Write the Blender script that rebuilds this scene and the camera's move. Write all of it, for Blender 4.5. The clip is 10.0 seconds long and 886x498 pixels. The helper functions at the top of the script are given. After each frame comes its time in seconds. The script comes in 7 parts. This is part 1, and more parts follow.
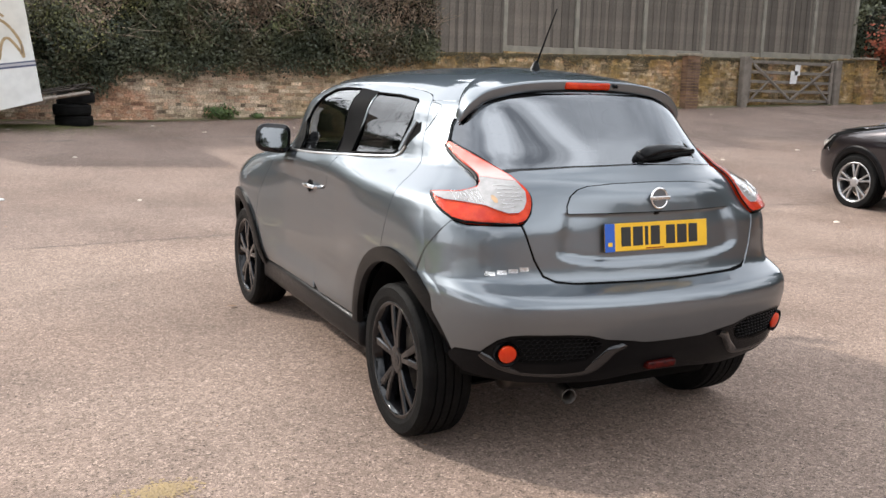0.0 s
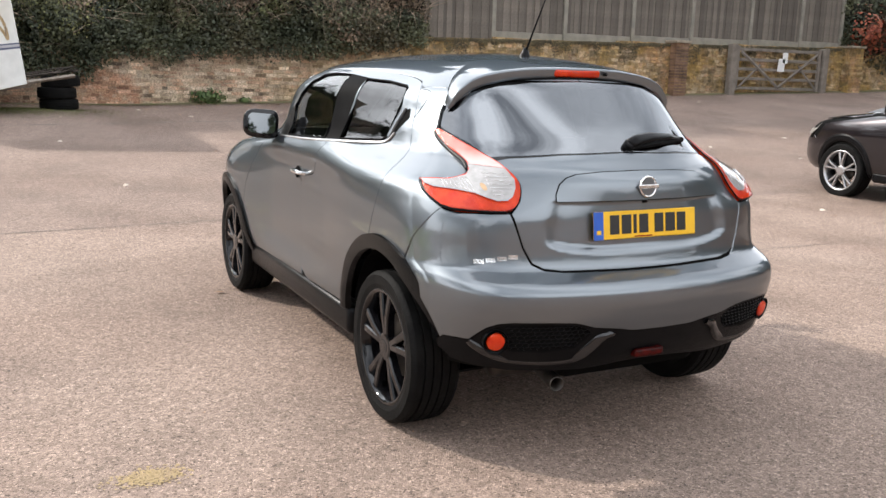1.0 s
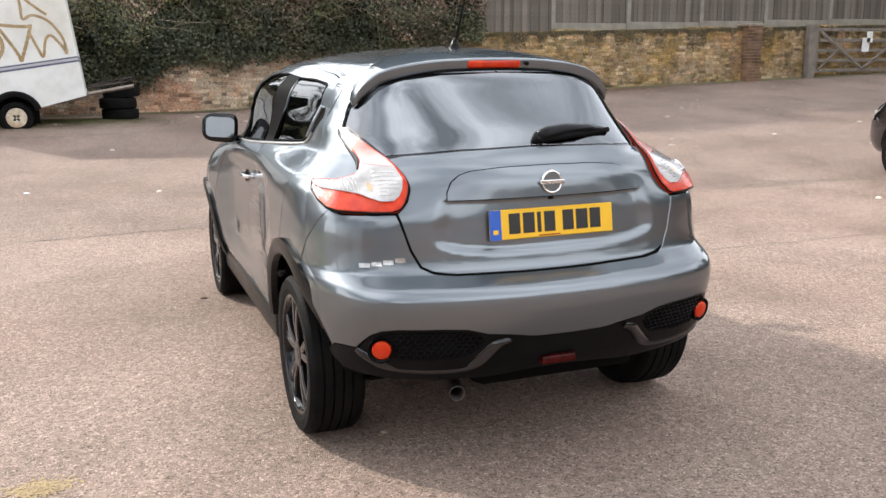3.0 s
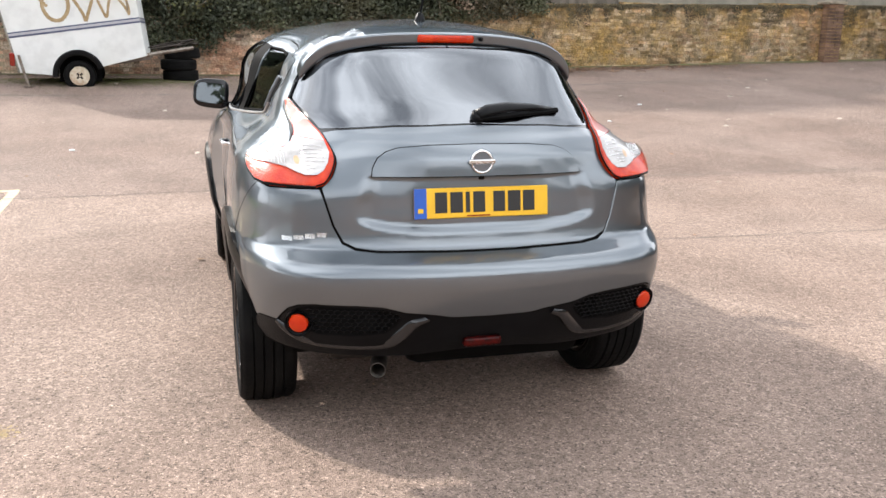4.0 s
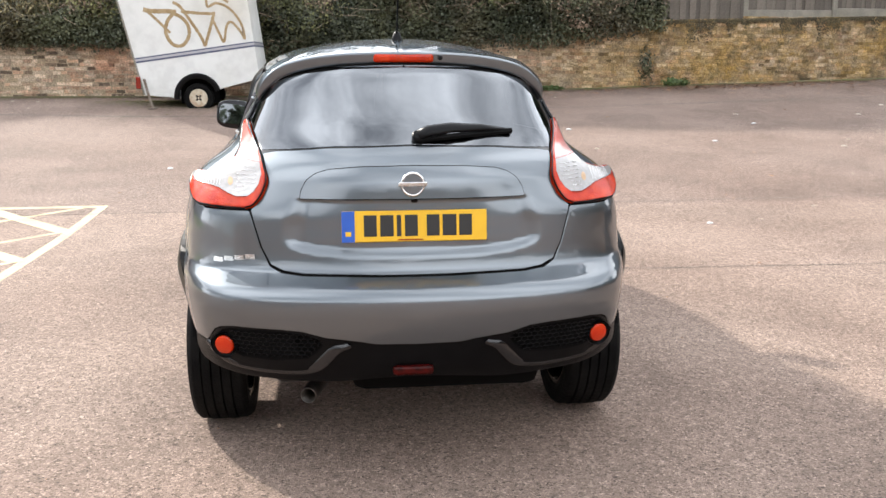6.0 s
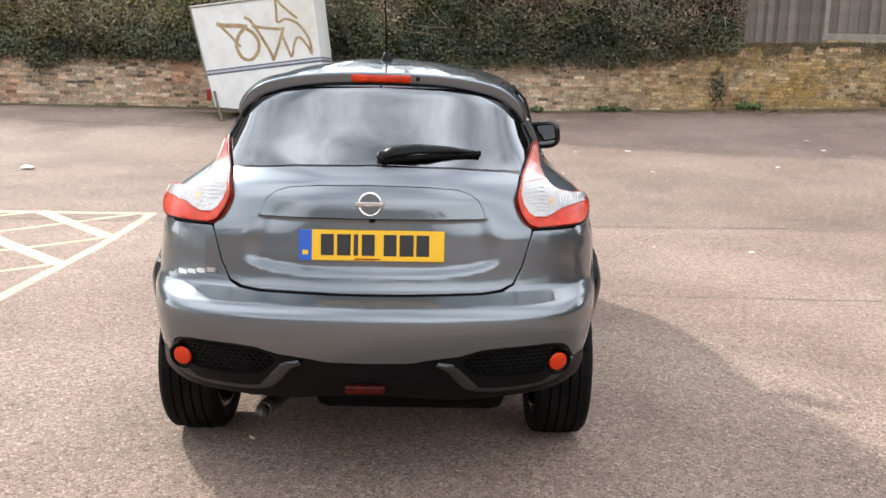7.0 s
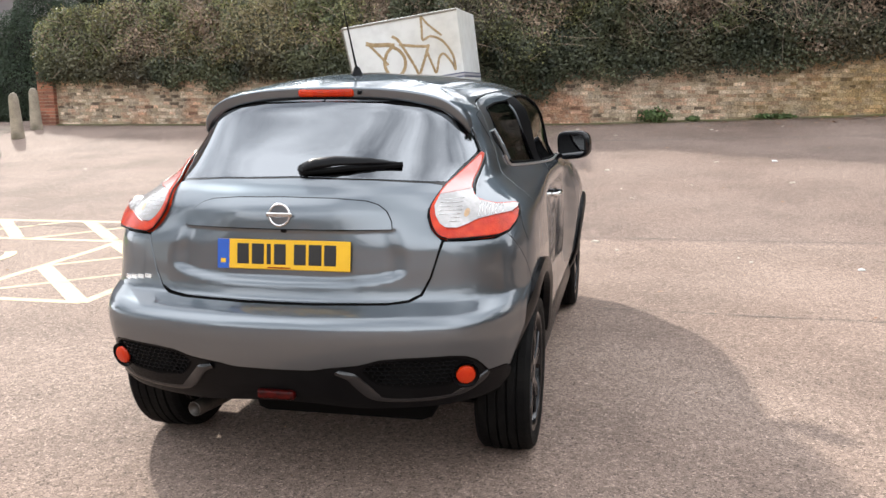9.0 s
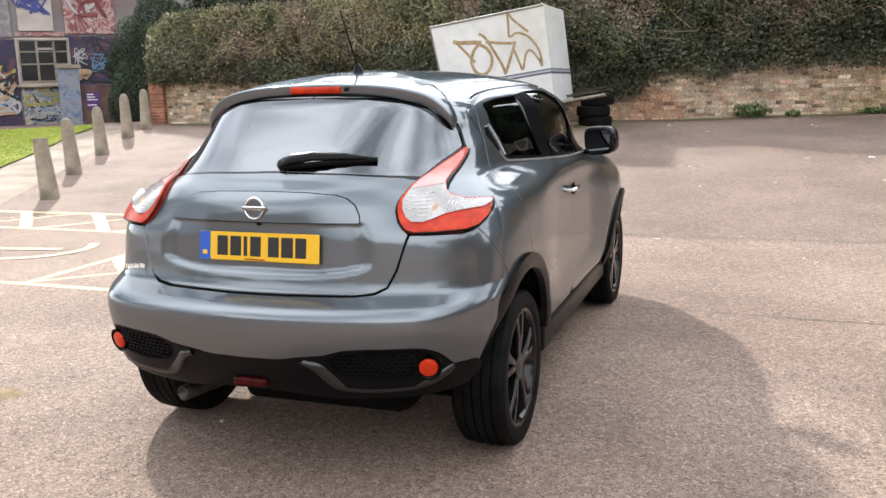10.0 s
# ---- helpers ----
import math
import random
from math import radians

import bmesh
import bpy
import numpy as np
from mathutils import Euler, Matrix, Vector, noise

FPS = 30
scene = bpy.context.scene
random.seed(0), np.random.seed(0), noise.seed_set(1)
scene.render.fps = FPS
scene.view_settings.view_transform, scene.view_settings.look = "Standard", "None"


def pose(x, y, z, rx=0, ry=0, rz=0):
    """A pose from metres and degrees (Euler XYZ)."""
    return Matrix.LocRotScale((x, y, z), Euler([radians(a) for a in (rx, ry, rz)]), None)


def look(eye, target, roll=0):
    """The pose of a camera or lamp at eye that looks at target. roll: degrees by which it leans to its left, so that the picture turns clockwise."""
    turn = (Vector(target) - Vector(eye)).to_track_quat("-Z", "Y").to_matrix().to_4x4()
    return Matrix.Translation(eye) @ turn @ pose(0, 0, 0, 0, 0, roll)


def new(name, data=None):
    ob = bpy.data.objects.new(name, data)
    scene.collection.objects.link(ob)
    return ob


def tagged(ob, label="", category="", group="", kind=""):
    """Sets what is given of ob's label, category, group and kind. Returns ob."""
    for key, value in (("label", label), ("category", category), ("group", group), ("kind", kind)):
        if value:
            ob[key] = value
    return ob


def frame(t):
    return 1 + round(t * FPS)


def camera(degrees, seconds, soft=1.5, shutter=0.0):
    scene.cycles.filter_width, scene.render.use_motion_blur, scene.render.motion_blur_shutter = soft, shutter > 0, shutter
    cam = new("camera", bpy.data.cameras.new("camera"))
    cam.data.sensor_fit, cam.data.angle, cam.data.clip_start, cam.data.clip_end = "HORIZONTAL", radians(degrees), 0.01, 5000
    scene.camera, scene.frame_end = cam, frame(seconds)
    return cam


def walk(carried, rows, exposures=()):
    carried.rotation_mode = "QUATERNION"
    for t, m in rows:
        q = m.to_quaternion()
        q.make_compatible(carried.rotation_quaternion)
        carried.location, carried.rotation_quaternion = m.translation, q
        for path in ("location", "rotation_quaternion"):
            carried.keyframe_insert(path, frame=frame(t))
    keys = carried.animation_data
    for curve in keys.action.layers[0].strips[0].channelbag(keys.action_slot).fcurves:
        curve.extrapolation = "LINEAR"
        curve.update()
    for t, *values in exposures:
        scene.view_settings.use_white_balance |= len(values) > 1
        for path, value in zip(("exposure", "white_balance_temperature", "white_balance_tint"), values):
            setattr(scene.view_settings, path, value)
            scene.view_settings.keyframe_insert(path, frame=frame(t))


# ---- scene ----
import itertools

from mathutils.bvhtree import BVHTree
from mathutils.geometry import barycentric_transform, delaunay_2d_cdt

cam = camera(53.6, 10.0)
METRES, EYE, TILT, LEAN, TURN = 4.249, 1.5, 0.0, 0.0, -26.4
ROWS = [
    (0.0, 0.0, 0.0, 0.0, 0.24, -10.4, -1.31),
    (0.5, 0.0008, 0.0017, 0.0001, -0.12, -11.09, -1.39),
    (1.0, -0.0012, 0.0014, 0.0013, -0.52, -11.31, -1.69),
    (1.5, 0.01, 0.0044, 0.0005, -1.06, -10.51, -0.19),
    (2.0, 0.0617, 0.0039, 0.0018, 1.43, -10.1, -0.15),
    (3.5, 0.2431, 0.0673, -0.0001, 7.76, -12.72, 0.38),
    (4.0, 0.3081, 0.0745, 0.0056, 10.84, -13.5, -0.93),
    (4.5, 0.3499, 0.1002, 0.0027, 11.85, -12.52, -1.32),
    (5.0, 0.3848, 0.1241, 0.0063, 13.66, -11.94, -2.23),
    (6.5, 0.5221, 0.1652, 0.0065, 23.38, -12.32, 0.23),
    (7.0, 0.5691, 0.1925, 0.0117, 25.82, -11.35, -1.21),
    (7.5, 0.6292, 0.218, 0.0098, 29.63, -10.9, 0.61),
    (8.0, 0.6897, 0.2435, 0.0116, 31.4, -11.25, 0.02),
    (8.5, 0.7334, 0.2829, 0.0038, 35.35, -10.76, -0.14),
    (9.0, 0.7789, 0.3219, 0.0112, 38.58, -10.56, 0.59),
    (9.5, 0.8419, 0.3618, 0.0107, 42.91, -10.9, -0.14),
    (10.0, 0.8781, 0.4017, 0.0075, 45.97, -10.59, 1.3),
]
EXPOSURES = [(0.0, 0.02), (1.0, 0.09), (2.0, 0.14), (3.3, 0.18), (4.0, 0.32), (5.0, 0.33), (7.0, 0.23), (10.0, 0.21)]
walk(cam, [(t, pose(-2.326, -2.757, EYE, TILT, LEAN, TURN) @ pose(METRES * x, METRES * y, METRES * z, 90 + pitch, roll, yaw)) for t, x, y, z, yaw, pitch, roll in ROWS],
     EXPOSURES)

# ---- light ----
SUN = Vector((-1.0, 1.2, 1.0)).normalized()
world = bpy.data.worlds.new("sky")
scene.world = world
world.use_nodes = True
wn, wl = world.node_tree.nodes, world.node_tree.links
sky = wn.new("ShaderNodeTexSky")
sky.sky_type, sky.sun_disc = "NISHITA", False
sky.sun_elevation, sky.sun_rotation = math.asin(SUN.z), math.atan2(SUN.x, SUN.y)
sky.dust_density, sky.ozone_density = 0.7, 1.0
wc = wn.new("ShaderNodeTexCoord")
wnoise = wn.new("ShaderNodeTexNoise")
wnoise.inputs["Scale"].default_value, wnoise.inputs["Detail"].default_value, wnoise.inputs["Roughness"].default_value = 1.5, 6.0, 0.5
wnoise.inputs["Distortion"].default_value = 0.5
wramp = wn.new("ShaderNodeValToRGB")
wramp.color_ramp.elements[0].position, wramp.color_ramp.elements[1].position = 0.33, 0.58
wramp.color_ramp.elements[0].color, wramp.color_ramp.elements[1].color = (0.24, 0.24, 0.24, 1), (1, 1, 1, 1)
wmix = wn.new("ShaderNodeMix")
wmix.data_type = "RGBA"

# clouds shine more towards the sun
wdot, wglow, wtint = wn.new("ShaderNodeVectorMath"), wn.new("ShaderNodeMapRange"), wn.new("ShaderNodeVectorMath")
wdot.operation, wtint.operation = "DOT_PRODUCT", "SCALE"
wdot.inputs[1].default_value = SUN
wglow.inputs["From Min"].default_value, wglow.inputs["From Max"].default_value = -0.5, 1.0
wglow.inputs["To Min"].default_value, wglow.inputs["To Max"].default_value = 1.33, 1.8
wtint.inputs[0].default_value = (25.0, 25.8, 27.2)
wl.new(wc.outputs["Generated"], wdot.inputs[0])
wl.new(wdot.outputs["Value"], wglow.inputs["Value"])
wl.new(wglow.outputs["Result"], wtint.inputs["Scale"])
wl.new(wtint.outputs["Vector"], wmix.inputs["B"])
wl.new(wc.outputs["Generated"], wnoise.inputs["Vector"])
wl.new(wnoise.outputs["Fac"], wramp.inputs["Fac"])
wl.new(wramp.outputs["Color"], wmix.inputs["Factor"])
wl.new(sky.outputs["Color"], wmix.inputs["A"])
wl.new(wmix.outputs["Result"], wn["Background"].inputs["Color"])
wn["Background"].inputs["Strength"].default_value = 0.070

sun_data = bpy.data.lights.new("sun", "SUN")
sun_data.energy, sun_data.angle, sun_data.color = 4.9, radians(1.8), (1.0, 0.93, 0.84)
sun = new("sun", sun_data)
sun.matrix_world = look((0, 0, 0), -SUN)


# ---- materials ----
def shader(name, c1, c2, scale=8.0, rough=0.8, bump=0.0, bump_scale=60.0, metal=0.0, coat=0.0, c3=None, fine=0.0, spec=0.5, per="", rough2=None, lo=0.35, hi=0.65, stain=0.0, stain_scale=0.7, per_range=(0.55, 1.4), c4=None):
    """Two colours mixed by noise, a third in stains, relief, and a tint that differs from piece to piece."""
    m = bpy.data.materials.new(name)
    m.use_nodes = True
    n, k = m.node_tree.nodes, m.node_tree.links
    b = n["Principled BSDF"]
    co = n.new("ShaderNodeTexCoord")

    def noisy(sc, detail=5.0):
        t = n.new("ShaderNodeTexNoise")
        t.inputs["Scale"].default_value, t.inputs["Detail"].default_value = sc, detail
        k.new(co.outputs["Object"], t.inputs["Vector"])
        return t.outputs["Fac"]

    def ramp(src, a, z):
        r = n.new("ShaderNodeMapRange")
        r.inputs["From Min"].default_value, r.inputs["From Max"].default_value = a, z
        k.new(src, r.inputs["Value"])
        return r.outputs["Result"]

    def mix(f, a, z, kind="MIX"):
        x = n.new("ShaderNodeMix")
        x.data_type, x.blend_type = "RGBA", kind
        for sock, v in (("Factor", f), ("A", a), ("B", z)):
            if isinstance(v, (tuple, float, int)):
                x.inputs[sock].default_value = (*v, 1) if isinstance(v, tuple) else v
            else:
                k.new(v, x.inputs[sock])
        return x.outputs["Result"]

    col = mix(ramp(noisy(scale), lo, hi), c1, c2)
    if c3:
        col = mix(ramp(noisy(scale * 0.23, 3.0), 0.52, 0.68), col, c3)
    if c4:
        col = mix(ramp(noisy(scale * 0.55, 4.0), 0.56, 0.70), col, c4)
    if fine:
        f = n.new("ShaderNodeMath")
        f.operation = "MULTIPLY_ADD"
        k.new(noisy(bump_scale, 2.0), f.inputs[0])
        f.inputs[1].default_value, f.inputs[2].default_value = 2 * fine, 1 - fine
        col = mix(1.0, col, f.outputs[0], "MULTIPLY")
    if stain:
        d = n.new("ShaderNodeMapRange")
        d.inputs["From Min"].default_value, d.inputs["From Max"].default_value = 0.42, 0.66
        d.inputs["To Min"].default_value, d.inputs["To Max"].default_value = 1.0, 1.0 - stain
        k.new(noisy(stain_scale, 7.0), d.inputs["Value"])
        col = mix(1.0, col, d.outputs["Result"], "MULTIPLY")
    if per:
        src = n.new("ShaderNodeObjectInfo").outputs["Random"] if per == "object" else n.new("ShaderNodeNewGeometry").outputs["Random Per Island"]
        h = n.new("ShaderNodeHueSaturation")
        r = n.new("ShaderNodeMapRange")
        r.inputs["To Min"].default_value, r.inputs["To Max"].default_value = per_range
        k.new(src, r.inputs["Value"])
        k.new(r.outputs["Result"], h.inputs["Value"])
        k.new(col, h.inputs["Color"])
        col = h.outputs["Color"]
    k.new(col, b.inputs["Base Color"])
    b.inputs["Metallic"].default_value, b.inputs["Coat Weight"].default_value = metal, coat
    b.inputs["Coat Roughness"].default_value = 0.03
    b.inputs["Specular IOR Level"].default_value = spec
    if rough2 is None:
        b.inputs["Roughness"].default_value = rough
    else:
        r = n.new("ShaderNodeMapRange")
        r.inputs["To Min"].default_value, r.inputs["To Max"].default_value = rough, rough2
        k.new(noisy(scale * 1.7), r.inputs["Value"])
        k.new(r.outputs["Result"], b.inputs["Roughness"])
    if bump:
        u = n.new("ShaderNodeBump")
        u.inputs["Strength"].default_value, u.inputs["Distance"].default_value = bump, 0.01
        k.new(noisy(bump_scale), u.inputs["Height"])
        k.new(u.outputs["Normal"], b.inputs["Normal"])
    return m


def masonry(name, per):
    """Old stock brick or its mortar: buff, brown and red pieces under grime, and yellow lichen towards the fence."""
    m = bpy.data.materials.new(name)
    m.use_nodes = True
    n, k = m.node_tree.nodes, m.node_tree.links
    b = n["Principled BSDF"]
    geo = n.new("ShaderNodeNewGeometry")

    def noisy(sc, detail, a, z, lo=0.0, hi=1.0, rough=0.55):
        t, r = n.new("ShaderNodeTexNoise"), n.new("ShaderNodeMapRange")
        t.inputs["Scale"].default_value, t.inputs["Detail"].default_value, t.inputs["Roughness"].default_value = sc, detail, rough
        k.new(geo.outputs["Position"], t.inputs["Vector"])
        r.inputs["From Min"].default_value, r.inputs["From Max"].default_value = a, z
        r.inputs["To Min"].default_value, r.inputs["To Max"].default_value = lo, hi
        k.new(t.outputs["Fac"], r.inputs["Value"])
        return r.outputs["Result"], t.outputs["Fac"]

    def times(a, z):
        q = n.new("ShaderNodeMath")
        q.operation = "MULTIPLY"
        for sock, v in zip(q.inputs, (a, z)):
            if isinstance(v, float):
                sock.default_value = v
            else:
                k.new(v, sock)
        return q.outputs[0]

    def mix(f, a, z, kind="MIX"):
        x = n.new("ShaderNodeMix")
        x.data_type, x.blend_type = "RGBA", kind
        for sock, v in (("Factor", f), ("A", a), ("B", z)):
            if isinstance(v, (tuple, float)):
                x.inputs[sock].default_value = (*v, 1) if isinstance(v, tuple) else v
            else:
                k.new(v, x.inputs[sock])
        return x.outputs["Result"]

    if per:
        src = n.new("ShaderNodeObjectInfo").outputs["Random"] if per == "object" else geo.outputs["Random Per Island"]
        ramp = n.new("ShaderNodeValToRGB")
        ramp.color_ramp.interpolation = "CONSTANT"
        cr = ramp.color_ramp.elements
        cr[0].position, cr[0].color = 0.0, (0.14, 0.105, 0.085, 1)
        cr[1].position, cr[1].color = 0.13, (0.58, 0.455, 0.345, 1)
        for pos, c in ((0.30, (0.50, 0.33, 0.24)), (0.47, (0.62, 0.50, 0.38)), (0.64, (0.46, 0.345, 0.255)), (0.78, (0.54, 0.345, 0.24)), (0.90, (0.31, 0.225, 0.17))):
            e = cr.new(pos)
            e.color = (*c, 1)
        k.new(src, ramp.inputs["Fac"])
        col = ramp.outputs["Color"]
    else:
        col = mix(noisy(3.0, 4.0, 0.35, 0.65)[0], (0.52, 0.435, 0.335), (0.41, 0.33, 0.24))
    # spalled faces where the red shows, then lime bloom, lichen and grime across piece and joint alike
    col = mix(noisy(0.62, 3.0, 0.58, 0.66, 0.0, 0.55)[0], col, (0.50, 0.23, 0.145))
    col = mix(noisy(7.0, 5.0, 0.52, 0.66, 0.0, 0.5)[0], col, (0.58, 0.50, 0.40))
    sep, side = n.new("ShaderNodeSeparateXYZ"), n.new("ShaderNodeMapRange")
    k.new(geo.outputs["Position"], sep.inputs["Vector"])
    side.inputs["From Min"].default_value, side.inputs["From Max"].default_value = 2.0, 7.5
    side.inputs["To Min"].default_value, side.inputs["To Max"].default_value = 0.15, 1.0
    k.new(sep.outputs["X"], side.inputs["Value"])
    col = mix(times(noisy(1.3, 8.0, 0.36, 0.58, 0.25, 0.86, 0.72)[0], side.outputs["Result"]), col, (0.34, 0.215, 0.052))
    col = mix(times(noisy(3.1, 8.0, 0.50, 0.62, 0.0, 0.8, 0.7)[0], side.outputs["Result"]), col, (0.15, 0.12, 0.06))
    if per:
        tone, odd = n.new("ShaderNodeMapRange"), n.new("ShaderNodeMath")
        odd.operation = "FRACT"
        k.new(times(src, 23.7), odd.inputs[0])
        tone.inputs["To Min"].default_value, tone.inputs["To Max"].default_value = 0.62, 1.22
        k.new(odd.outputs[0], tone.inputs["Value"])
        col = mix(1.0, col, tone.outputs["Result"], "MULTIPLY")
    else:
        col = mix(1.0, col, (0.80, 0.78, 0.74), "MULTIPLY")
    col = mix(1.0, col, noisy(2.1, 9.0, 0.46, 0.68, 1.05, 0.50, 0.72)[0], "MULTIPLY")
    grain, raw = noisy(30.0, 4.0, 0.30, 0.70, 0.55, 1.45)
    col = mix(1.0, col, grain, "MULTIPLY")
    k.new(col, b.inputs["Base Color"])
    b.inputs["Roughness"].default_value = 0.92
    u = n.new("ShaderNodeBump")
    u.inputs["Strength"].default_value, u.inputs["Distance"].default_value = 0.7, 0.012
    k.new(raw, u.inputs["Height"])
    k.new(u.outputs["Normal"], b.inputs["Normal"])
    return m


def glass(name, tint, ior=1.5, coat=(0.8, 0.8, 0.8)):
    """A thin pane: tinted clear, with mirror gloss by Fresnel."""
    m = bpy.data.materials.new(name)
    m.use_nodes = True
    n, k = m.node_tree.nodes, m.node_tree.links
    n.remove(n["Principled BSDF"])
    clear, gloss, mix, fres = n.new("ShaderNodeBsdfTransparent"), n.new("ShaderNodeBsdfGlossy"), n.new("ShaderNodeMixShader"), n.new("ShaderNodeFresnel")
    clear.inputs["Color"].default_value = (*tint, 1)
    gloss.inputs["Roughness"].default_value, fres.inputs["IOR"].default_value = 0.01, ior
    gloss.inputs["Color"].default_value = (*coat, 1)
    k.new(fres.outputs["Fac"], mix.inputs["Fac"])
    k.new(clear.outputs["BSDF"], mix.inputs[1])
    k.new(gloss.outputs["BSDF"], mix.inputs[2])
    k.new(mix.outputs["Shader"], n["Material Output"].inputs["Surface"])
    return m


def tarmac():
    """Worn pale asphalt: crushed stone of several tones in grey binder, patches, stains, and an older, smoother strip."""
    m = shader("tarmac", (0.262, 0.192, 0.155), (0.318, 0.240, 0.197), 0.55, 0.74, 1.0, 170.0, fine=0.85, stain=0.2, stain_scale=0.9)
    n, k = m.node_tree.nodes, m.node_tree.links
    b = n["Principled BSDF"]
    old = b.inputs["Base Color"].links[0].from_socket
    co = n.new("ShaderNodeTexCoord")
    v = n.new("ShaderNodeTexVoronoi")
    v.inputs["Scale"].default_value = 125.0
    k.new(co.outputs["Object"], v.inputs["Vector"])
    h = n.new("ShaderNodeSeparateColor")
    k.new(v.outputs["Color"], h.inputs["Color"])
    r = n.new("ShaderNodeFloatCurve")
    pts = r.mapping.curves[0].points
    pts[0].location, pts[1].location = (0.0, 0.18), (1.0, 1.0)
    for q in ((0.10, 0.30), (0.16, 0.40), (0.84, 0.58), (0.93, 0.70)):
        pts.new(*q)
    r.mapping.update()
    k.new(h.outputs["Red"], r.inputs["Value"])
    twice = n.new("ShaderNodeMath")
    twice.operation = "MULTIPLY"
    twice.inputs[1].default_value = 2.0
    k.new(r.outputs["Value"], twice.inputs[0])
    v2, h2, r2 = n.new("ShaderNodeTexVoronoi"), n.new("ShaderNodeSeparateColor"), n.new("ShaderNodeMapRange")
    v2.inputs["Scale"].default_value = 48.0
    r2.inputs["To Min"].default_value, r2.inputs["To Max"].default_value = 0.80, 1.20
    k.new(co.outputs["Object"], v2.inputs["Vector"])
    k.new(v2.outputs["Color"], h2.inputs["Color"])
    k.new(h2.outputs["Green"], r2.inputs["Value"])
    both = n.new("ShaderNodeMath")
    both.operation = "MULTIPLY"
    k.new(twice.outputs[0], both.inputs[0])
    k.new(r2.outputs["Result"], both.inputs[1])
    x = n.new("ShaderNodeMix")
    x.data_type, x.blend_type = "RGBA", "MULTIPLY"
    x.inputs["Factor"].default_value = 0.95
    k.new(old, x.inputs["A"])
    k.new(both.outputs[0], x.inputs["B"])
    # the further strip was laid at another time: smoother and a little greyer
    sep = n.new("ShaderNodeSeparateXYZ")
    k.new(co.outputs["Object"], sep.inputs["Vector"])
    e = n.new("ShaderNodeMapRange")
    e.inputs["From Min"].default_value, e.inputs["From Max"].default_value = 5.60, 5.68
    k.new(sep.outputs["Y"], e.inputs["Value"])
    y = n.new("ShaderNodeMix")
    y.data_type, y.blend_type = "RGBA", "MULTIPLY"
    y.inputs["B"].default_value = (0.86, 0.86, 0.875, 1)
    k.new(e.outputs["Result"], y.inputs["Factor"])
    k.new(x.outputs["Result"], y.inputs["A"])
    k.new(y.outputs["Result"], b.inputs["Base Color"])
    b.inputs["Specular IOR Level"].default_value = 0.15
    return m


M_TARMAC = tarmac()
M_CHIP = shader("pale stone chip", (0.62, 0.55, 0.47), (0.48, 0.40, 0.33), 6, 0.9, 0.3, 80, per="island", per_range=(0.7, 1.15))
M_JOINT = shader("tarmac joint", (0.09, 0.08, 0.07), (0.2, 0.17, 0.14), 9, 0.95, 0.5, 80)
M_LINE = shader("worn yellow line paint", (0.56, 0.46, 0.25), (0.60, 0.51, 0.33), 9, 0.8, 0.6, 130, c3=(0.38, 0.30, 0.21), fine=0.3)
M_PATCH = shader("faded ochre paint", (0.38, 0.28, 0.14), (0.33, 0.24, 0.14), 14, 0.85, 0.6, 130, fine=0.3)
M_BRICK = masonry("old stock brick", "island")
M_BRICK_ONE = masonry("old stock brick piece", "object")
M_BRICK_RED = shader("red brick", (0.34, 0.13, 0.08), (0.26, 0.12, 0.08), 3, 0.9, 0.5, 45, fine=0.3, per="island")
M_BRICK_BROWN = shader("brown brick", (0.27, 0.16, 0.10), (0.22, 0.14, 0.095), 3, 0.9, 0.5, 45, fine=0.4, stain=0.5, stain_scale=2, per="island", per_range=(0.7, 1.2))
M_MORTAR = masonry("lime mortar", "")
M_MOSS = shader("moss and dirt", (0.12, 0.13, 0.04), (0.17, 0.14, 0.09), 4, 0.95, 0.9, 40, fine=0.4)
M_WALLMOSS = shader("dark dry moss", (0.075, 0.062, 0.038), (0.13, 0.105, 0.055), 3, 0.9, 0, per="island")
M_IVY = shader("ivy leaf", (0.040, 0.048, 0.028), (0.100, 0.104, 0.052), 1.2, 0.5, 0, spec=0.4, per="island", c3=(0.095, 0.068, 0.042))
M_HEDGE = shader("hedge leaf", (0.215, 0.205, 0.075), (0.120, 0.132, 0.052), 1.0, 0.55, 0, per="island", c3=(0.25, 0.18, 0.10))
M_YEW = shader("clipped yew", (0.026, 0.044, 0.022), (0.040, 0.060, 0.030), 2.0, 0.6, 0, per="island")
M_TWIG = shader("dry twig", (0.30, 0.235, 0.175), (0.19, 0.14, 0.10), 3, 0.9, 0, per="island")
# near-black, standing in for the shade deep inside foliage
M_CORE = shader("near-black inner shade", (0.018, 0.017, 0.011), (0.010, 0.011, 0.007), 2, 0.95, 0.8, 12)
M_WEED = shader("weed leaf", (0.06, 0.11, 0.03), (0.09, 0.13, 0.04), 4, 0.6, 0, per="island")
M_MOSSBIT = shader("moss crumbs", (0.15, 0.155, 0.055), (0.12, 0.13, 0.04), 4, 0.9, 0, per="island")
M_BERRY = shader("red leaf", (0.24, 0.05, 0.03), (0.30, 0.09, 0.04), 4, 0.6, 0, per="island")
M_DRYLEAF = shader("dead leaf", (0.24, 0.12, 0.06), (0.40, 0.25, 0.15), 4, 0.8, 0, per="island")
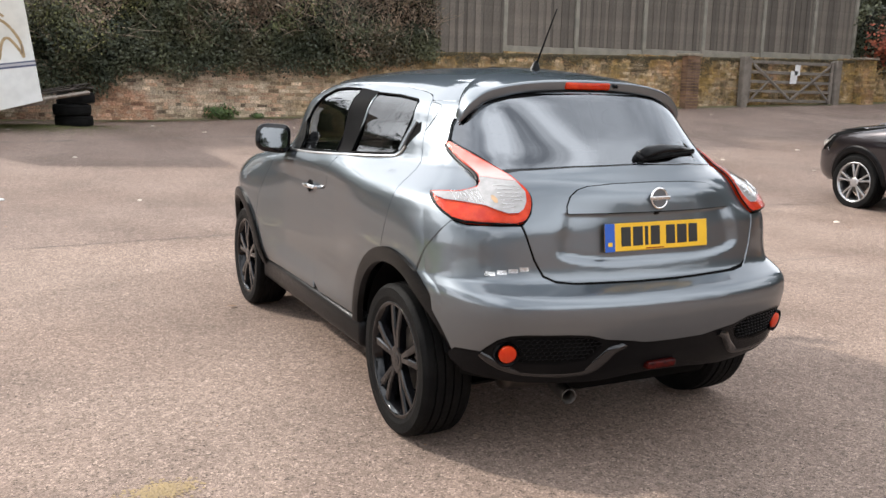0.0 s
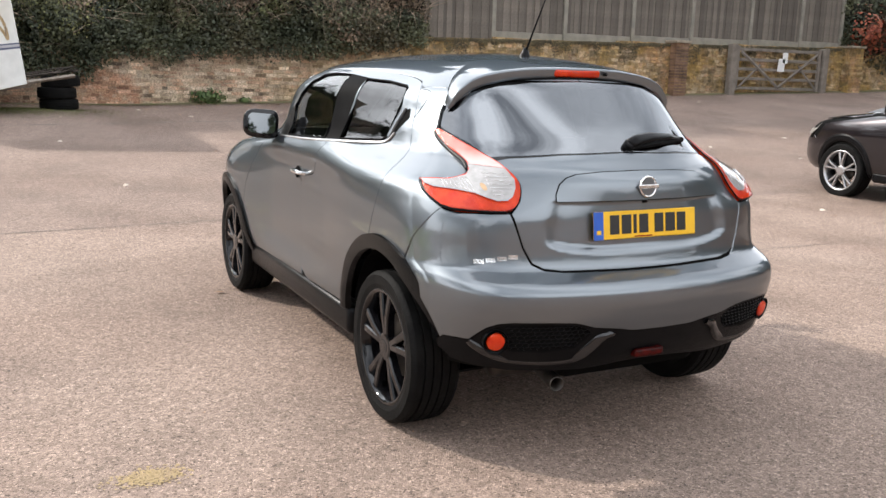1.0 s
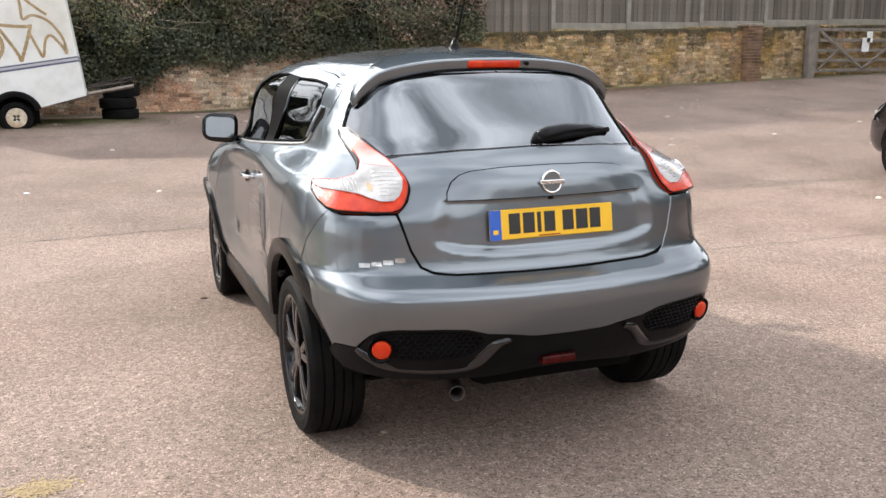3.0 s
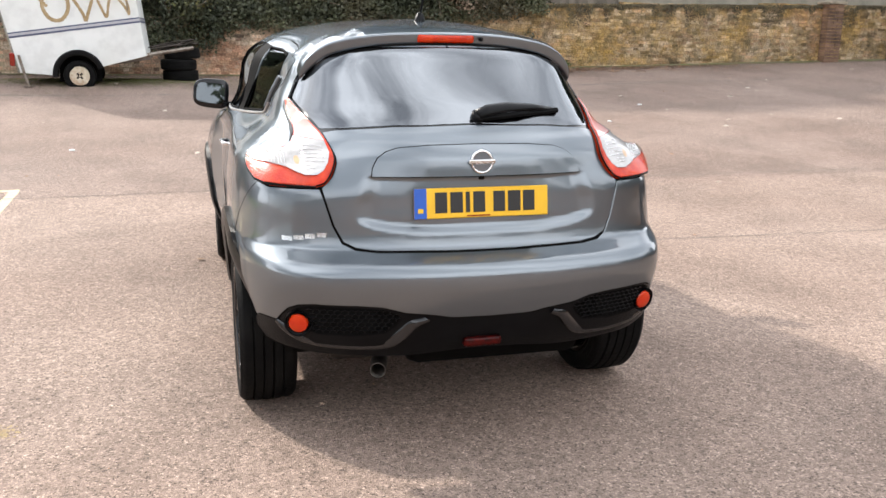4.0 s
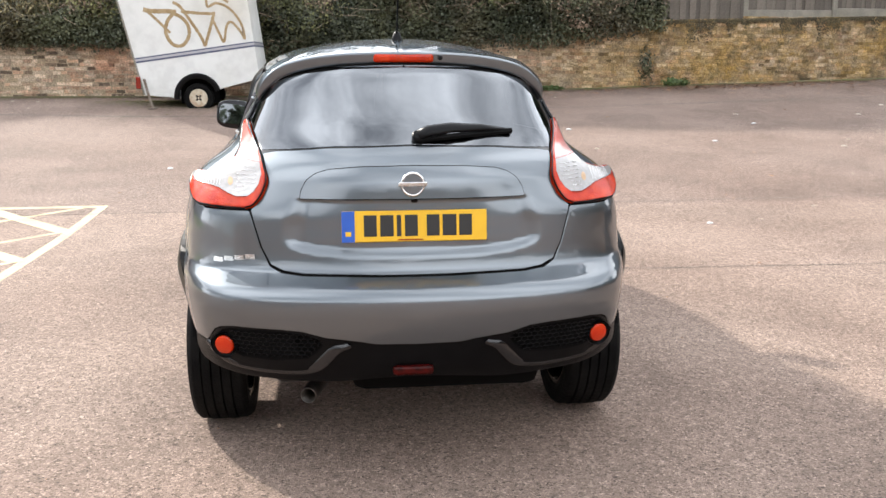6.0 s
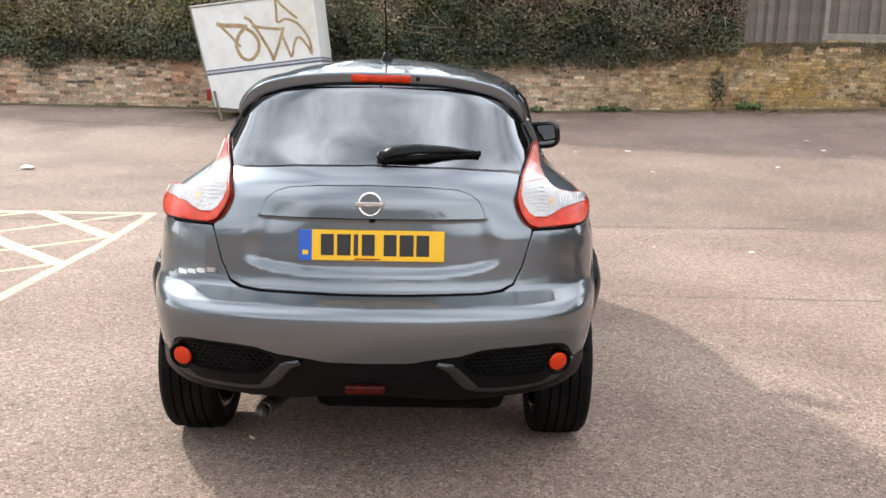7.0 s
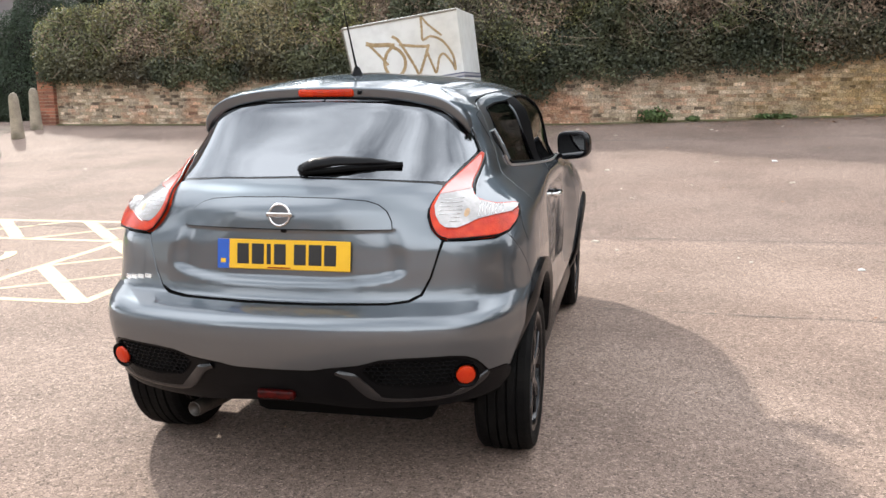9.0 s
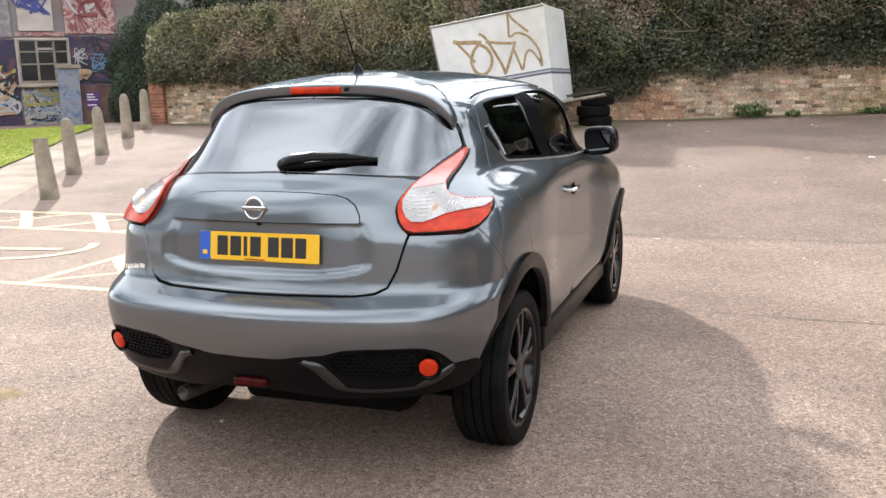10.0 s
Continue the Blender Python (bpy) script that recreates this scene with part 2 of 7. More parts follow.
M_FENCE = shader("weathered fence board", (0.185, 0.160, 0.135), (0.135, 0.118, 0.10), 2.2, 0.9, 0.5, 30, c3=(0.135, 0.13, 0.09), fine=0.3, per="object", per_range=(0.65, 1.22), stain=0.5)
M_POST = shader("concrete post", (0.27, 0.25, 0.21), (0.20, 0.19, 0.16), 4, 0.9, 0.4, 50, fine=0.25)
M_GATE = shader("grey gate wood", (0.22, 0.19, 0.16), (0.15, 0.13, 0.11), 5, 0.9, 0.4, 40, fine=0.25)
M_CONC = shader("pale concrete", (0.36, 0.30, 0.23), (0.28, 0.24, 0.185), 5, 0.9, 0.6, 60, c3=(0.24, 0.21, 0.14), fine=0.4, stain=0.4, stain_scale=4)
M_PAVE = shader("pale paving", (0.34, 0.275, 0.22), (0.27, 0.215, 0.168), 2.2, 0.9, 0.6, 60, fine=0.55, stain=0.3, stain_scale=1.6)
M_GRASS = shader("grass", (0.30, 0.37, 0.045), (0.38, 0.41, 0.07), 1.5, 0.7, 0, per="island")
M_SOIL = shader("turf soil", (0.25, 0.31, 0.05), (0.29, 0.31, 0.07), 2, 0.95, 0.6, 30)
M_VAN = shader("white trailer paint", (0.70, 0.715, 0.70), (0.66, 0.67, 0.65), 1.3, 0.45, 0, c3=(0.60, 0.58, 0.52), rough2=0.6, stain=0.10, stain_scale=6.0)
M_NAVY = shader("navy stripe", (0.06, 0.07, 0.13), (0.08, 0.09, 0.15), 5, 0.5)
M_SILVER = shader("grey stripe", (0.40, 0.40, 0.42), (0.36, 0.36, 0.38), 5, 0.5)
M_SPRAY = shader("gold-brown spray paint", (0.27, 0.185, 0.085), (0.40, 0.30, 0.17), 9, 0.6)
M_RUBBER = shader("tyre rubber", (0.0042, 0.0042, 0.0045), (0.0085, 0.0083, 0.008), 9, 0.65, 0.3, 90, spec=0.07)
M_BLACK = shader("black plastic", (0.0032, 0.0032, 0.0038), (0.0052, 0.0052, 0.0058), 12, 0.24, 0.10, 400, spec=0.13, rough2=0.36)
M_MIRROR = shader("mirror", (0.26, 0.265, 0.27), (0.25, 0.255, 0.26), 3, 0.02, metal=1.0)
M_PINK = shader("pale red lens", (0.60, 0.16, 0.13), (0.64, 0.25, 0.22), 9, 0.10, metal=0.0, coat=0.0, spec=0.40)
pn, pk = M_PINK.node_tree.nodes, M_PINK.node_tree.links
pb = pn["Principled BSDF"]
pm, pr, ps, pc = pn.new("ShaderNodeMix"), pn.new("ShaderNodeMapRange"), pn.new("ShaderNodeSeparateXYZ"), pn.new("ShaderNodeTexCoord")
pm.data_type = "RGBA"
pr.inputs["From Min"].default_value, pr.inputs["From Max"].default_value = 1.13, 1.21
pk.new(pc.outputs["Object"], ps.inputs["Vector"])
pk.new(ps.outputs["Z"], pr.inputs["Value"])
pk.new(pr.outputs["Result"], pm.inputs["Factor"])
pm.inputs["A"].default_value = (0.62, 0.55, 0.54, 1)
pk.new(pb.inputs["Base Color"].links[0].from_socket, pm.inputs["B"])
pk.new(pm.outputs["Result"], pb.inputs["Base Color"])
M_GLOSSBLACK = shader("gloss black", (0.0045, 0.0045, 0.0055), (0.0065, 0.0065, 0.0075), 12, 0.09, spec=0.38)
M_LIP = shader("gloss black lip", (0.006, 0.006, 0.007), (0.008, 0.008, 0.009), 12, 0.14, spec=0.6)
M_VALANCE = shader("grained black plastic", (0.0030, 0.0030, 0.0036), (0.0048, 0.0048, 0.0054), 12, 0.34, 0.15, 300, spec=0.10)
M_PILLAR = shader("matt black film", (0.0035, 0.0035, 0.004), (0.005, 0.005, 0.0055), 12, 0.6, spec=0.02)
M_SHELL = shader("dark inner shell", (0.005, 0.005, 0.005), (0.006, 0.006, 0.006), 5, 0.9, spec=0.05)
M_FOG = shader("dim red lens", (0.07, 0.004, 0.003), (0.02, 0.002, 0.002), 60, 0.3, spec=0.12)
M_PIPE = shader("sooty steel", (0.10, 0.085, 0.075), (0.05, 0.045, 0.04), 18, 0.45, metal=0.8)
M_PAINT = shader("gunmetal car paint", (0.126, 0.143, 0.159), (0.135, 0.153, 0.170), 900, 0.38, metal=0.9, coat=1.0)
M_PAINT.node_tree.nodes["Principled BSDF"].inputs["Coat IOR"].default_value = 1.68
M_PAINT.node_tree.nodes["Principled BSDF"].inputs["Coat Roughness"].default_value = 0.06
M_PAINT.node_tree.nodes["Principled BSDF"].inputs["Specular Tint"].default_value = (0.30, 0.33, 0.36, 1)
M_PLUM = shader("dark plum car paint", (0.009, 0.006, 0.009), (0.011, 0.008, 0.011), 900, 0.3, metal=0.6, coat=1.0)
M_GLASS = glass("privacy glass", (0.08, 0.088, 0.092), 1.9)
M_BACKGLASS = glass("privacy glass of the rear window", (0.08, 0.088, 0.092), 2.75, (0.86, 0.895, 0.94))
M_CLEARGLASS = glass("window glass", (0.78, 0.84, 0.82), 2.1)
M_CHROME = shader("chrome", (0.80, 0.80, 0.80), (0.72, 0.72, 0.72), 30, 0.2, metal=1.0)
M_ALLOY = shader("silver alloy", (0.50, 0.50, 0.51), (0.42, 0.42, 0.43), 30, 0.3, metal=0.9)
M_RED = shader("red lens", (0.48, 0.022, 0.004), (0.60, 0.046, 0.008), 26, 0.2, 0.2, 110, spec=0.25, coat=0.15, stain=0.25, stain_scale=14)
M_REDDARK = shader("deep red lens", (0.20, 0.012, 0.008), (0.25, 0.02, 0.01), 60, 0.12, coat=1.0)
M_LENS = shader("clear lens over silver", (0.45, 0.435, 0.425), (0.33, 0.32, 0.31), 60, 0.10, 0.05, 90, metal=0.35, coat=0.0, spec=0.35, lo=0.3, hi=0.75)
M_AMBER = shader("amber lens", (0.52, 0.34, 0.19), (0.40, 0.26, 0.14), 50, 0.2, coat=0.3)
M_PLATE = shader("yellow plate", (0.78, 0.46, 0.02), (0.74, 0.43, 0.02), 20, 0.35)
M_BLUE = shader("blue band", (0.02, 0.09, 0.42), (0.02, 0.10, 0.45), 20, 0.35)
M_INK = shader("black ink", (0.012, 0.012, 0.012), (0.015, 0.015, 0.015), 20, 0.45)
M_STEEL = shader("rusty steel", (0.16, 0.12, 0.09), (0.25, 0.22, 0.19), 12, 0.55, 0.2, 50, metal=0.5)
M_FABRIC = shader("black seat fabric", (0.014, 0.014, 0.015), (0.02, 0.02, 0.021), 40, 0.9)
M_DEAD = shader("dead foliage", (0.28, 0.20, 0.14), (0.16, 0.12, 0.085), 1.3, 0.8, 0, per="island")
M_RIM = shader("dirty cream steel", (0.62, 0.56, 0.45), (0.46, 0.37, 0.26), 16, 0.6, c3=(0.36, 0.22, 0.13))
M_TIMBER = shader("dirty timber", (0.040, 0.030, 0.024), (0.075, 0.058, 0.048), 8, 0.9, 0.4, 60, per="object", per_range=(0.6, 1.25))
M_WHITE = shader("white paper", (0.75, 0.75, 0.74), (0.68, 0.68, 0.68), 8, 0.7)
M_PURPLE = shader("purple sign", (0.10, 0.03, 0.16), (0.09, 0.03, 0.15), 8, 0.5)


# ---- mesh helpers ----
def smooth_mesh(me, on=True):
    me.polygons.foreach_set("use_smooth", [on] * len(me.polygons))


def part(name, bm, material, parent=None, label="", smooth=False):
    """Links a bmesh as one mesh object under a thing or a part."""
    me = bpy.data.meshes.new(name)
    bm.to_mesh(me)
    bm.free()
    me.materials.append(material)
    smooth_mesh(me, smooth)
    ob = new(name, me)
    if parent:
        ob.parent = parent
    if label:
        ob["label"] = label
    return ob


def soup(name, verts, faces, material, parent=None, label="", smooth=False):
    me = bpy.data.meshes.new(name)
    me.from_pydata([tuple(v) for v in verts], [], [tuple(f) for f in faces])
    me.materials.append(material)
    smooth_mesh(me, smooth)
    ob = new(name, me)
    if parent:
        ob.parent = parent
    if label:
        ob["label"] = label
    return ob


def thing(name, label, category, group="", at=None):
    ob = new(name)
    ob.empty_display_size = 0.2
    if at is not None:
        ob.matrix_basis = at
    return tagged(ob, label, category, group)


def add_box(bm, lo, hi, bevel=0.0, m=None, segs=1):
    """A box from corner to corner, its edges rounded, added to bm."""
    b = bmesh.new()
    bmesh.ops.create_cube(b, size=1.0)
    c, s = (Vector(lo) + Vector(hi)) / 2, Vector(hi) - Vector(lo)
    bmesh.ops.transform(b, matrix=Matrix.Translation(c) @ Matrix.Diagonal((*s, 1)), verts=b.verts)
    if bevel:
        bmesh.ops.bevel(b, geom=b.edges[:], offset=bevel, segments=segs, profile=0.5, affect="EDGES")
    return merge(bm, b, m)


def merge(bm, b, m=None):
    if m is not None:
        bmesh.ops.transform(b, matrix=m, verts=b.verts)
    me = bpy.data.meshes.new("tmp")
    b.to_mesh(me)
    b.free()
    bm.from_mesh(me)
    bpy.data.meshes.remove(me)
    return bm


def box(lo, hi, bevel=0.0, m=None, segs=1):
    return add_box(bmesh.new(), lo, hi, bevel, m, segs)


def lathe(profile, steps=32, axis="z", closed=False):
    """A turned shape: profile of (radius, height) about the axis."""
    bm = bmesh.new()
    rings = []
    for r, h in profile:
        ring = []
        for i in range(steps):
            a = 2 * math.pi * i / steps
            p = (r * math.cos(a), r * math.sin(a), h)
            if axis == "x":
                p = (h, r * math.cos(a), r * math.sin(a))
            elif axis == "y":
                p = (r * math.sin(a), h, r * math.cos(a))
            ring.append(bm.verts.new(p))
        rings.append(ring)
    pairs = list(zip(rings, rings[1:])) + ([(rings[-1], rings[0])] if closed else [])
    for a, b in pairs:
        for i in range(steps):
            j = (i + 1) % steps
            bm.faces.new((a[i], a[j], b[j], b[i]))
    if not closed:
        for ring in (rings[0], rings[-1]):
            bm.faces.new(ring)
    bmesh.ops.recalc_face_normals(bm, faces=bm.faces[:])
    return bm


def tube(path, radius, steps=8, flat=1.0, up=None, taper=None, bm=None):
    """A rod along a path; flat below 1 squashes it along up."""
    bm = bm or bmesh.new()
    path = [Vector(p) for p in path]
    rings = []
    for i, p in enumerate(path):
        d = (path[min(i + 1, len(path) - 1)] - path[max(i - 1, 0)]).normalized()
        n = Vector(up) if up else (Vector((0, 0, 1)) if abs(d.z) < 0.9 else Vector((1, 0, 0)))
        s = d.cross(n).normalized()
        n = s.cross(d).normalized()
        r = radius * (taper[i] if taper else 1)
        rings.append([bm.verts.new(p + r * (math.cos(a) * s + flat * math.sin(a) * n)) for a in [2 * math.pi * j / steps for j in range(steps)]])
    for a, b in zip(rings, rings[1:]):
        for i in range(steps):
            j = (i + 1) % steps
            bm.faces.new((a[i], a[j], b[j], b[i]))
    bm.faces.new(rings[0][::-1])
    bm.faces.new(rings[-1])
    return bm


def spline(points, n=10):
    """Smooth curve through the points."""
    pts = [np.array(p, float) for p in points]
    pts = [2 * pts[0] - pts[1]] + pts + [2 * pts[-1] - pts[-2]]
    out = []
    for a, b, c, d in zip(pts, pts[1:], pts[2:], pts[3:]):
        for i in range(n):
            t = i / n
            out.append(0.5 * (2 * b + (c - a) * t + (2 * a - 5 * b + 4 * c - d) * t * t + (3 * b - a - 3 * c + d) * t ** 3))
    out.append(pts[-2])
    return out


def rise(x, y):
    """Height of the yard's surface: level round the car, climbing to the wall."""
    top = 0.72 + np.maximum(0, 0.03 * np.minimum(x, 24)) - 0.44 * np.clip((-13.5 - x) / 11, 0, 1)
    bank = 0.12 * np.exp(-((y - 13.7) / 1.1) ** 2) * np.clip((1.5 - x) / 3, 0, 1) * np.clip((x + 14) / 3, 0, 1)
    return top * np.clip((y - 4.5) / 11.3, 0, 1.0) ** 1.3 + bank


# ---- the yard ----
def build_ground():
    near = np.arange(-24, 24.01, 0.4)
    far = np.array([30, 40, 60, 100, 200, 400, 900.0])
    ax = np.concatenate([-far[::-1], near, far])
    gx, gy = np.meshgrid(ax, ax)
    gz = rise(gx, gy)
    n = len(ax)
    verts = np.stack([gx, gy, gz], -1).reshape(-1, 3)
    idx = np.arange(n * n).reshape(n, n)
    faces = np.stack([idx[:-1, :-1], idx[:-1, 1:], idx[1:, 1:], idx[1:, :-1]], -1).reshape(-1, 4)
    ob = soup("ground", verts, faces.tolist(), M_TARMAC, smooth=True)
    tagged(ob, "worn pale tarmac yard with crushed stone showing", "ground", kind="structure")


def strip(points, width, lift, step=0.25):
    """A flat band laid along a line on the yard, as verts and faces."""
    pts = [np.array(p, float) for p in points]
    line = []
    for a, b in zip(pts, pts[1:]):
        k = max(1, int(np.linalg.norm(b - a) / step))
        line += [a + (b - a) * i / k for i in range(k)]
    line.append(pts[-1])
    verts, faces = [], []
    for i, p in enumerate(line):
        d = line[min(i + 1, len(line) - 1)] - line[max(i - 1, 0)]
        s = np.array([-d[1], d[0]]) / max(np.linalg.norm(d), 1e-6) * (width[i % len(width)] if isinstance(width, (list, tuple)) else width) / 2
        for q in (p + s, p - s):
            verts.append((q[0], q[1], float(rise(q[0], q[1])) + lift))
    for i in range(len(line) - 1):
        faces.append((2 * i, 2 * i + 1, 2 * i + 3, 2 * i + 2))
    return verts, faces


build_ground()


def leaf_cloud(name, centres, normals, size, material, parent=None, label="", seed=1, spread=0.9, long=1.5):
    """Many small folded leaves at the given places, turned loosely along the normals."""
    rs = np.random.RandomState(seed)
    c = np.asarray(centres, float)
    n = len(c)
    nr = np.asarray(normals, float) + rs.normal(0, spread, (n, 3))
    nr /= np.linalg.norm(nr, axis=1)[:, None] + 1e-9
    t = np.cross(nr, rs.normal(0, 1, (n, 3)))
    t /= np.linalg.norm(t, axis=1)[:, None] + 1e-9
    b = np.cross(nr, t)
    s = size * rs.uniform(0.55, 1.35, (n, 1))
    v = np.stack([c - t * s * long * 0.5, c + b * s * 0.5 + nr * s * 0.15, c + t * s * long * 0.5, c - b * s * 0.5 + nr * s * 0.15], 1).reshape(-1, 3)
    k = np.arange(n)[:, None] * 4
    f = np.concatenate([k + np.array([[0, 1, 2]]), k + np.array([[0, 2, 3]])], 1).reshape(-1, 3)
    me = bpy.data.meshes.new(name)
    me.vertices.add(len(v))
    me.vertices.foreach_set("co", v.ravel())
    me.loops.add(f.size)
    me.loops.foreach_set("vertex_index", f.ravel().astype(np.int32))
    me.polygons.add(len(f))
    me.polygons.foreach_set("loop_start", np.arange(0, f.size, 3, dtype=np.int32))
    me.update(calc_edges=True)
    me.validate()
    me.materials.append(material)
    ob = new(name, me)
    if parent:
        ob.parent = parent
    if label:
        ob["label"] = label
    return ob


def build_marks():
    rnd = random.Random(3)
    bay = thing("parking_bay_marking", "worn yellow hatched parking bay lines painted on tarmac", "road marking")
    lines = [((-2.70, 2.58), (-2.70, 5.95), 0.09), ((-2.66, 5.95), (-9.5, 5.80), 0.09), ((-2.70, 2.58), (-8.0, 2.62), 0.08),
             ((-3.88, 2.62), (-3.88, 4.93), 0.08), ((-3.84, 4.94), (-9.5, 4.94), 0.08)]
    for k in range(3):
        lines.append(((-3.86, 3.72 + 1.12 * k), (-2.74, 2.60 + 1.12 * k), 0.14))
    for k in range(4):
        lines.append(((-4.84 - 1.12 * k, 5.88), (-3.98 - 1.12 * k, 4.98), 0.14))
    lines += [((-3.86, 2.68), (-2.74, 3.75), 0.06), ((-3.86, 3.76), (-2.74, 4.87), 0.06), ((-3.84, 4.98), (-2.88, 5.90), 0.06), ((-4.90, 4.98), (-3.96, 5.90), 0.06), ((-6.02, 4.98), (-5.06, 5.90), 0.06), ((-7.14, 4.98), (-6.18, 5.90), 0.06)]
    for i, (a, b, w) in enumerate(lines):
        v, f = strip([a, b], w, 0.0016 + 0.0003 * (i % 12))
        soup("painted_line", v, f, M_LINE, bay)
    # the curved sign in the middle of the bay
    arc = [(-5.35 + 0.85 * math.cos(a), 3.95 + 0.62 * math.sin(a)) for a in np.linspace(-2.6, 0.6, 22)]
    v, f = strip(arc, 0.11, 0.0055)
    soup("painted_arc", v, f, M_LINE, bay)
    v, f = strip([(-6.2, 3.95), (-5.4, 3.83), (-4.75, 3.95)], 0.10, 0.007)
    soup("painted_line", v, f, M_LINE, bay)
    # faded patch near the wheel: crumbs of old paint left in the tarmac's grain
    rs = np.random.RandomState(14)
    cx, cy = -1.88 + rs.normal(0, 0.055, 800), 0.43 + rs.normal(0, 0.032, 800)
    crumbs = leaf_cloud("paint_patch", np.stack([cx, cy, rise(cx, cy) + 0.002], -1), np.tile([0, 0, 6.0], (800, 1)), 0.011, M_PATCH, None, "", 15, 0.4, 1.2)
    tagged(crumbs, "small faded ochre paint patch on the tarmac", "road marking", kind="stuff")
    # seams between the laid strips of tarmac
    def seam(pts, w):
        line = spline(pts, 14)
        line = [p + np.array([0, rnd.uniform(-0.012, 0.012)]) for p in line]
        v, f = strip(line, [w * rnd.uniform(0.4, 1.4) for _ in range(37)], 0.003, 0.5)
        tagged(soup("tarmac_seam", v, f, M_JOINT), "dark cracked seam between strips of tarmac", "tarmac seam", kind="structure")
    seam([(-12, 5.55), (-6, 5.62), (-2.4, 5.60), (-0.5, 5.73), (2, 5.72), (4.4, 5.79), (6.9, 5.8), (8.7, 5.46), (16, 5.3)], 0.022)
    seam([(1.0, 3.06), (2.2, 3.02), (3.2, 3.0), (5.0, 2.95)], 0.014)
    seam([(-7, 12.9), (-2.4, 12.6), (1.4, 13.2), (5, 13.3), (12, 13.6)], 0.05)
    # litter: pale chips, dead leaves along the wall
    verts, faces = [], []
    for i in range(1500):
        if i < 60:
            x, y, s = rnd.uniform(-8, 8), rnd.uniform(2.0, 13), rnd.uniform(0.010, 0.035)
        else:
            x, y, s = rnd.uniform(-5, 14) if i < 500 else rnd.gauss(8.0, 1.8), 15.68 - abs(rnd.gauss(0, 0.7 if i < 500 else 0.35)), rnd.uniform(0.02, 0.05)
        z = float(rise(x, y)) + 0.006
        a = rnd.uniform(0, 6.28)
        k = len(verts)
        for j in range(5):
            r = s * rnd.uniform(0.6, 1.2)
            verts.append((x + r * math.cos(a + 1.256 * j), y + r * math.sin(a + 1.256 * j), z + rnd.uniform(0, 0.012)))
        faces.append(tuple(range(k, k + 5)))
    tagged(soup("leaf_litter", verts, faces, M_DRYLEAF), "scattered dead leaves on tarmac beside the wall", "leaf litter", kind="stuff")
    verts, faces = [], []
    for i in range(110):
        x, y, s = rnd.uniform(-9, 14), rnd.uniform(4.5, 14.8), rnd.choice((0.012, 0.016, 0.02, 0.03, 0.05))
        k, a, w = len(verts), rnd.uniform(0, 6.28), rnd.uniform(0.4, 0.9)
        for lift in (0.001, s * 0.35):
            for j in range(5):
                r = s * (1.0 if lift < 0.002 else 0.75)
                px, py = r * math.cos(1.256 * j), r * w * math.sin(1.256 * j)
                verts.append((x + px * math.cos(a) - py * math.sin(a), y + px * math.sin(a) + py * math.cos(a), float(rise(x, y)) + lift))
        faces += [(k + j, k + (j + 1) % 5, k + 5 + (j + 1) % 5, k + 5 + j) for j in range(5)] + [tuple(range(k + 5, k + 10))]
    tagged(soup("stone_chips", verts, faces, M_CHIP), "scattered pale stone chips lying on the tarmac", "stone chips", kind="stuff")
    verts, faces = [], []
    for i in range(170):
        x, y, s = rnd.uniform(-3.5, 4.5), rnd.uniform(-1.5, 7), rnd.uniform(0.003, 0.007)
        k, a = len(verts), rnd.uniform(0, 6.28)
        for j in range(4):
            verts.append((x + s * math.cos(a + 1.57 * j) * rnd.uniform(0.7, 1.3), y + s * math.sin(a + 1.57 * j) * rnd.uniform(0.7, 1.3), float(rise(x, y)) + 0.001))
        verts.append((x, y, float(rise(x, y)) + s * 0.8))
        faces += [(k + j, k + (j + 1) % 4, k + 4) for j in range(4)]
    tagged(soup("loose_grit", verts, faces, M_DRYLEAF), "scattered grit and bits of leaf on the tarmac", "grit", kind="stuff")
    for x, y, s in ((-5.15, 8.55, 0.075), (3.12, 4.68, 0.025), (-2.44, 8.08, 0.03), (5.2, 9.5, 0.03), (3.3, 10.8, 0.035), (6.5, 11.0, 0.03)):
        bm = bmesh.new()
        bmesh.ops.create_icosphere(bm, subdivisions=2, radius=s)
        for v in bm.verts:
            v.co = Vector((v.co.x * 1.3, v.co.y, v.co.z * 0.45)) * (1 + 0.35 * noise.noise(v.co * 30 + Vector((x, y, 0))))
        ob = part("stone", bm, M_WHITE, smooth=False)
        ob.location = (x, y, float(rise(x, y)) + s * 0.25)
        tagged(ob, "small pale stone lying on the tarmac", "stone", "loose stones")


build_marks()

WALL_Y = 15.8


def wall_top(x):
    return 1.86 if x < 1.5 else 1.86 + 0.085 * min(x - 1.5, 5.5) + 0.02 * max(0, x - 7)


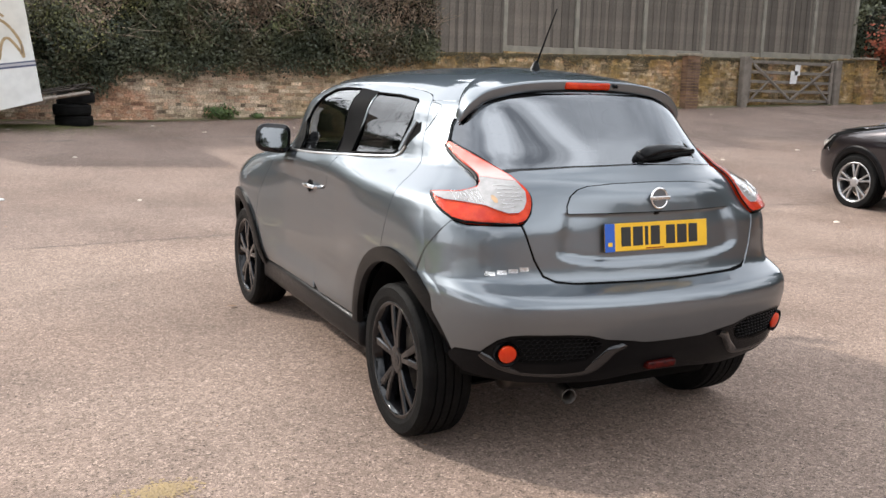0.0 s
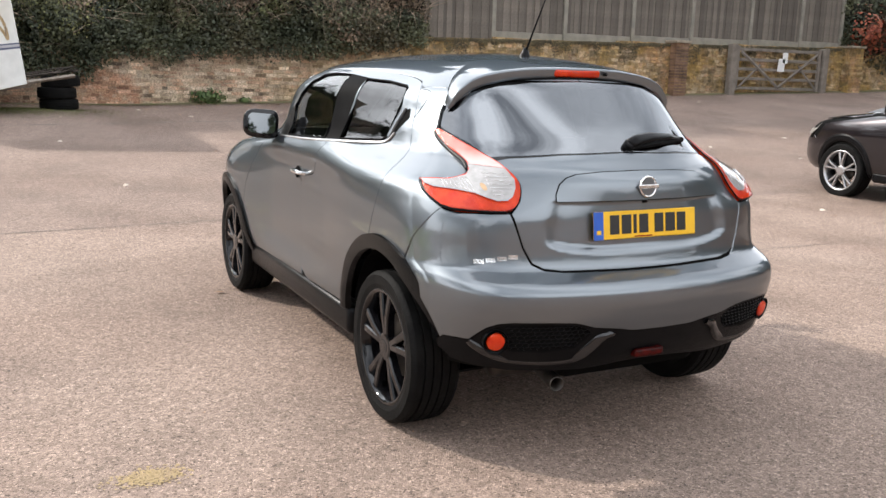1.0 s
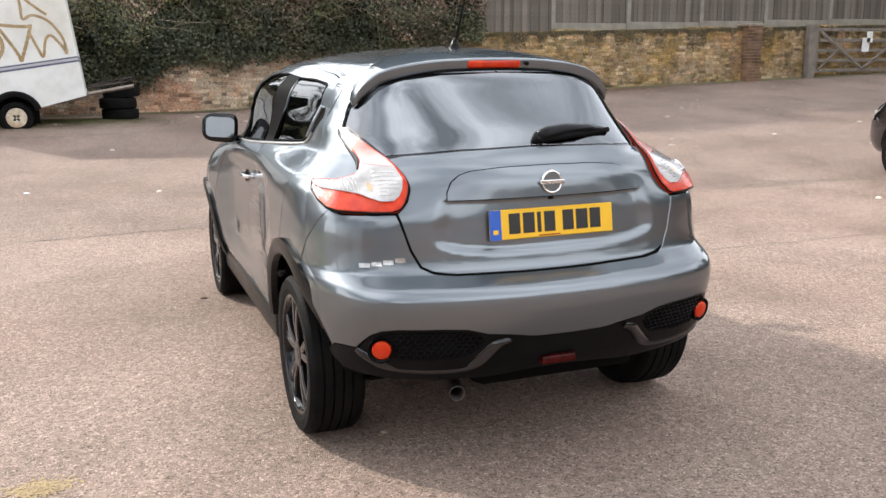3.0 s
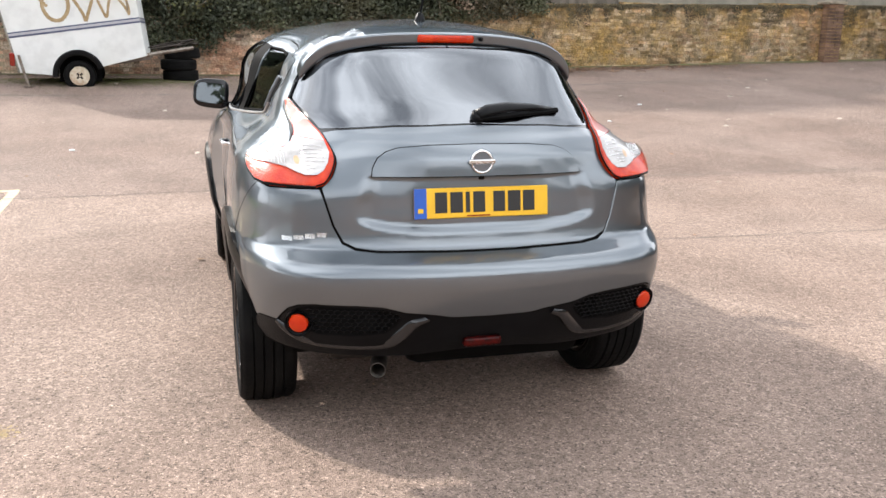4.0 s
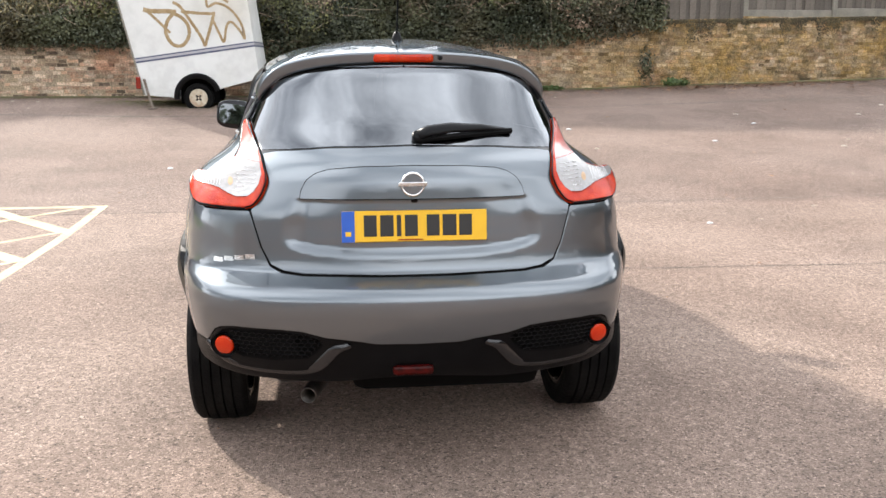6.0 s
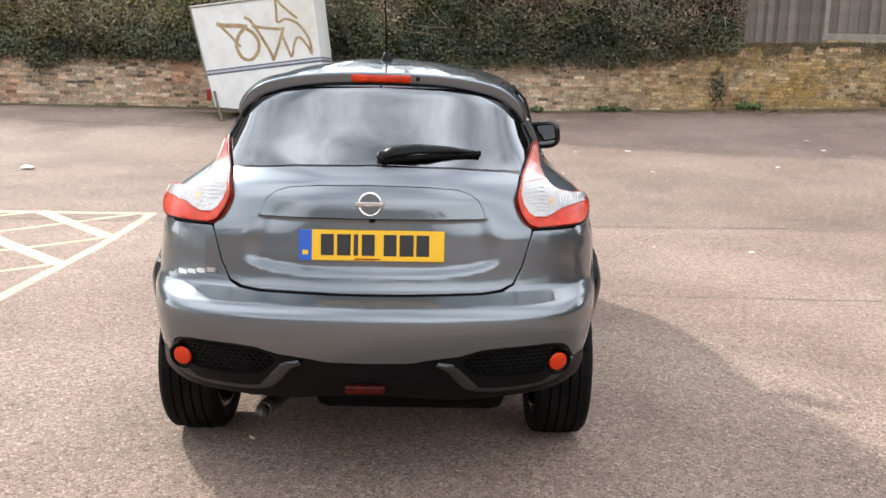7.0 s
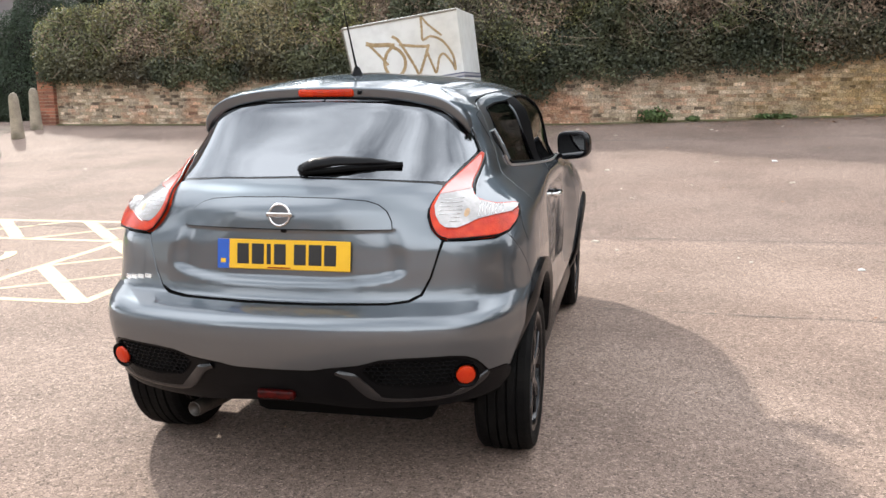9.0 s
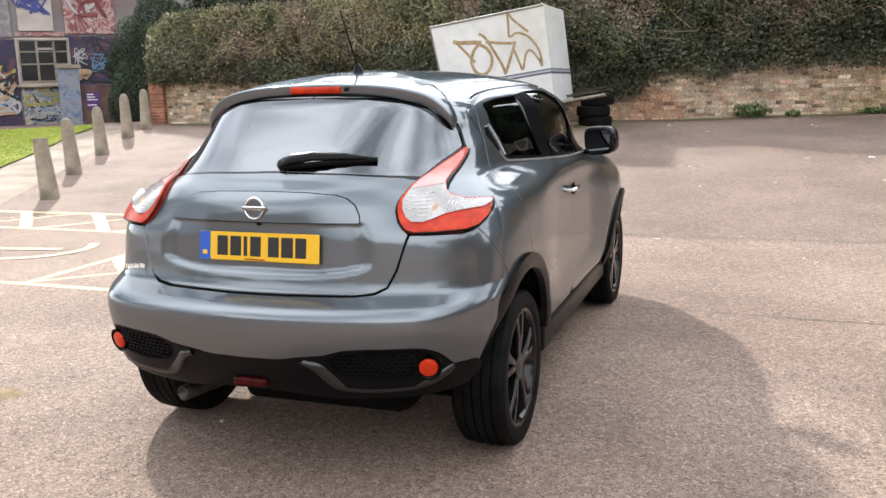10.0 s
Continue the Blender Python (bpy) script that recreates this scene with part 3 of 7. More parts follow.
def build_wall():
    rnd = random.Random(7)
    wall = soup("wall_north", [], [], M_MORTAR)
    bm = bmesh.new()
    xs = np.arange(-12.3, 24.01, 0.6)
    prev = None
    for x in xs:
        z0, z1 = float(rise(x, WALL_Y)) - 0.15, wall_top(x)
        ring = [bm.verts.new(p) for p in ((x, WALL_Y + 0.001, z0), (x, WALL_Y + 0.001, z1), (x, WALL_Y + 0.34, z1), (x, WALL_Y + 0.34, z0))]
        if prev:
            for i in range(4):
                j = (i + 1) % 4
                bm.faces.new((prev[i], ring[i], ring[j], prev[j]))
        else:
            bm.faces.new(ring)
        prev = ring
    bm.faces.new(prev[::-1])
    bm.to_mesh(wall.data)
    bm.free()
    tagged(wall, "old weathered stock brick boundary wall, mossy at its foot", "wall", kind="structure")
    # bricks: an object each along the middle stretch, the rest joined
    L, Hh, J = 0.215, 0.062, 0.015
    shared = {}
    for k, L in itertools.product(range(3), (0.215, 0.102, 0.15)):
        b = bmesh.new()
        bmesh.ops.create_cube(b, size=1.0)
        for v in b.verts:
            v.co = Vector((v.co.x * L, v.co.y * 0.06, v.co.z * Hh)) + Vector([rnd.uniform(-0.006, 0.006) for _ in range(3)])
        me = bpy.data.meshes.new("brick")
        b.to_mesh(me)
        b.free()
        me.materials.append(M_BRICK_ONE)
        shared[k, L] = me
    verts, faces, count = [], [], 0
    z = 0.56
    while z < 2.7:
        x = -12.25 + rnd.uniform(0, 0.2)
        while x < 23.8:
            L = 0.215 if rnd.random() < 0.55 else rnd.choice((0.102, 0.15))
            lo, hi = float(rise(x, WALL_Y)) - 0.03, wall_top(x) - 0.02 - (0.13 * max(0, noise.noise(Vector((x * 0.9, 3, 0)))) if x < 7 else 0)
            if lo < z < hi and rnd.random() > 0.03:
                dy, dz = rnd.uniform(-0.004, 0.010), rnd.uniform(-0.009, 0.009)
                c = (x + L / 2, WALL_Y + 0.022 + dy, z + Hh / 2 + dz)
                if 4.2 < x < 9.5 and 1.15 < z < 2.05 and count < 300:
                    ob = new("brick", shared[rnd.randrange(3), L])
                    ob.location, ob.rotation_euler, ob.parent = c, (0, rnd.uniform(-0.02, 0.02), rnd.uniform(-0.02, 0.02)), wall
                    count += 1
                else:
                    k = len(verts)
                    for sx in (-0.5, 0.5):
                        for sy in (-0.03, 0.03):
                            for sz in (-0.5, 0.5):
                                verts.append((c[0] + sx * L + rnd.uniform(-0.009, 0.009), c[1] + sy, c[2] + sz * Hh + rnd.uniform(-0.008, 0.008)))
                    faces += [(k, k + 4, k + 5, k + 1), (k + 1, k + 5, k + 7, k + 3), (k, k + 2, k + 6, k + 4), (k, k + 1, k + 3, k + 2), (k + 4, k + 6, k + 7, k + 5)]
            x += L + J
        z += Hh + J
    tagged(soup("brickwork", verts, faces, M_BRICK, wall), kind="stuff")
    # mossy earth and weeds along the foot
    v, f = strip([(-12.2, WALL_Y - 0.12), (24, WALL_Y - 0.12)], [0.22, 0.3, 0.26, 0.36, 0.2], 0.012, 0.4)
    tagged(soup("moss_verge", v, f, M_MOSS), "strip of moss and dirt along the foot of the wall", "moss", kind="structure")


def build_wall_moss():
    """Dark tufts of moss and old ivy hanging unevenly from the wall's top, by the fence."""
    rs = np.random.RandomState(31)
    n = 16000
    x = rs.uniform(5.8, 20.4, n)
    drop = np.abs(rs.normal(0, 1, n)) * (0.035 + 0.15 * np.clip(np.sin(x * 2.7) + np.sin(x * 6.1 + 1) + 0.6 * np.sin(x * 15.0), 0, 2))
    top = np.array([wall_top(q) for q in x])
    p = np.stack([x, WALL_Y - 0.012 - 0.02 * rs.uniform(0, 1, n), top - 0.01 - drop], -1)
    p = p[(np.abs(x - 14.05) > 0.24) & (drop < 0.5)]
    tagged(leaf_cloud("wall_moss", p, np.tile([0, -2.0, 0.3], (len(p), 1)), 0.022, M_WALLMOSS, None, "dark moss and dead ivy hanging from the wall's top", 33, 0.5), category="moss", kind="stuff")


def brick_pier(x, y, w, z0, z1, material, cap):
    """A square pier of real courses, with a flat cap."""
    rnd = random.Random(int(x * 10) + 100)
    pier = thing("brick_pier", "square brick gate pier with a flat stone cap" if cap else "square red brick pier ending the wall", "pier", "brick piers")
    part("core", box((x - w / 2 + 0.012, y - w / 2 + 0.012, z0 - 0.1), (x + w / 2 - 0.012, y + w / 2 - 0.012, z1)), M_MORTAR, pier)
    verts, faces = [], []
    z, row = z0, 0
    while z < z1 - 0.05:
        for side in range(4):
            for i in range(2):
                split = 0.5 + (0.12 if (row + side) % 2 else -0.12)
                a, b = (-w / 2, -w / 2 + w * split - 0.006) if i == 0 else (-w / 2 + w * split + 0.006, w / 2)
                pts = [(a, -w / 2 - 0.003), (b, -w / 2 - 0.003), (b, -w / 2 + 0.05), (a, -w / 2 + 0.05)]
                k = len(verts)
                for zz in (z, z + 0.065):
                    for px, py in pts:
                        for _ in range(side):
                            px, py = -py, px
                        verts.append((x + px, y + py, zz + rnd.uniform(-0.003, 0.003)))
                faces += [(k, k + 1, k + 5, k + 4), (k + 4, k + 5, k + 6, k + 7), (k + 3, k + 2, k + 1, k), (k + 1, k + 2, k + 6, k + 5), (k + 3, k, k + 4, k + 7)]
        z += 0.077
        row += 1
    tagged(soup("brickwork", verts, faces, material, pier), kind="stuff")
    if cap:
        part("cap", box((x - w / 2 - 0.05, y - w / 2 - 0.05, z1), (x + w / 2 + 0.05, y + w / 2 + 0.05, z1 + 0.07), 0.012), M_CONC, pier)


build_wall()
build_wall_moss()
brick_pier(14.05, WALL_Y - 0.02, 0.42, 1.10, 2.48, M_BRICK_BROWN, True)
brick_pier(20.75, WALL_Y - 0.02, 0.55, 1.30, 2.60, M_BRICK, True)
brick_pier(-12.45, WALL_Y + 0.1, 0.42, 0.66, 1.98, M_BRICK_RED, False)


def build_fence():
    """Tall close-boarded panels between concrete posts on top of the wall."""
    rnd = random.Random(11)
    y = WALL_Y + 0.2
    posts = (8.49, 10.55, 12.67, 14.67, 16.82, 18.81, 20.5)
    edges = (6.5,) + posts
    board_meshes = []
    for k in range(3):
        bm = bmesh.new()
        add_box(bm, (-0.07, -0.011, 0), (0.07, 0.011, 1.95), 0.004)
        for v in bm.verts:
            v.co.x += 0.006 * math.sin(v.co.z * 3 + k)
        me = bpy.data.meshes.new("board")
        bm.to_mesh(me)
        bm.free()
        me.materials.append(M_FENCE)
        board_meshes.append(me)
    for a, b in zip(edges, edges[1:]):
        z = wall_top((a + b) / 2)
        panel = thing("timber_fence", "grey weathered close-boarded timber fence panel on the wall", "fence", "fence panels")
        first = a == 6.5
        if not first:
            part("gravel_board", box((a + 0.05, y - 0.025, z - 0.10), (b - 0.05, y + 0.025, z + 0.17), 0.006), M_POST, panel)
        n = int((b - a - 0.1) / 0.108)
        for i in range(n):
            ob = new("board", board_meshes[i % 3])
            ob.parent = panel
            ob.location = (a + 0.1 + i * (b - a - 0.16) / (n - 1), y + (0.012 if i % 2 else -0.008) - (0.03 if first else 0), z + (0.14 if not first else -0.12) + rnd.uniform(-0.012, 0.012))
            ob.rotation_euler = (0, rnd.uniform(-0.008, 0.008), 0)
        for h in (0.45, 1.6):
            part("rail", box((a + 0.05, y + 0.03, z + h), (b - 0.05, y + 0.09, z + h + 0.08)), M_FENCE, panel)
    for x in posts:
        ob = part("fence_post", box((x - 0.055, y - 0.06, wall_top(x) - 0.1), (x + 0.055, y + 0.06, wall_top(x) + 2.2), 0.01), M_POST)
        tagged(ob, "square grey concrete fence post standing on the wall", "fence post", "fence posts")


def build_gate():
    rnd = random.Random(5)
    x0, x1, y = 16.05, 19.35, WALL_Y - 0.16
    z0, z1 = 1.29, 2.46
    gate = thing("wooden_gate", "closed grey weathered five-bar wooden field gate", "gate")
    for x in (x0 + 0.05, x1 - 0.05):
        part("stile", box((x - 0.05, y - 0.035, z0), (x + 0.05, y + 0.035, z1 + 0.04), 0.008), M_GATE, gate)
    for f in (0.02, 0.24, 0.46, 0.68, 0.92):
        z = z0 + f * (z1 - z0)
        part("bar", box((x0 + 0.08, y - 0.015, z), (x1 - 0.08, y + 0.015, z + 0.085), 0.006, Matrix.Translation((0, 0.0, rnd.uniform(-0.01, 0.01)))), M_GATE, gate)
    for ax, bx in ((x0 + 0.15, (x0 + x1) / 2), (x1 - 0.15, (x0 + x1) / 2)):
        a, b = Vector((ax, y - 0.03, z1 - 0.1)), Vector((bx, y - 0.03, z0 + 0.1))
        part("brace", tube([a, b], 0.045, 4, 0.35, (0, -1, 0)), M_GATE, gate)
        a, b = Vector((ax, y - 0.028, z0 + 0.1)), Vector(((ax + bx) / 2, y - 0.028, z1 - 0.45))
        part("brace", tube([a, b], 0.035, 4, 0.35, (0, -1, 0)), M_GATE, gate)
    for x in (x0 - 0.14, x1 + 0.16):
        ob = part("gate_post", box((x - 0.11, y - 0.1, 1.1), (x + 0.11, y + 0.1, z1 + 0.08), 0.02), M_GATE)
        tagged(ob, "thick grey wooden gate post beside the wall", "gate post", "gate posts")
    for dx, dz, w, h in ((1.72, 0.78, 0.20, 0.30), (1.55, 0.55, 0.26, 0.36)):
        bm = box((x0 + dx, y - 0.058, z0 + dz), (x0 + dx + w, y - 0.046, z0 + dz + h), 0.003)
        for v in bm.verts:
            v.co.x += 0.08 * (v.co.z - z0 - dz) * (1 if h > 0.32 else 0)
        tagged(part("paper_notice", bm, M_WHITE), "blank white plastic sheet hung on the gate", "notice", "gate notices")


build_fence()
build_gate()


# ---- planting ----
def hedge_top(x):
    end = np.interp(x, [-12.55, -12.5, -12.35, -12.1, -11.7, -11.2], [0.80, 0.52, 0.30, 0.13, 0.04, 0.0])
    return 3.48 + 0.12 * np.clip(x + 8, 0, 8) + 0.35 * np.clip(x + 2, 0, 3) - end


def build_ivy():
    """The overgrown bank above the wall, west of the fence: ivy below, scrub and twigs above."""
    hedge = thing("overgrown_hedge", "overgrown hedge of dark ivy and brown twigs above the wall", "hedge")
    rs = np.random.RandomState(4)

    def face(x, f, bulge=0.0):
        """Point at a share f of the height of the bank's face."""
        lo = 1.80 - 0.30 * np.maximum(0, np.sin(x * 1.3)) * (np.sin(x * 3.1) > -0.3) * (x < 4) + 0.10 * np.clip(x - 2, 0, 4)
        lo = lo - 0.55 * np.exp(-((x + 1.2) / 1.3) ** 2)
        right = 1.77 + 0.035 * np.clip(x, 0, 4) + 0.14 * np.clip(x - 4.2, 0, 2.4) - 0.12 * np.exp(-((x - 0.9) / 0.25) ** 2) - 0.05 * np.sin(4.7 * x) ** 2
        lo = lo + (right - lo) * np.clip((x + 0.55) / 0.4, 0, 1)
        z = lo + (hedge_top(x) - lo) * f
        lump = 0.34 * np.sin(x * 1.1 + 2.2 * z + 1) + 0.30 * np.sin(x * 2.1 + 3 * z) + 0.24 * np.sin(x * 5.3 - 4.1 * z) + 0.16 * np.sin(11 * x + 7 * z)
        y = WALL_Y - 0.14 + 0.85 * f ** 2 + 0.40 * lump * np.minimum(1, f * 4) - bulge
        x = x - 0.75 * (y - WALL_Y + 0.1) * np.clip((-11.0 - x) / 1.4, 0, 1)
        return np.stack([x, y, z], -1)

    # near-black sheet behind the leaves: the hedge's inner shade as colour
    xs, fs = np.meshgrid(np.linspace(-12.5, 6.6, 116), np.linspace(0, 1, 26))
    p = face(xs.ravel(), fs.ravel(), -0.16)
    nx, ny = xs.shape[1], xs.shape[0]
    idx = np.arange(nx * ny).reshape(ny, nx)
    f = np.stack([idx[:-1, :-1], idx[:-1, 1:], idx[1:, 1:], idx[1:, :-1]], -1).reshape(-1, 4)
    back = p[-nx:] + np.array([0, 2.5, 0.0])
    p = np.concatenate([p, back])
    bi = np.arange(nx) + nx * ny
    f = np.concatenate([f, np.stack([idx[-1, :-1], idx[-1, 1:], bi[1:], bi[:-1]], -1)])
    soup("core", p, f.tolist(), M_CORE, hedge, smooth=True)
    n = 210000
    x, fr = rs.uniform(-12.55, 6.6, n), rs.uniform(-0.02, 1.03, n)
    p = face(x, fr, 0) + rs.normal(0, 0.07, (n, 3))
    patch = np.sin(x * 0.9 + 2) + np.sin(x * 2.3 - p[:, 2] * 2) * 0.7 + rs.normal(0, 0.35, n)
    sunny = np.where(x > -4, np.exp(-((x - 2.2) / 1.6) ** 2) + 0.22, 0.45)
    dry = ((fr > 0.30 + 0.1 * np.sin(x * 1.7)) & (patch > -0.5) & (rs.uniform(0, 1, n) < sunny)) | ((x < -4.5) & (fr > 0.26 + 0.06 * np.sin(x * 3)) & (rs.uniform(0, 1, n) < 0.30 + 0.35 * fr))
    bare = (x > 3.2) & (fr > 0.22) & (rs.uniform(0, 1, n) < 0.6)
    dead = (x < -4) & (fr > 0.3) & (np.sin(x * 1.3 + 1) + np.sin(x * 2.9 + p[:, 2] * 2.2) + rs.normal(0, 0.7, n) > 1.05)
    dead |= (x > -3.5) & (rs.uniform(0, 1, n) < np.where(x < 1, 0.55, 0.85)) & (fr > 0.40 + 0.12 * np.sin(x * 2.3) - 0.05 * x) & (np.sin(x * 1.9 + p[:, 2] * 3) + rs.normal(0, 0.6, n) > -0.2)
    nm = np.tile([0.0, -0.8, 0.5], (n, 1))
    keep = ~bare
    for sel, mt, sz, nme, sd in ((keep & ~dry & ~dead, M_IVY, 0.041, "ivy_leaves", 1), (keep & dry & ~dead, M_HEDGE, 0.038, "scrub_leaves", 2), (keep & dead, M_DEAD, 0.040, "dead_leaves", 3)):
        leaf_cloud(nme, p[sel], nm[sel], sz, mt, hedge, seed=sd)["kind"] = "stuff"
    # twigs
    rnd = random.Random(9)
    bm = bmesh.new()
    for i in range(1500):
        x = rnd.uniform(-12, 6.6) if i < 700 else rnd.uniform(1.0, 6.6)
        a = face(np.array(x), np.array(rnd.uniform(0.15, 0.9)), 0.03)
        d = Vector((rnd.gauss(0, 0.6), -0.3 + rnd.gauss(0, 0.3), rnd.gauss(0.5, 0.5))).normalized() * rnd.uniform(0.25, 0.8)
        b = Vector(a) + d * 0.5 + Vector((rnd.gauss(0, 0.05), 0, rnd.gauss(0, 0.05)))
        tube([Vector(a), b, Vector(a) + d + Vector((0, 0, -0.08))], rnd.uniform(0.004, 0.010), 3, taper=[1, 0.8, 0.35], bm=bm)
    tagged(part("twig_mass", bm, M_TWIG, hedge), kind="stuff")


def clump(name, label, category, at, radii, n, size, material, seed, core=True):
    """A rounded bush: dark core and many leaves on an uneven outline."""
    rs = np.random.RandomState(seed)
    ob = thing(name, label, category)
    ob.location = at
    d = rs.normal(0, 1, (n, 3))
    d /= np.linalg.norm(d, axis=1)[:, None]
    lump = 1 + 0.10 * np.sin(d[:, 0] * 7 + seed) + 0.08 * np.sin(d[:, 2] * 9 + d[:, 1] * 5)
    p = d * lump[:, None] * np.array(radii) * rs.uniform(0.86 if core else 0.2, 1.05, (n, 1))
    p = p[p[:, 2] > -radii[2] * 0.95]
    leaf_cloud("leaves", p, p / np.array(radii), size, material, ob, seed=seed)["kind"] = "stuff"
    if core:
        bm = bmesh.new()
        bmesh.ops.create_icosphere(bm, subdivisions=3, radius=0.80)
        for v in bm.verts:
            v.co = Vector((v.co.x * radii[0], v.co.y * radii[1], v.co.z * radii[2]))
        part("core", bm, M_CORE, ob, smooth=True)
    return ob


build_ivy()
clump("clipped_yew", "tall dark green clipped yew with a rounded top", "topiary bush", (-18.95, 25.4, 1.6), (2.45, 2.2, 3.15), 150000, 0.042, M_YEW, 3)
clump("red_shrub", "shrub with red leaves and berries beside the fence", "shrub", (21.4, 15.6, 3.1), (1.0, 0.5, 0.8), 700, 0.08, M_BERRY, 5, False)
clump("green_shrub", "dark green shrub beside the fence", "shrub", (21.9, 16.2, 3.2), (1.5, 0.7, 1.4), 9000, 0.07, M_IVY, 6)
for i, (x, w, h) in enumerate(((1.65, 0.36, 0.17), (2.4, 0.14, 0.06), (6.2, 0.20, 0.55), (6.9, 0.35, 0.09), (4.0, 0.45, 0.05))):
    clump("weed", "low green weed growing at the foot of the wall", "weed", (x, WALL_Y - 0.14, float(rise(x, WALL_Y)) + h * 0.75), (w, 0.12, h), int(420 * w / 0.3), 0.045, M_WEED if i != 2 else M_IVY, 20 + i, False)

rs = np.random.RandomState(61)
mx = np.concatenate([rs.normal(-2.5, 0.95, 15000), rs.uniform(-12, 6, 9000)])
my = np.concatenate([rs.normal(14.1, 0.42, 15000), WALL_Y - 0.06 - np.abs(rs.normal(0, 0.16, 9000))])
mc = np.stack([mx, my, rise(mx, my) + 0.006], -1)[my < WALL_Y]
tagged(leaf_cloud("ground_moss", mc, np.tile([0, 0, 3.0], (len(mc), 1)), 0.017, M_MOSSBIT, None, "thin green moss on tarmac under the trailer", 62, 0.5), category="moss", kind="stuff")


# ---- car bodies ----
def pchip(xk, yk, x):
    """Smooth curve through knots that does not overshoot."""
    xk, yk, x = np.asarray(xk, float), np.asarray(yk, float), np.clip(np.asarray(x, float), xk[0], xk[-1])
    h, d = np.diff(xk), np.diff(yk) / np.diff(xk)
    m = np.zeros(len(xk))
    for i in range(1, len(xk) - 1):
        if d[i - 1] * d[i] > 0:
            w1, w2 = 2 * h[i] + h[i - 1], h[i] + 2 * h[i - 1]
            m[i] = (w1 + w2) / (w1 / d[i - 1] + w2 / d[i])
    m[0], m[-1] = d[0], d[-1]
    i = np.clip(np.searchsorted(xk, x, "right") - 1, 0, len(xk) - 2)
    t = (x - xk[i]) / h[i]
    return ((1 + 2 * t) * (1 - t) ** 2 * yk[i] + t * (1 - t) ** 2 * h[i] * m[i] + t * t * (3 - 2 * t) * yk[i + 1] + t * t * (t - 1) * h[i] * m[i + 1])


class Body:
    """A car's outer skin as rings stacked by height: u runs from the rear centre round one side to the nose, v from the sill to the roof."""

    def __init__(self, z, rear, width, nose, square, square_front=3.6, crown=0.2, haunch=None, dent=None, round_roof=0.0):
        self.z, self.rear, self.width, self.nose, self.square = [np.array(a, float) for a in (z, rear, width, nose, square)]
        self.front, self.crown, self.haunch, self.dent = np.array(square_front, float) + np.zeros(len(self.z)), crown, haunch, dent
        s = np.sqrt(np.diff(self.z) ** 2 + np.maximum(np.abs(np.diff(self.rear)), np.abs(np.diff(self.width))) ** 2)
        self.s = np.concatenate([[0], np.cumsum(s)])
        self.V = self.s[-1]
        self.s = self.s / self.V
        th = np.linspace(0, math.pi, 2000)
        a, b = 0.88 * np.abs(np.sin(th)) ** (2 / 5.5), 1.95 * np.sign(np.cos(th)) * np.abs(np.cos(th)) ** (2 / 5.5)
        arc = np.concatenate([[0], np.cumsum(np.hypot(np.diff(a), np.diff(b)))])
        self.U = arc[-1]
        self.th, self.arc = th, arc / arc[-1]
        nu, nv = 260, 190
        uu, vv = np.meshgrid(np.linspace(0, 1, nu), np.linspace(0, 1, nv))
        p = self.at(uu.ravel(), vv.ravel())
        idx = np.arange(nu * nv).reshape(nv, nu)
        quads = np.stack([idx[:-1, :-1], idx[:-1, 1:], idx[1:, 1:], idx[1:, :-1]], -1).reshape(-1, 4)
        tris = np.concatenate([quads[:, [0, 1, 2]], quads[:, [0, 2, 3]]])
        self.uvs, self.tris, self.pts = np.stack([uu.ravel(), vv.ravel()], -1), tris, p
        self.tree = BVHTree.FromPolygons([Vector(q) for q in p], tris.tolist())

    def at(self, u, v):
        u, v = np.asarray(u, float), np.asarray(v, float)
        th = np.interp(u, self.arc, self.th)
        z, yr, w, yf, n, nf = [pchip(self.s, a, v) for a in (self.z, self.rear, self.width, self.nose, self.square, self.front)]
        c, s = np.cos(th), np.abs(np.sin(th))
        back = c > 0
        e = 2 / np.where(back, n, nf)
        yc = np.minimum(1.75, 0.5 * (yr + yf))
        x = w * s ** e
        y = np.where(back, yc - (yc - yr) * np.abs(c) ** e, yc + (yf - yc) * np.abs(c) ** e)
        y = y + np.where(back, 1.0, 0.0) * self.crown * x * x * np.clip(c * 2, 0, 1)
        sunk = self.dent(x, z) * back * step01(c, 0.15, 0.35) if self.dent is not None else 0.0
        if self.haunch is not None:
            x = x + self.haunch(y, z) * (s ** e) ** 4
        y = y + sunk
        return np.stack([x, y, z], -1)

    def normal(self, u, v, h=0.003):
        a = self.at(np.clip(u + h, 0, 1), v) - self.at(np.clip(u - h, 0, 1), v)
        b = self.at(u, np.clip(v + h, 0, 1)) - self.at(u, np.clip(v - h, 0, 1))
        n = np.cross(a, b)
        size = np.linalg.norm(n, axis=-1, keepdims=True)
        n = np.where(size > 1e-9, n / (size + 1e-12), np.array([0.0, 0.0, 1.0]))
        rim = (u < 1e-4) | (u > 1 - 1e-4)
        n[..., 0] = np.where(rim, 0, n[..., 0])
        return n / (np.linalg.norm(n, axis=-1, keepdims=True) + 1e-12)

    def find(self, view, a, b):
        """The skin's (u, v) where a line of sight from behind (x, z), from the side (y, z) or from above (x, y) meets it."""
        if view == "uv":
            return a, b
        o, d = {"rear": ((a, -3, b), (0, 1, 0)), "side": ((3, a, b), (-1, 0, 0)), "top": ((a, b, 4), (0, 0, -1)), "front": ((a, 7, b), (0, -1, 0))}[view]
        hit, _, i, _ = self.tree.ray_cast(Vector(o), Vector(d))
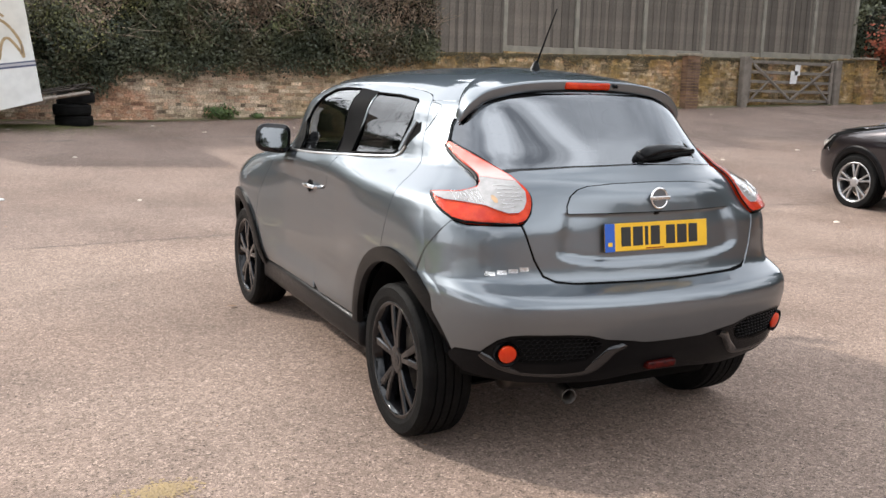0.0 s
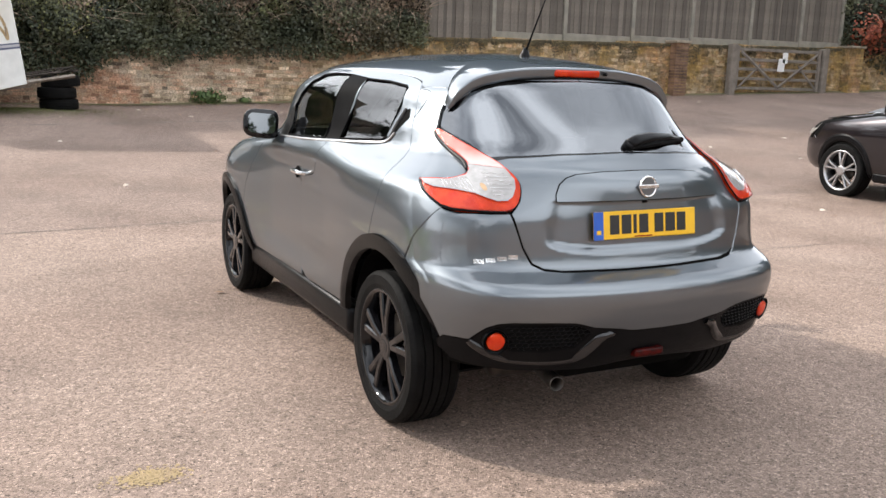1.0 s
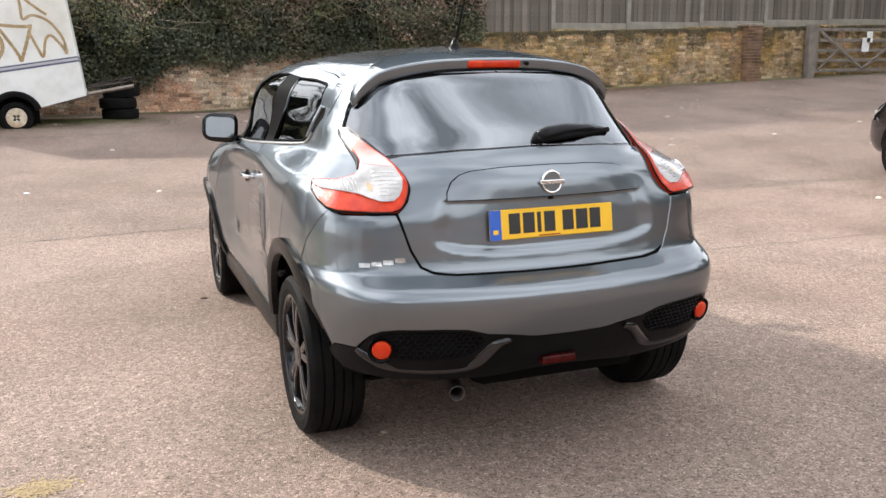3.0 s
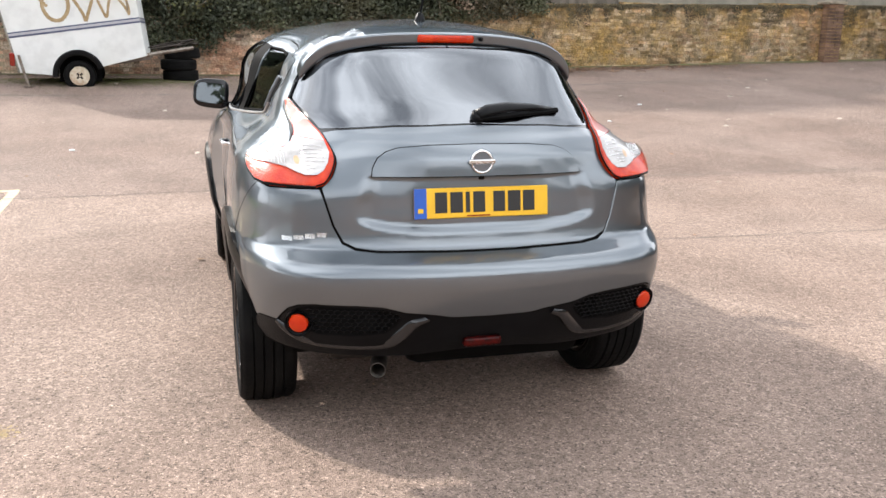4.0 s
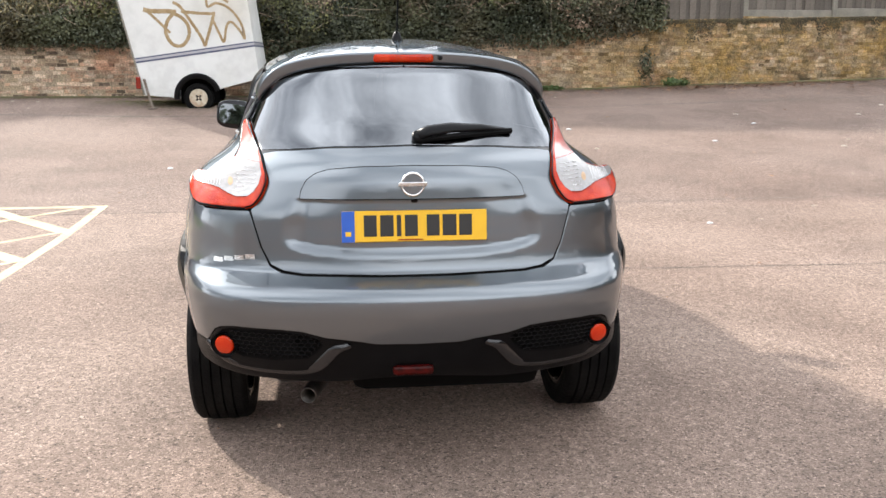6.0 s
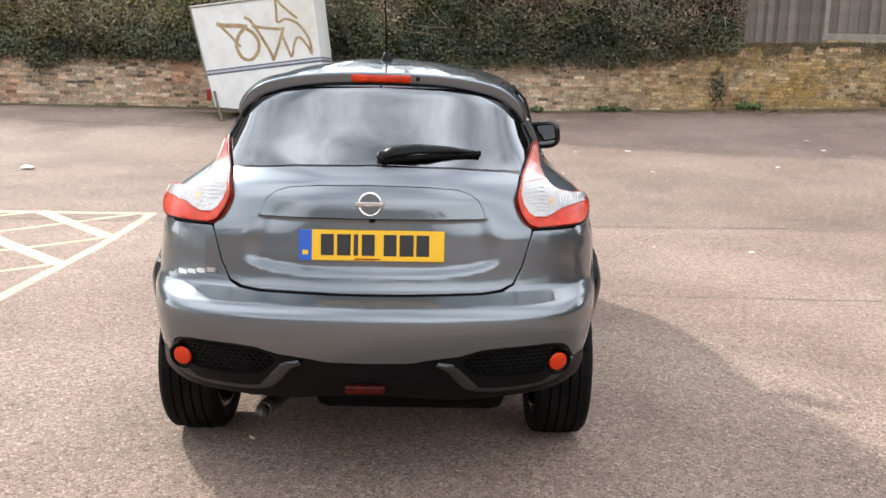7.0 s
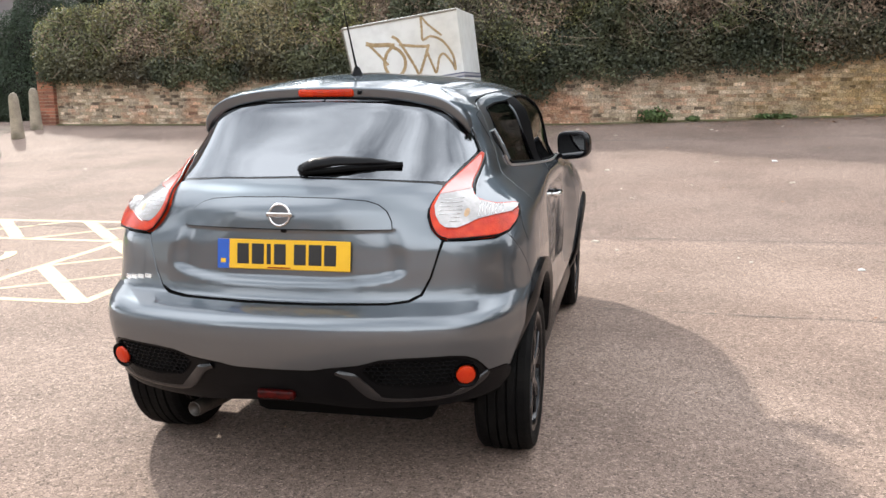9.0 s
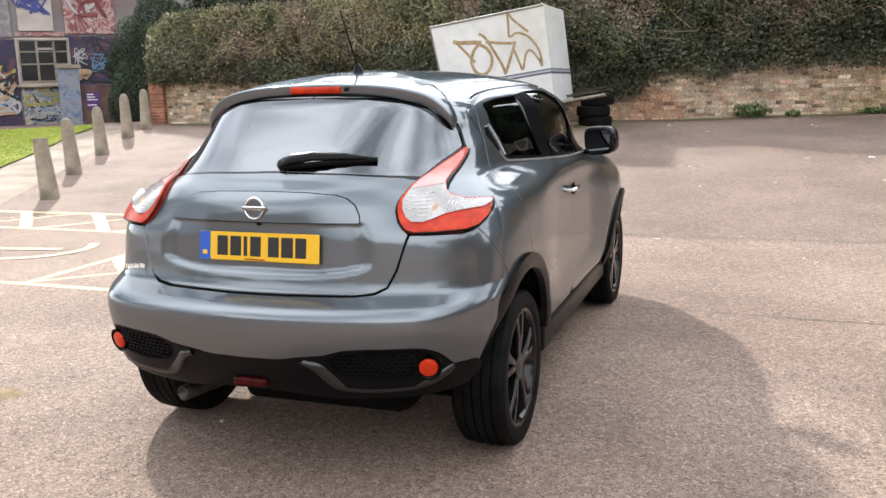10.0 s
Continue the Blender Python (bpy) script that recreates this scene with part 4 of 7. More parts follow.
        if hit is None:
            near, _, i, _ = self.tree.find_nearest(Vector((a, 0, b) if view == "rear" else (0.8, a, b)))
            hit = near
        t = self.tris[i]
        p = [Vector(self.pts[k]) for k in t]
        q = barycentric_transform(hit, *p, *[Vector((*self.uvs[k], 0)) for k in t])
        u = min(max(q.x, 0), 1)
        if a == 0 and view in ("rear", "front", "top"):
            u = 0.0 if view == "rear" or (view == "top" and b < 1.2) else 1.0
        return u, min(max(q.y, 0), 1)

    def outline(self, corners, step=0.03):
        """A closed outline in (u, v) through corners (view, a, b); between two corners of one view it runs straight in that view."""
        out = []
        for (v1, a1, b1), (v2, a2, b2) in zip(corners, corners[1:] + corners[:1]):
            p = self.find(v1, a1, b1)
            out.append(p)
            if a1 == 0 and a2 == 0 and v1 in ("rear", "front", "top") and v1 == v2:
                q = self.find(v2, a2, b2)
                n = max(1, int(abs(q[1] - p[1]) * self.V / step))
                out += [(p[0], p[1] + (q[1] - p[1]) * i / n) for i in range(1, n)]
                continue
            if v1 == v2:
                n = int(math.hypot(a2 - a1, b2 - b1) / step)
                for i in range(1, n):
                    f = i / n
                    out.append(self.find(v1, a1 + (a2 - a1) * f, b1 + (b2 - b1) * f))
            else:
                q = self.find(v2, a2, b2)
                n = int(math.hypot((q[0] - p[0]) * self.U, (q[1] - p[1]) * self.V) / step)
                for i in range(1, n):
                    out.append((p[0] + (q[0] - p[0]) * i / n, p[1] + (q[1] - p[1]) * i / n))
        return out

    def patch(self, outline, spacing=0.03, lift=0.0, skirt=0.008, mirror=False, both=False, shape=None, holes=()):
        """A panel cut from the skin by an outline, with turned-in edges. both: also its mirror image, joined along the centre."""
        sc = np.array([self.U, self.V])
        loops = [np.array(o) * sc for o in (outline, *holes)]
        pts, faces = [], []
        for lp in loops:
            k = len(pts)
            pts += [tuple(q) for q in lp]
            faces.append(list(range(k, k + len(lp))))
        lp = loops[0]
        lo, hi = lp.min(0), lp.max(0)
        gx, gy = np.meshgrid(np.arange(lo[0] + spacing * 0.5, hi[0], spacing), np.arange(lo[1] + spacing * 0.5, hi[1], spacing))
        g = np.stack([gx.ravel() + (np.arange(gx.size) // gx.shape[1] % 2) * spacing * 0.5, gy.ravel()], -1)
        g = g[inside(g, lp)]
        for h in loops[1:]:
            g = g[~inside(g, h)]
        allrim = np.concatenate(loops)
        if len(g):
            d = np.min(np.linalg.norm(g[:, None, :] - allrim[None], axis=2), axis=1)
            g = g[d > spacing * 0.4]
        pts += [tuple(q) for q in g]
        vs, es, fs, *_ = delaunay_2d_cdt([Vector(q) for q in pts], [(f[i], f[(i + 1) % len(f)]) for f in faces for i in range(len(f))], [], 0, 1e-6)
        vv = np.array([(q.x, q.y) for q in vs])
        tri = [f for f in fs if len(f) == 3]
        cen = np.array([vv[list(f)].mean(0) for f in tri])
        ok = inside(cen, loops[0])
        for h in loops[1:]:
            ok &= ~inside(cen, h)
        tri = [f for f, o in zip(tri, ok) if o]
        u, v = vv[:, 0] / self.U, vv[:, 1] / self.V
        p, n = self.at(u, v), self.normal(u, v)
        off = lift if shape is None else lift + shape(p)
        q = p + n * np.reshape(np.broadcast_to(off, (len(p),)), (-1, 1))
        edge = {}
        for f in tri:
            for i in range(3):
                a, b = f[i], f[(i + 1) % 3]
                edge[(a, b)] = edge.get((a, b), 0) + 1
        border = [(a, b) for (a, b) in edge if (b, a) not in edge and not (both and ((u[a] < 1e-4 and u[b] < 1e-4) or (u[a] > 0.9999 and u[b] > 0.9999) or (v[a] > 0.9999 and v[b] > 0.9999)))]
        verts, nrm, fcs = list(q), list(n), [tuple(f) for f in tri]
        low = {}
        if skirt:
            for a, b in border:
                for k in (a, b):
                    if k not in low:
                        low[k] = len(verts)
                        verts.append(q[k] - n[k] * skirt)
                        nrm.append(n[k])
                fcs.append((b, a, low[a], low[b]))
        verts, nrm = np.array(verts), np.array(nrm)
        sets = []
        if not mirror or both:
            sets.append((1, False))
        if mirror or both:
            sets.append((-1, True))
        V, N, F = [], [], []
        for sx, flip in sets:
            k = sum(len(a) for a in V)
            V.append(verts * np.array([sx, 1, 1]))
            N.append(nrm * np.array([sx, 1, 1]))
            F += [tuple(k + i for i in (reversed(f) if flip else f)) for f in fcs]
        return np.concatenate(V), F, np.concatenate(N), len(q)


def inside(p, poly):
    """Which points lie in the polygon."""
    x, y = p[:, 0], p[:, 1]
    r = np.zeros(len(p), bool)
    for (x1, y1), (x2, y2) in zip(poly, np.roll(poly, -1, 0)):
        if y1 != y2:
            c = ((y1 > y) != (y2 > y)) & (x < (x2 - x1) * (y - y1) / (y2 - y1) + x1)
            r ^= c
    return r


def panel(name, built, material, parent, label="", smooth=True):
    """Links a patch of skin as a mesh whose shading follows the skin."""
    V, F, N, _ = built
    me = bpy.data.meshes.new(name)
    me.from_pydata([tuple(v) for v in V], [], F)
    smooth_mesh(me, smooth)
    if smooth:
        me.normals_split_custom_set_from_vertices([tuple(n) for n in N])
    me.materials.append(material)
    ob = new(name, me)
    ob.parent = parent
    if label:
        ob["label"] = label
    return ob


def bell(t, c, w):
    return np.exp(-((t - c) / w) ** 2)


def step01(t, a, b):
    s = np.clip((t - a) / (b - a), 0, 1)
    return s * s * (3 - 2 * s)


def grey_haunch(y, z):
    """How far the side stands off its plain height profile: full wings over the wheels, waisted doors, a cabin that narrows to the rear."""
    high = step01(z, 0.40, 0.58) * step01(1.13 - z, 0.0, 0.16)
    doors = step01(y, 0.92, 1.66) * step01(2.76 - y, 0.0, 0.45)
    tall = bell(z, 0.84, 0.24)
    return (0.010 * bell(y, 0.61, 0.5) * tall + 0.060 * bell(y, 3.12, 0.48) * step01(z, 0.30, 0.50) * step01(1.14 - z, 0.0, 0.34) - 0.034 * doors * high + 0.03 * step01(y, 1.3, 1.9) * step01(z, 1.2, 1.45)
            - (0.070 + 0.015 * step01(z, 1.25, 1.36)) * step01(1.65 - y, 0.0, 0.75) * step01(z, 1.055, 1.19) - 0.050 * bell(y, -0.08, 0.26) * step01(1.0 - z, 0.0, 0.15))


def grey_lean(x, z):
    """The upper corners fall away towards the tail lamps."""
    ax = np.abs(x)
    w = np.interp(z, [0.90, 1.03, 1.09, 1.14, 1.185, 1.30, 1.42], [0.878, 0.862, 0.838, 0.805, 0.775, 0.735, 0.69])
    return 0.07 * step01(ax, 0.16, 0.66) * step01(z, 0.96, 1.12) * step01(1.54 - z, 0.0, 0.32) * step01(0.985 - ax / w, 0.0, 0.10)


def grey_dent(x, z):
    """The sunk field for the plate, and the lid that overhangs it."""
    ax = np.abs(x)
    half = np.interp(z, [0.80, 0.83, 0.87, 0.94, 1.03, 1.06], [0.38, 0.415, 0.450, 0.445, 0.410, 0.395])
    low = 0.829 + 0.035 * (ax / 0.45) ** 4
    return grey_lean(x, z) + 0.020 * step01(half - ax, -0.03, 0.05) * step01(z - low, 0.0, 0.026) * step01(1.045 - z, 0.0, 0.02)


# ---- the dark car ----
def wheel(parent, x, y, r, side, tyre_w, rim_r, rim_mat, spokes, name="wheel", twin=False, slim=1.0):
    """A wheel whose outer face looks along side (+1 or -1) in x: grooved tyre, rim barrel, spokes, hub, brake disc."""
    hub = new(name)
    hub.parent = parent
    hub.matrix_basis = pose(x, y, r) @ Matrix.Diagonal((side, 1, 1, 1))
    w = tyre_w
    prof = [(rim_r, -w * 0.46), (rim_r + 0.25 * (r - rim_r), -w * 0.5), (rim_r + 0.75 * (r - rim_r), -w * 0.5), (r - 0.008, -w * 0.44)]
    for k in range(5):
        a = -w * 0.42 + k * w * 0.17
        prof += [(r - 0.004 + 0.004 * (k in (1, 2, 3)), a + 0.004), (r - 0.004 + 0.004 * (k in (1, 2, 3)), a + w * 0.15)]
        if k < 4:
            prof += [(r - 0.012, a + w * 0.152), (r - 0.012, a + w * 0.17)]
    prof += [(r - 0.008, w * 0.44), (rim_r + 0.75 * (r - rim_r), w * 0.5), (rim_r + 0.3 * (r - rim_r), w * 0.497), (rim_r, w * 0.46)]
    part("tyre", lathe(prof, 64, "x", True), M_RUBBER, hub, smooth=False)
    part("rim", lathe([(rim_r + 0.008, w * 0.465), (rim_r - 0.004, w * 0.475), (rim_r - 0.014, w * 0.44), (rim_r - 0.026, w * 0.2), (rim_r - 0.03, -w * 0.44), (rim_r, -w * 0.46), (rim_r + 0.002, w * 0.3)], 64, "x", True), rim_mat, hub, smooth=True)
    bm = bmesh.new()
    for i in range(spokes):
        base = 2 * math.pi * i / spokes + 0.3
        for da in ((-0.15, 0.15) if twin else (0.0,)):
            out, inn = base + da * 1.25, base + da * 0.75
            wo, wi = (0.026 * slim, 0.019 * slim) if twin else (0.030 * slim, 0.024 * slim)
            ring = []
            for a, rad, hw, xx, th in ((inn, 0.045, wi, w * 0.40, 0.035), (0.5 * (inn + out), rim_r * 0.55, 0.5 * (wi + wo), w * 0.43, 0.032), (out, rim_r - 0.012, wo, w * 0.42, 0.03)):
                c = Vector((xx, rad * math.cos(a), rad * math.sin(a)))
                t = Vector((0, -math.sin(a), math.cos(a)))
                ring.append([bm.verts.new(c + t * sx * hw * k + Vector((dx, 0, 0))) for sx, k, dx in ((-1, 1, -th), (-1, 0.85, -0.004), (-0.7, 0.8, 0.002), (0.7, 0.8, 0.002), (1, 0.85, -0.004), (1, 1, -th))])
            for a, b in zip(ring, ring[1:]):
                for j in range(5):
                    bm.faces.new((a[j], a[j + 1], b[j + 1], b[j]))
    bmesh.ops.recalc_face_normals(bm, faces=bm.faces[:])
    part("spokes", bm, rim_mat, hub, smooth=False)
    part("hub_cap", lathe([(0.058, w * 0.30), (0.060, w * 0.41), (0.050, w * 0.425), (0.031, w * 0.425), (0.029, w * 0.432), (0.002, w * 0.436)], 24, "x"), rim_mat, hub, smooth=False)
    part("brake_disc", lathe([(0.14, -0.012), (0.14, 0.012), (0.02, 0.012), (0.02, -0.012)], 32, "x", True), M_PIPE, hub, smooth=False)
    for i in range(5):
        a = 2 * math.pi * (i + 0.5) / 5
        part("wheel_nut", lathe([(0.009, w * 0.36), (0.009, w * 0.408), (0.005, w * 0.412)], 6, "x"), M_STEEL, hub).location = (0, 0.042 * math.cos(a), 0.042 * math.sin(a))
    return hub


def arch_line(y0, z0, r, a0, a1, n=16):
    return [("side", y0 + r * math.cos(a), z0 + r * math.sin(a)) for a in np.linspace(a0, a1, n)]


def build_dark_car():
    """A dark crossover parked across the yard; its nose reaches into view."""
    body = Body(z=[0.26, 0.36, 0.50, 0.66, 0.80, 0.92, 1.00, 1.06, 1.14, 1.30, 1.44, 1.53, 1.57, 1.59],
                rear=[0.05, -0.03, -0.08, -0.10, -0.08, -0.05, -0.02, 0.02, 0.08, 0.25, 0.42, 0.60, 0.9, 1.4],
                width=[0.78, 0.86, 0.89, 0.90, 0.90, 0.885, 0.865, 0.84, 0.80, 0.74, 0.68, 0.56, 0.35, 0.0],
                nose=[4.06, 4.20, 4.25, 4.24, 4.20, 4.08, 3.75, 3.25, 3.00, 2.70, 2.45, 2.15, 1.9, 1.5],
                square=[5, 5, 5, 5.5, 5.5, 5.5, 5.5, 5.5, 5, 5, 4.5, 4, 3.5, 3], square_front=4.2,
                haunch=lambda y, z: 0.015 * bell(y, 3.32, 0.5) * bell(z, 0.8, 0.2) + 0.015 * bell(y, 0.7, 0.5) * bell(z, 0.8, 0.2))
    car = thing("dark_parked_car", "dark plum crossover car with silver alloy wheels parked on tarmac", "car", at=pose(8.70, 1.77, float(rise(8.0, 5.2)) * 0.6, 0, 0, -2) @ Matrix.Scale(1.08, 4))
    F, R, rr = 3.32, 0.70, 0.335
    arch_f, arch_r = arch_line(F, rr, 0.40, math.pi + 0.15, -0.15), arch_line(R, rr, 0.40, math.pi + 0.15, -0.15)
    for mir in (False, True):
        panel("side_panel", body.patch(body.outline([("side", 0.2, 0.62), ("side", 0.28, 0.36)] + arch_r + [("side", 1.12, 0.33), ("side", 2.9, 0.33)] + arch_f + [("side", 3.75, 0.36), ("side", 3.9, 0.62), ("side", 3.7, 0.90), ("side", 2.9, 1.03), ("side", 1.6, 1.07), ("side", 0.4, 1.10), ("side", 0.2, 0.8)]), 0.05, mirror=mir), M_PLUM, car)
        panel("side_window", body.patch(body.outline([("side", 0.6, 1.13), ("side", 2.75, 1.10), ("side", 2.2, 1.45), ("side", 1.0, 1.49), ("side", 0.6, 1.40)]), 0.06, mirror=mir), M_GLASS, car)
        panel("roof_frame", body.patch(body.outline([("side", 0.3, 1.15), ("side", 0.55, 1.13), ("side", 0.58, 1.41), ("side", 1.0, 1.505), ("side", 2.2, 1.465), ("side", 2.8, 1.09), ("side", 2.9, 1.05), ("side", 2.75, 1.25), ("side", 2.3, 1.51), ("side", 1.6, 1.56), ("side", 0.8, 1.53), ("side", 0.45, 1.40)]), 0.05, mirror=mir), M_PLUM, car)
        panel("headlamp", body.patch(body.outline([("front", 0.50, 0.80), ("front", 0.74, 0.83), ("side", 3.80, 0.90), ("side", 3.86, 0.83), ("front", 0.70, 0.75), ("front", 0.5, 0.75)]), 0.04, 0.004, mirror=mir), M_LENS, car, "clear headlamp lens")
        s = -1 if mir else 1
        for y0 in (F, R):
            pts = [Vector(body.at(*body.find("side", y0 + 0.415 * math.cos(a), rr + 0.415 * math.sin(a)))) for a in np.linspace(-0.15, math.pi + 0.15, 24)]
            part("arch_trim", tube([(s * (p.x - 0.002), p.y, p.z) for p in pts], 0.045, 6, 0.35, (1, 0, 0)), M_BLACK, car)
            wheel(car, s * 0.78, y0, rr, s, 0.215, 0.246, M_ALLOY, 5, twin=True, slim=0.62)
        part("sill", box((s * 0.80 - 0.06, 1.15, 0.24), (s * 0.80 + 0.06, 2.88, 0.36), 0.03), M_BLACK, car)
        mirr = box((s * 0.98 - 0.10, 2.52, 1.05), (s * 0.98 + 0.10, 2.64, 1.20), 0.035, segs=2)
        part("door_mirror", add_box(mirr, (s * 0.86 - 0.05, 2.54, 1.06), (s * 0.86 + 0.06, 2.60, 1.10), 0.01), M_PLUM, car, smooth=False)
    panel("bonnet", body.patch(body.outline([("top", 0.0, 4.02), ("top", 0.35, 3.98), ("top", 0.62, 3.82), ("top", 0.78, 3.3), ("top", 0.76, 3.05), ("top", 0.4, 3.22), ("top", 0.0, 3.26)]), 0.05, both=True), M_PLUM, car)
    panel("front_bumper", body.patch(body.outline([("front", 0.0, 0.70), ("front", 0.45, 0.70), ("front", 0.74, 0.70), ("side", 3.90, 0.74), ("side", 3.72, 0.60), ("side", 3.72, 0.34), ("front", 0.6, 0.30), ("front", 0.0, 0.30)]), 0.05, both=True), M_PLUM, car)
    panel("grille", body.patch(body.outline([("front", 0.0, 0.86), ("front", 0.46, 0.84), ("front", 0.42, 0.73), ("front", 0.0, 0.72)]), 0.05, both=True), M_GLOSSBLACK, car)
    panel("windscreen", body.patch(body.outline([("top", 0.0, 3.10), ("top", 0.6, 2.95), ("top", 0.52, 2.30), ("top", 0.0, 2.38)]), 0.06, both=True), M_GLASS, car)
    panel("roof", body.patch(body.outline([("top", 0.0, 2.3), ("top", 0.5, 2.22), ("top", 0.56, 1.6), ("top", 0.52, 0.8), ("top", 0.0, 0.66)]), 0.06, both=True), M_PLUM, car)
    panel("tailgate", body.patch(body.outline([("rear", 0.0, 0.35), ("rear", 0.6, 0.35), ("rear", 0.74, 0.7), ("rear", 0.72, 1.1), ("rear", 0.6, 1.35), ("rear", 0.4, 1.5), ("rear", 0.0, 1.52)]), 0.06, both=True), M_PLUM, car)
    V, Fc = shell_mesh(body, -0.02)
    soup("inner_shell", V, Fc, M_SHELL, car, smooth=True)
    return car


def shell_mesh(body, lift, skip=None, nu=120, nv=80):
    """The dark skin under the panels, both sides, with faces left out where skip(points) says so, and a floor."""
    uu, vv = np.meshgrid(np.linspace(0, 1, nu), np.linspace(0, 1, nv))
    u, v = uu.ravel(), vv.ravel()
    p = body.at(u, v) + body.normal(u, v) * lift
    p[:, 0] = np.where(u < 1e-6, 0, np.where(u > 1 - 1e-6, 0, np.maximum(p[:, 0], 0)))
    idx = np.arange(nu * nv).reshape(nv, nu)
    q = np.stack([idx[:-1, :-1], idx[:-1, 1:], idx[1:, 1:], idx[1:, :-1]], -1).reshape(-1, 4)
    c = p[q].mean(1)
    if skip is not None:
        q = q[~skip(c)]
    V = np.concatenate([p, p * np.array([-1, 1, 1])])
    F = q.tolist() + (q[:, ::-1] + len(p)).tolist()
    # underside
    k = len(V)
    ring = p[:nu]
    V = np.concatenate([V, ring, ring * np.array([-1, 1, 1])])
    F += [(k + i, k + i + 1, k + nu + i + 1, k + nu + i) for i in range(nu - 1)]
    return V, F


# ---- things by the wall ----
def prism(xz, y0, y1, bevel=0.0):
    """A shape drawn in x and z, given depth along y."""
    bm = bmesh.new()
    a = [bm.verts.new((x, y0, z)) for x, z in xz]
    b = [bm.verts.new((x, y1, z)) for x, z in xz]
    bm.faces.new(a)
    bm.faces.new(b[::-1])
    n = len(xz)
    for i in range(n):
        j = (i + 1) % n
        bm.faces.new((a[j], a[i], b[i], b[j]))
    bmesh.ops.recalc_face_normals(bm, faces=bm.faces[:])
    if bevel:
        bmesh.ops.bevel(bm, geom=bm.edges[:], offset=bevel, segments=2, profile=0.5, affect="EDGES")
    return bm


def build_trailer():
    y0, y1 = 13.26, 15.01
    tl, tr, br, bl = (-4.22, 2.63), (-2.00, 2.95), (-1.78, 1.14), (-3.83, 0.85)
    wx, wz = -2.885, 0.80

    def on(fx, fz):
        """A point on the side, by its share of the length and of the height."""
        bx, bz = bl[0] + (br[0] - bl[0]) * fx, bl[1] + (br[1] - bl[1]) * fx
        tx, tz = tl[0] + (tr[0] - tl[0]) * fx, tl[1] + (tr[1] - tl[1]) * fx
        return bx + (tx - bx) * fz, bz + (tz - bz) * fz

    van = thing("box_trailer", "old white box trailer tilted nose up, brown scrawl, navy stripes", "trailer")
    arch = [(wx + 0.36 * math.cos(a), wz + 0.02 + 0.36 * math.sin(a)) for a in np.linspace(math.pi + 0.05, 0.35, 14)]
    part("body", prism([tl, tr, br] + arch[::-1] + [bl], y0, y1, 0.012), M_VAN, van)
    part("wheel_arch_trim", tube([(x, y0 - 0.015, z) for x, z in [(wx + 0.37 * math.cos(a), wz + 0.02 + 0.37 * math.sin(a)) for a in np.linspace(3.25, 0.3, 18)]], 0.05, 6, 0.6, (0, 1, 0)), M_BLACK, van, "black plastic mudguard edge")
    part("wheel_box", box((wx - 0.34, y0 + 0.24, wz - 0.1), (wx + 0.34, y0 + 0.28, wz + 0.36)), M_SHELL, van)
    # stripes follow the body's slope and turn the corner
    for f0, f1, mt in ((0.312, 0.328, M_NAVY), (0.328, 0.350, M_SILVER), (0.350, 0.362, M_NAVY)):
        bm = prism([on(0, f0), on(1, f0), on(1, f1), on(0, f1)], y0 - 0.004, y0 + 0.01)
        part("stripe", bm, mt, van)
        (xa, za), (xb, zb) = on(1, f0), on(1, f1)
        bm = bmesh.new()
        bm.faces.new([bm.verts.new(p) for p in ((xa + 0.004, y0, za), (xa + 0.004, y1, za), (xb + 0.004, y1, zb), (xb + 0.004, y0, zb))])
        part("stripe", bm, mt, van)
    part("edge_trim", tube([(x, y0 - 0.004, z) for x, z in (on(0, 0.985), on(1, 0.985))], 0.02, 6), M_POST, van)
    part("edge_trim", tube([(x, y0 + 0.004, z) for x, z in (on(0.005, 0.0), on(0.005, 1.0))], 0.018, 6), M_POST, van)
    hx, hz = on(0.925, 0.47)
    part("handle", tube([(hx, y0 - 0.01, hz - 0.07), (hx, y0 - 0.05, hz - 0.07), (hx, y0 - 0.05, hz + 0.07), (hx, y0 - 0.01, hz + 0.07)], 0.008, 6), M_STEEL, van)
    # the sprayed scrawl, stroke by stroke
    strokes = [([(0.10, 0.80), (0.16, 0.775), (0.28, 0.755), (0.36, 0.735)], 0.036), ([(0.12, 0.79), (0.18, 0.70), (0.24, 0.60), (0.27, 0.55)], 0.022),
               ([(0.34, 0.73), (0.27, 0.66), (0.235, 0.55), (0.27, 0.44), (0.35, 0.42), (0.42, 0.50), (0.43, 0.60), (0.39, 0.68), (0.34, 0.72)], 0.028),
               ([(0.35, 0.83), (0.40, 0.78), (0.45, 0.66), (0.52, 0.47), (0.535, 0.38)], 0.024), ([(0.40, 0.735), (0.52, 0.70), (0.66, 0.67)], 0.024),
               ([(0.535, 0.38), (0.60, 0.52), (0.66, 0.66), (0.665, 0.69)], 0.024), ([(0.645, 0.62), (0.68, 0.47), (0.705, 0.40), (0.75, 0.54), (0.80, 0.57), (0.86, 0.47), (0.885, 0.40), (0.875, 0.55), (0.80, 0.70), (0.70, 0.765), (0.625, 0.745), (0.63, 0.86), (0.635, 0.99)], 0.020),
               ([(0.635, 0.985), (0.68, 0.90), (0.76, 0.80), (0.80, 0.755)], 0.019)]
    for pts, w in strokes:
        line = [on(0.088 + 0.95 * fx, fz) for fx, fz in pts]
        path = spline([(x, y0 - 0.003, z) for x, z in line], 8)
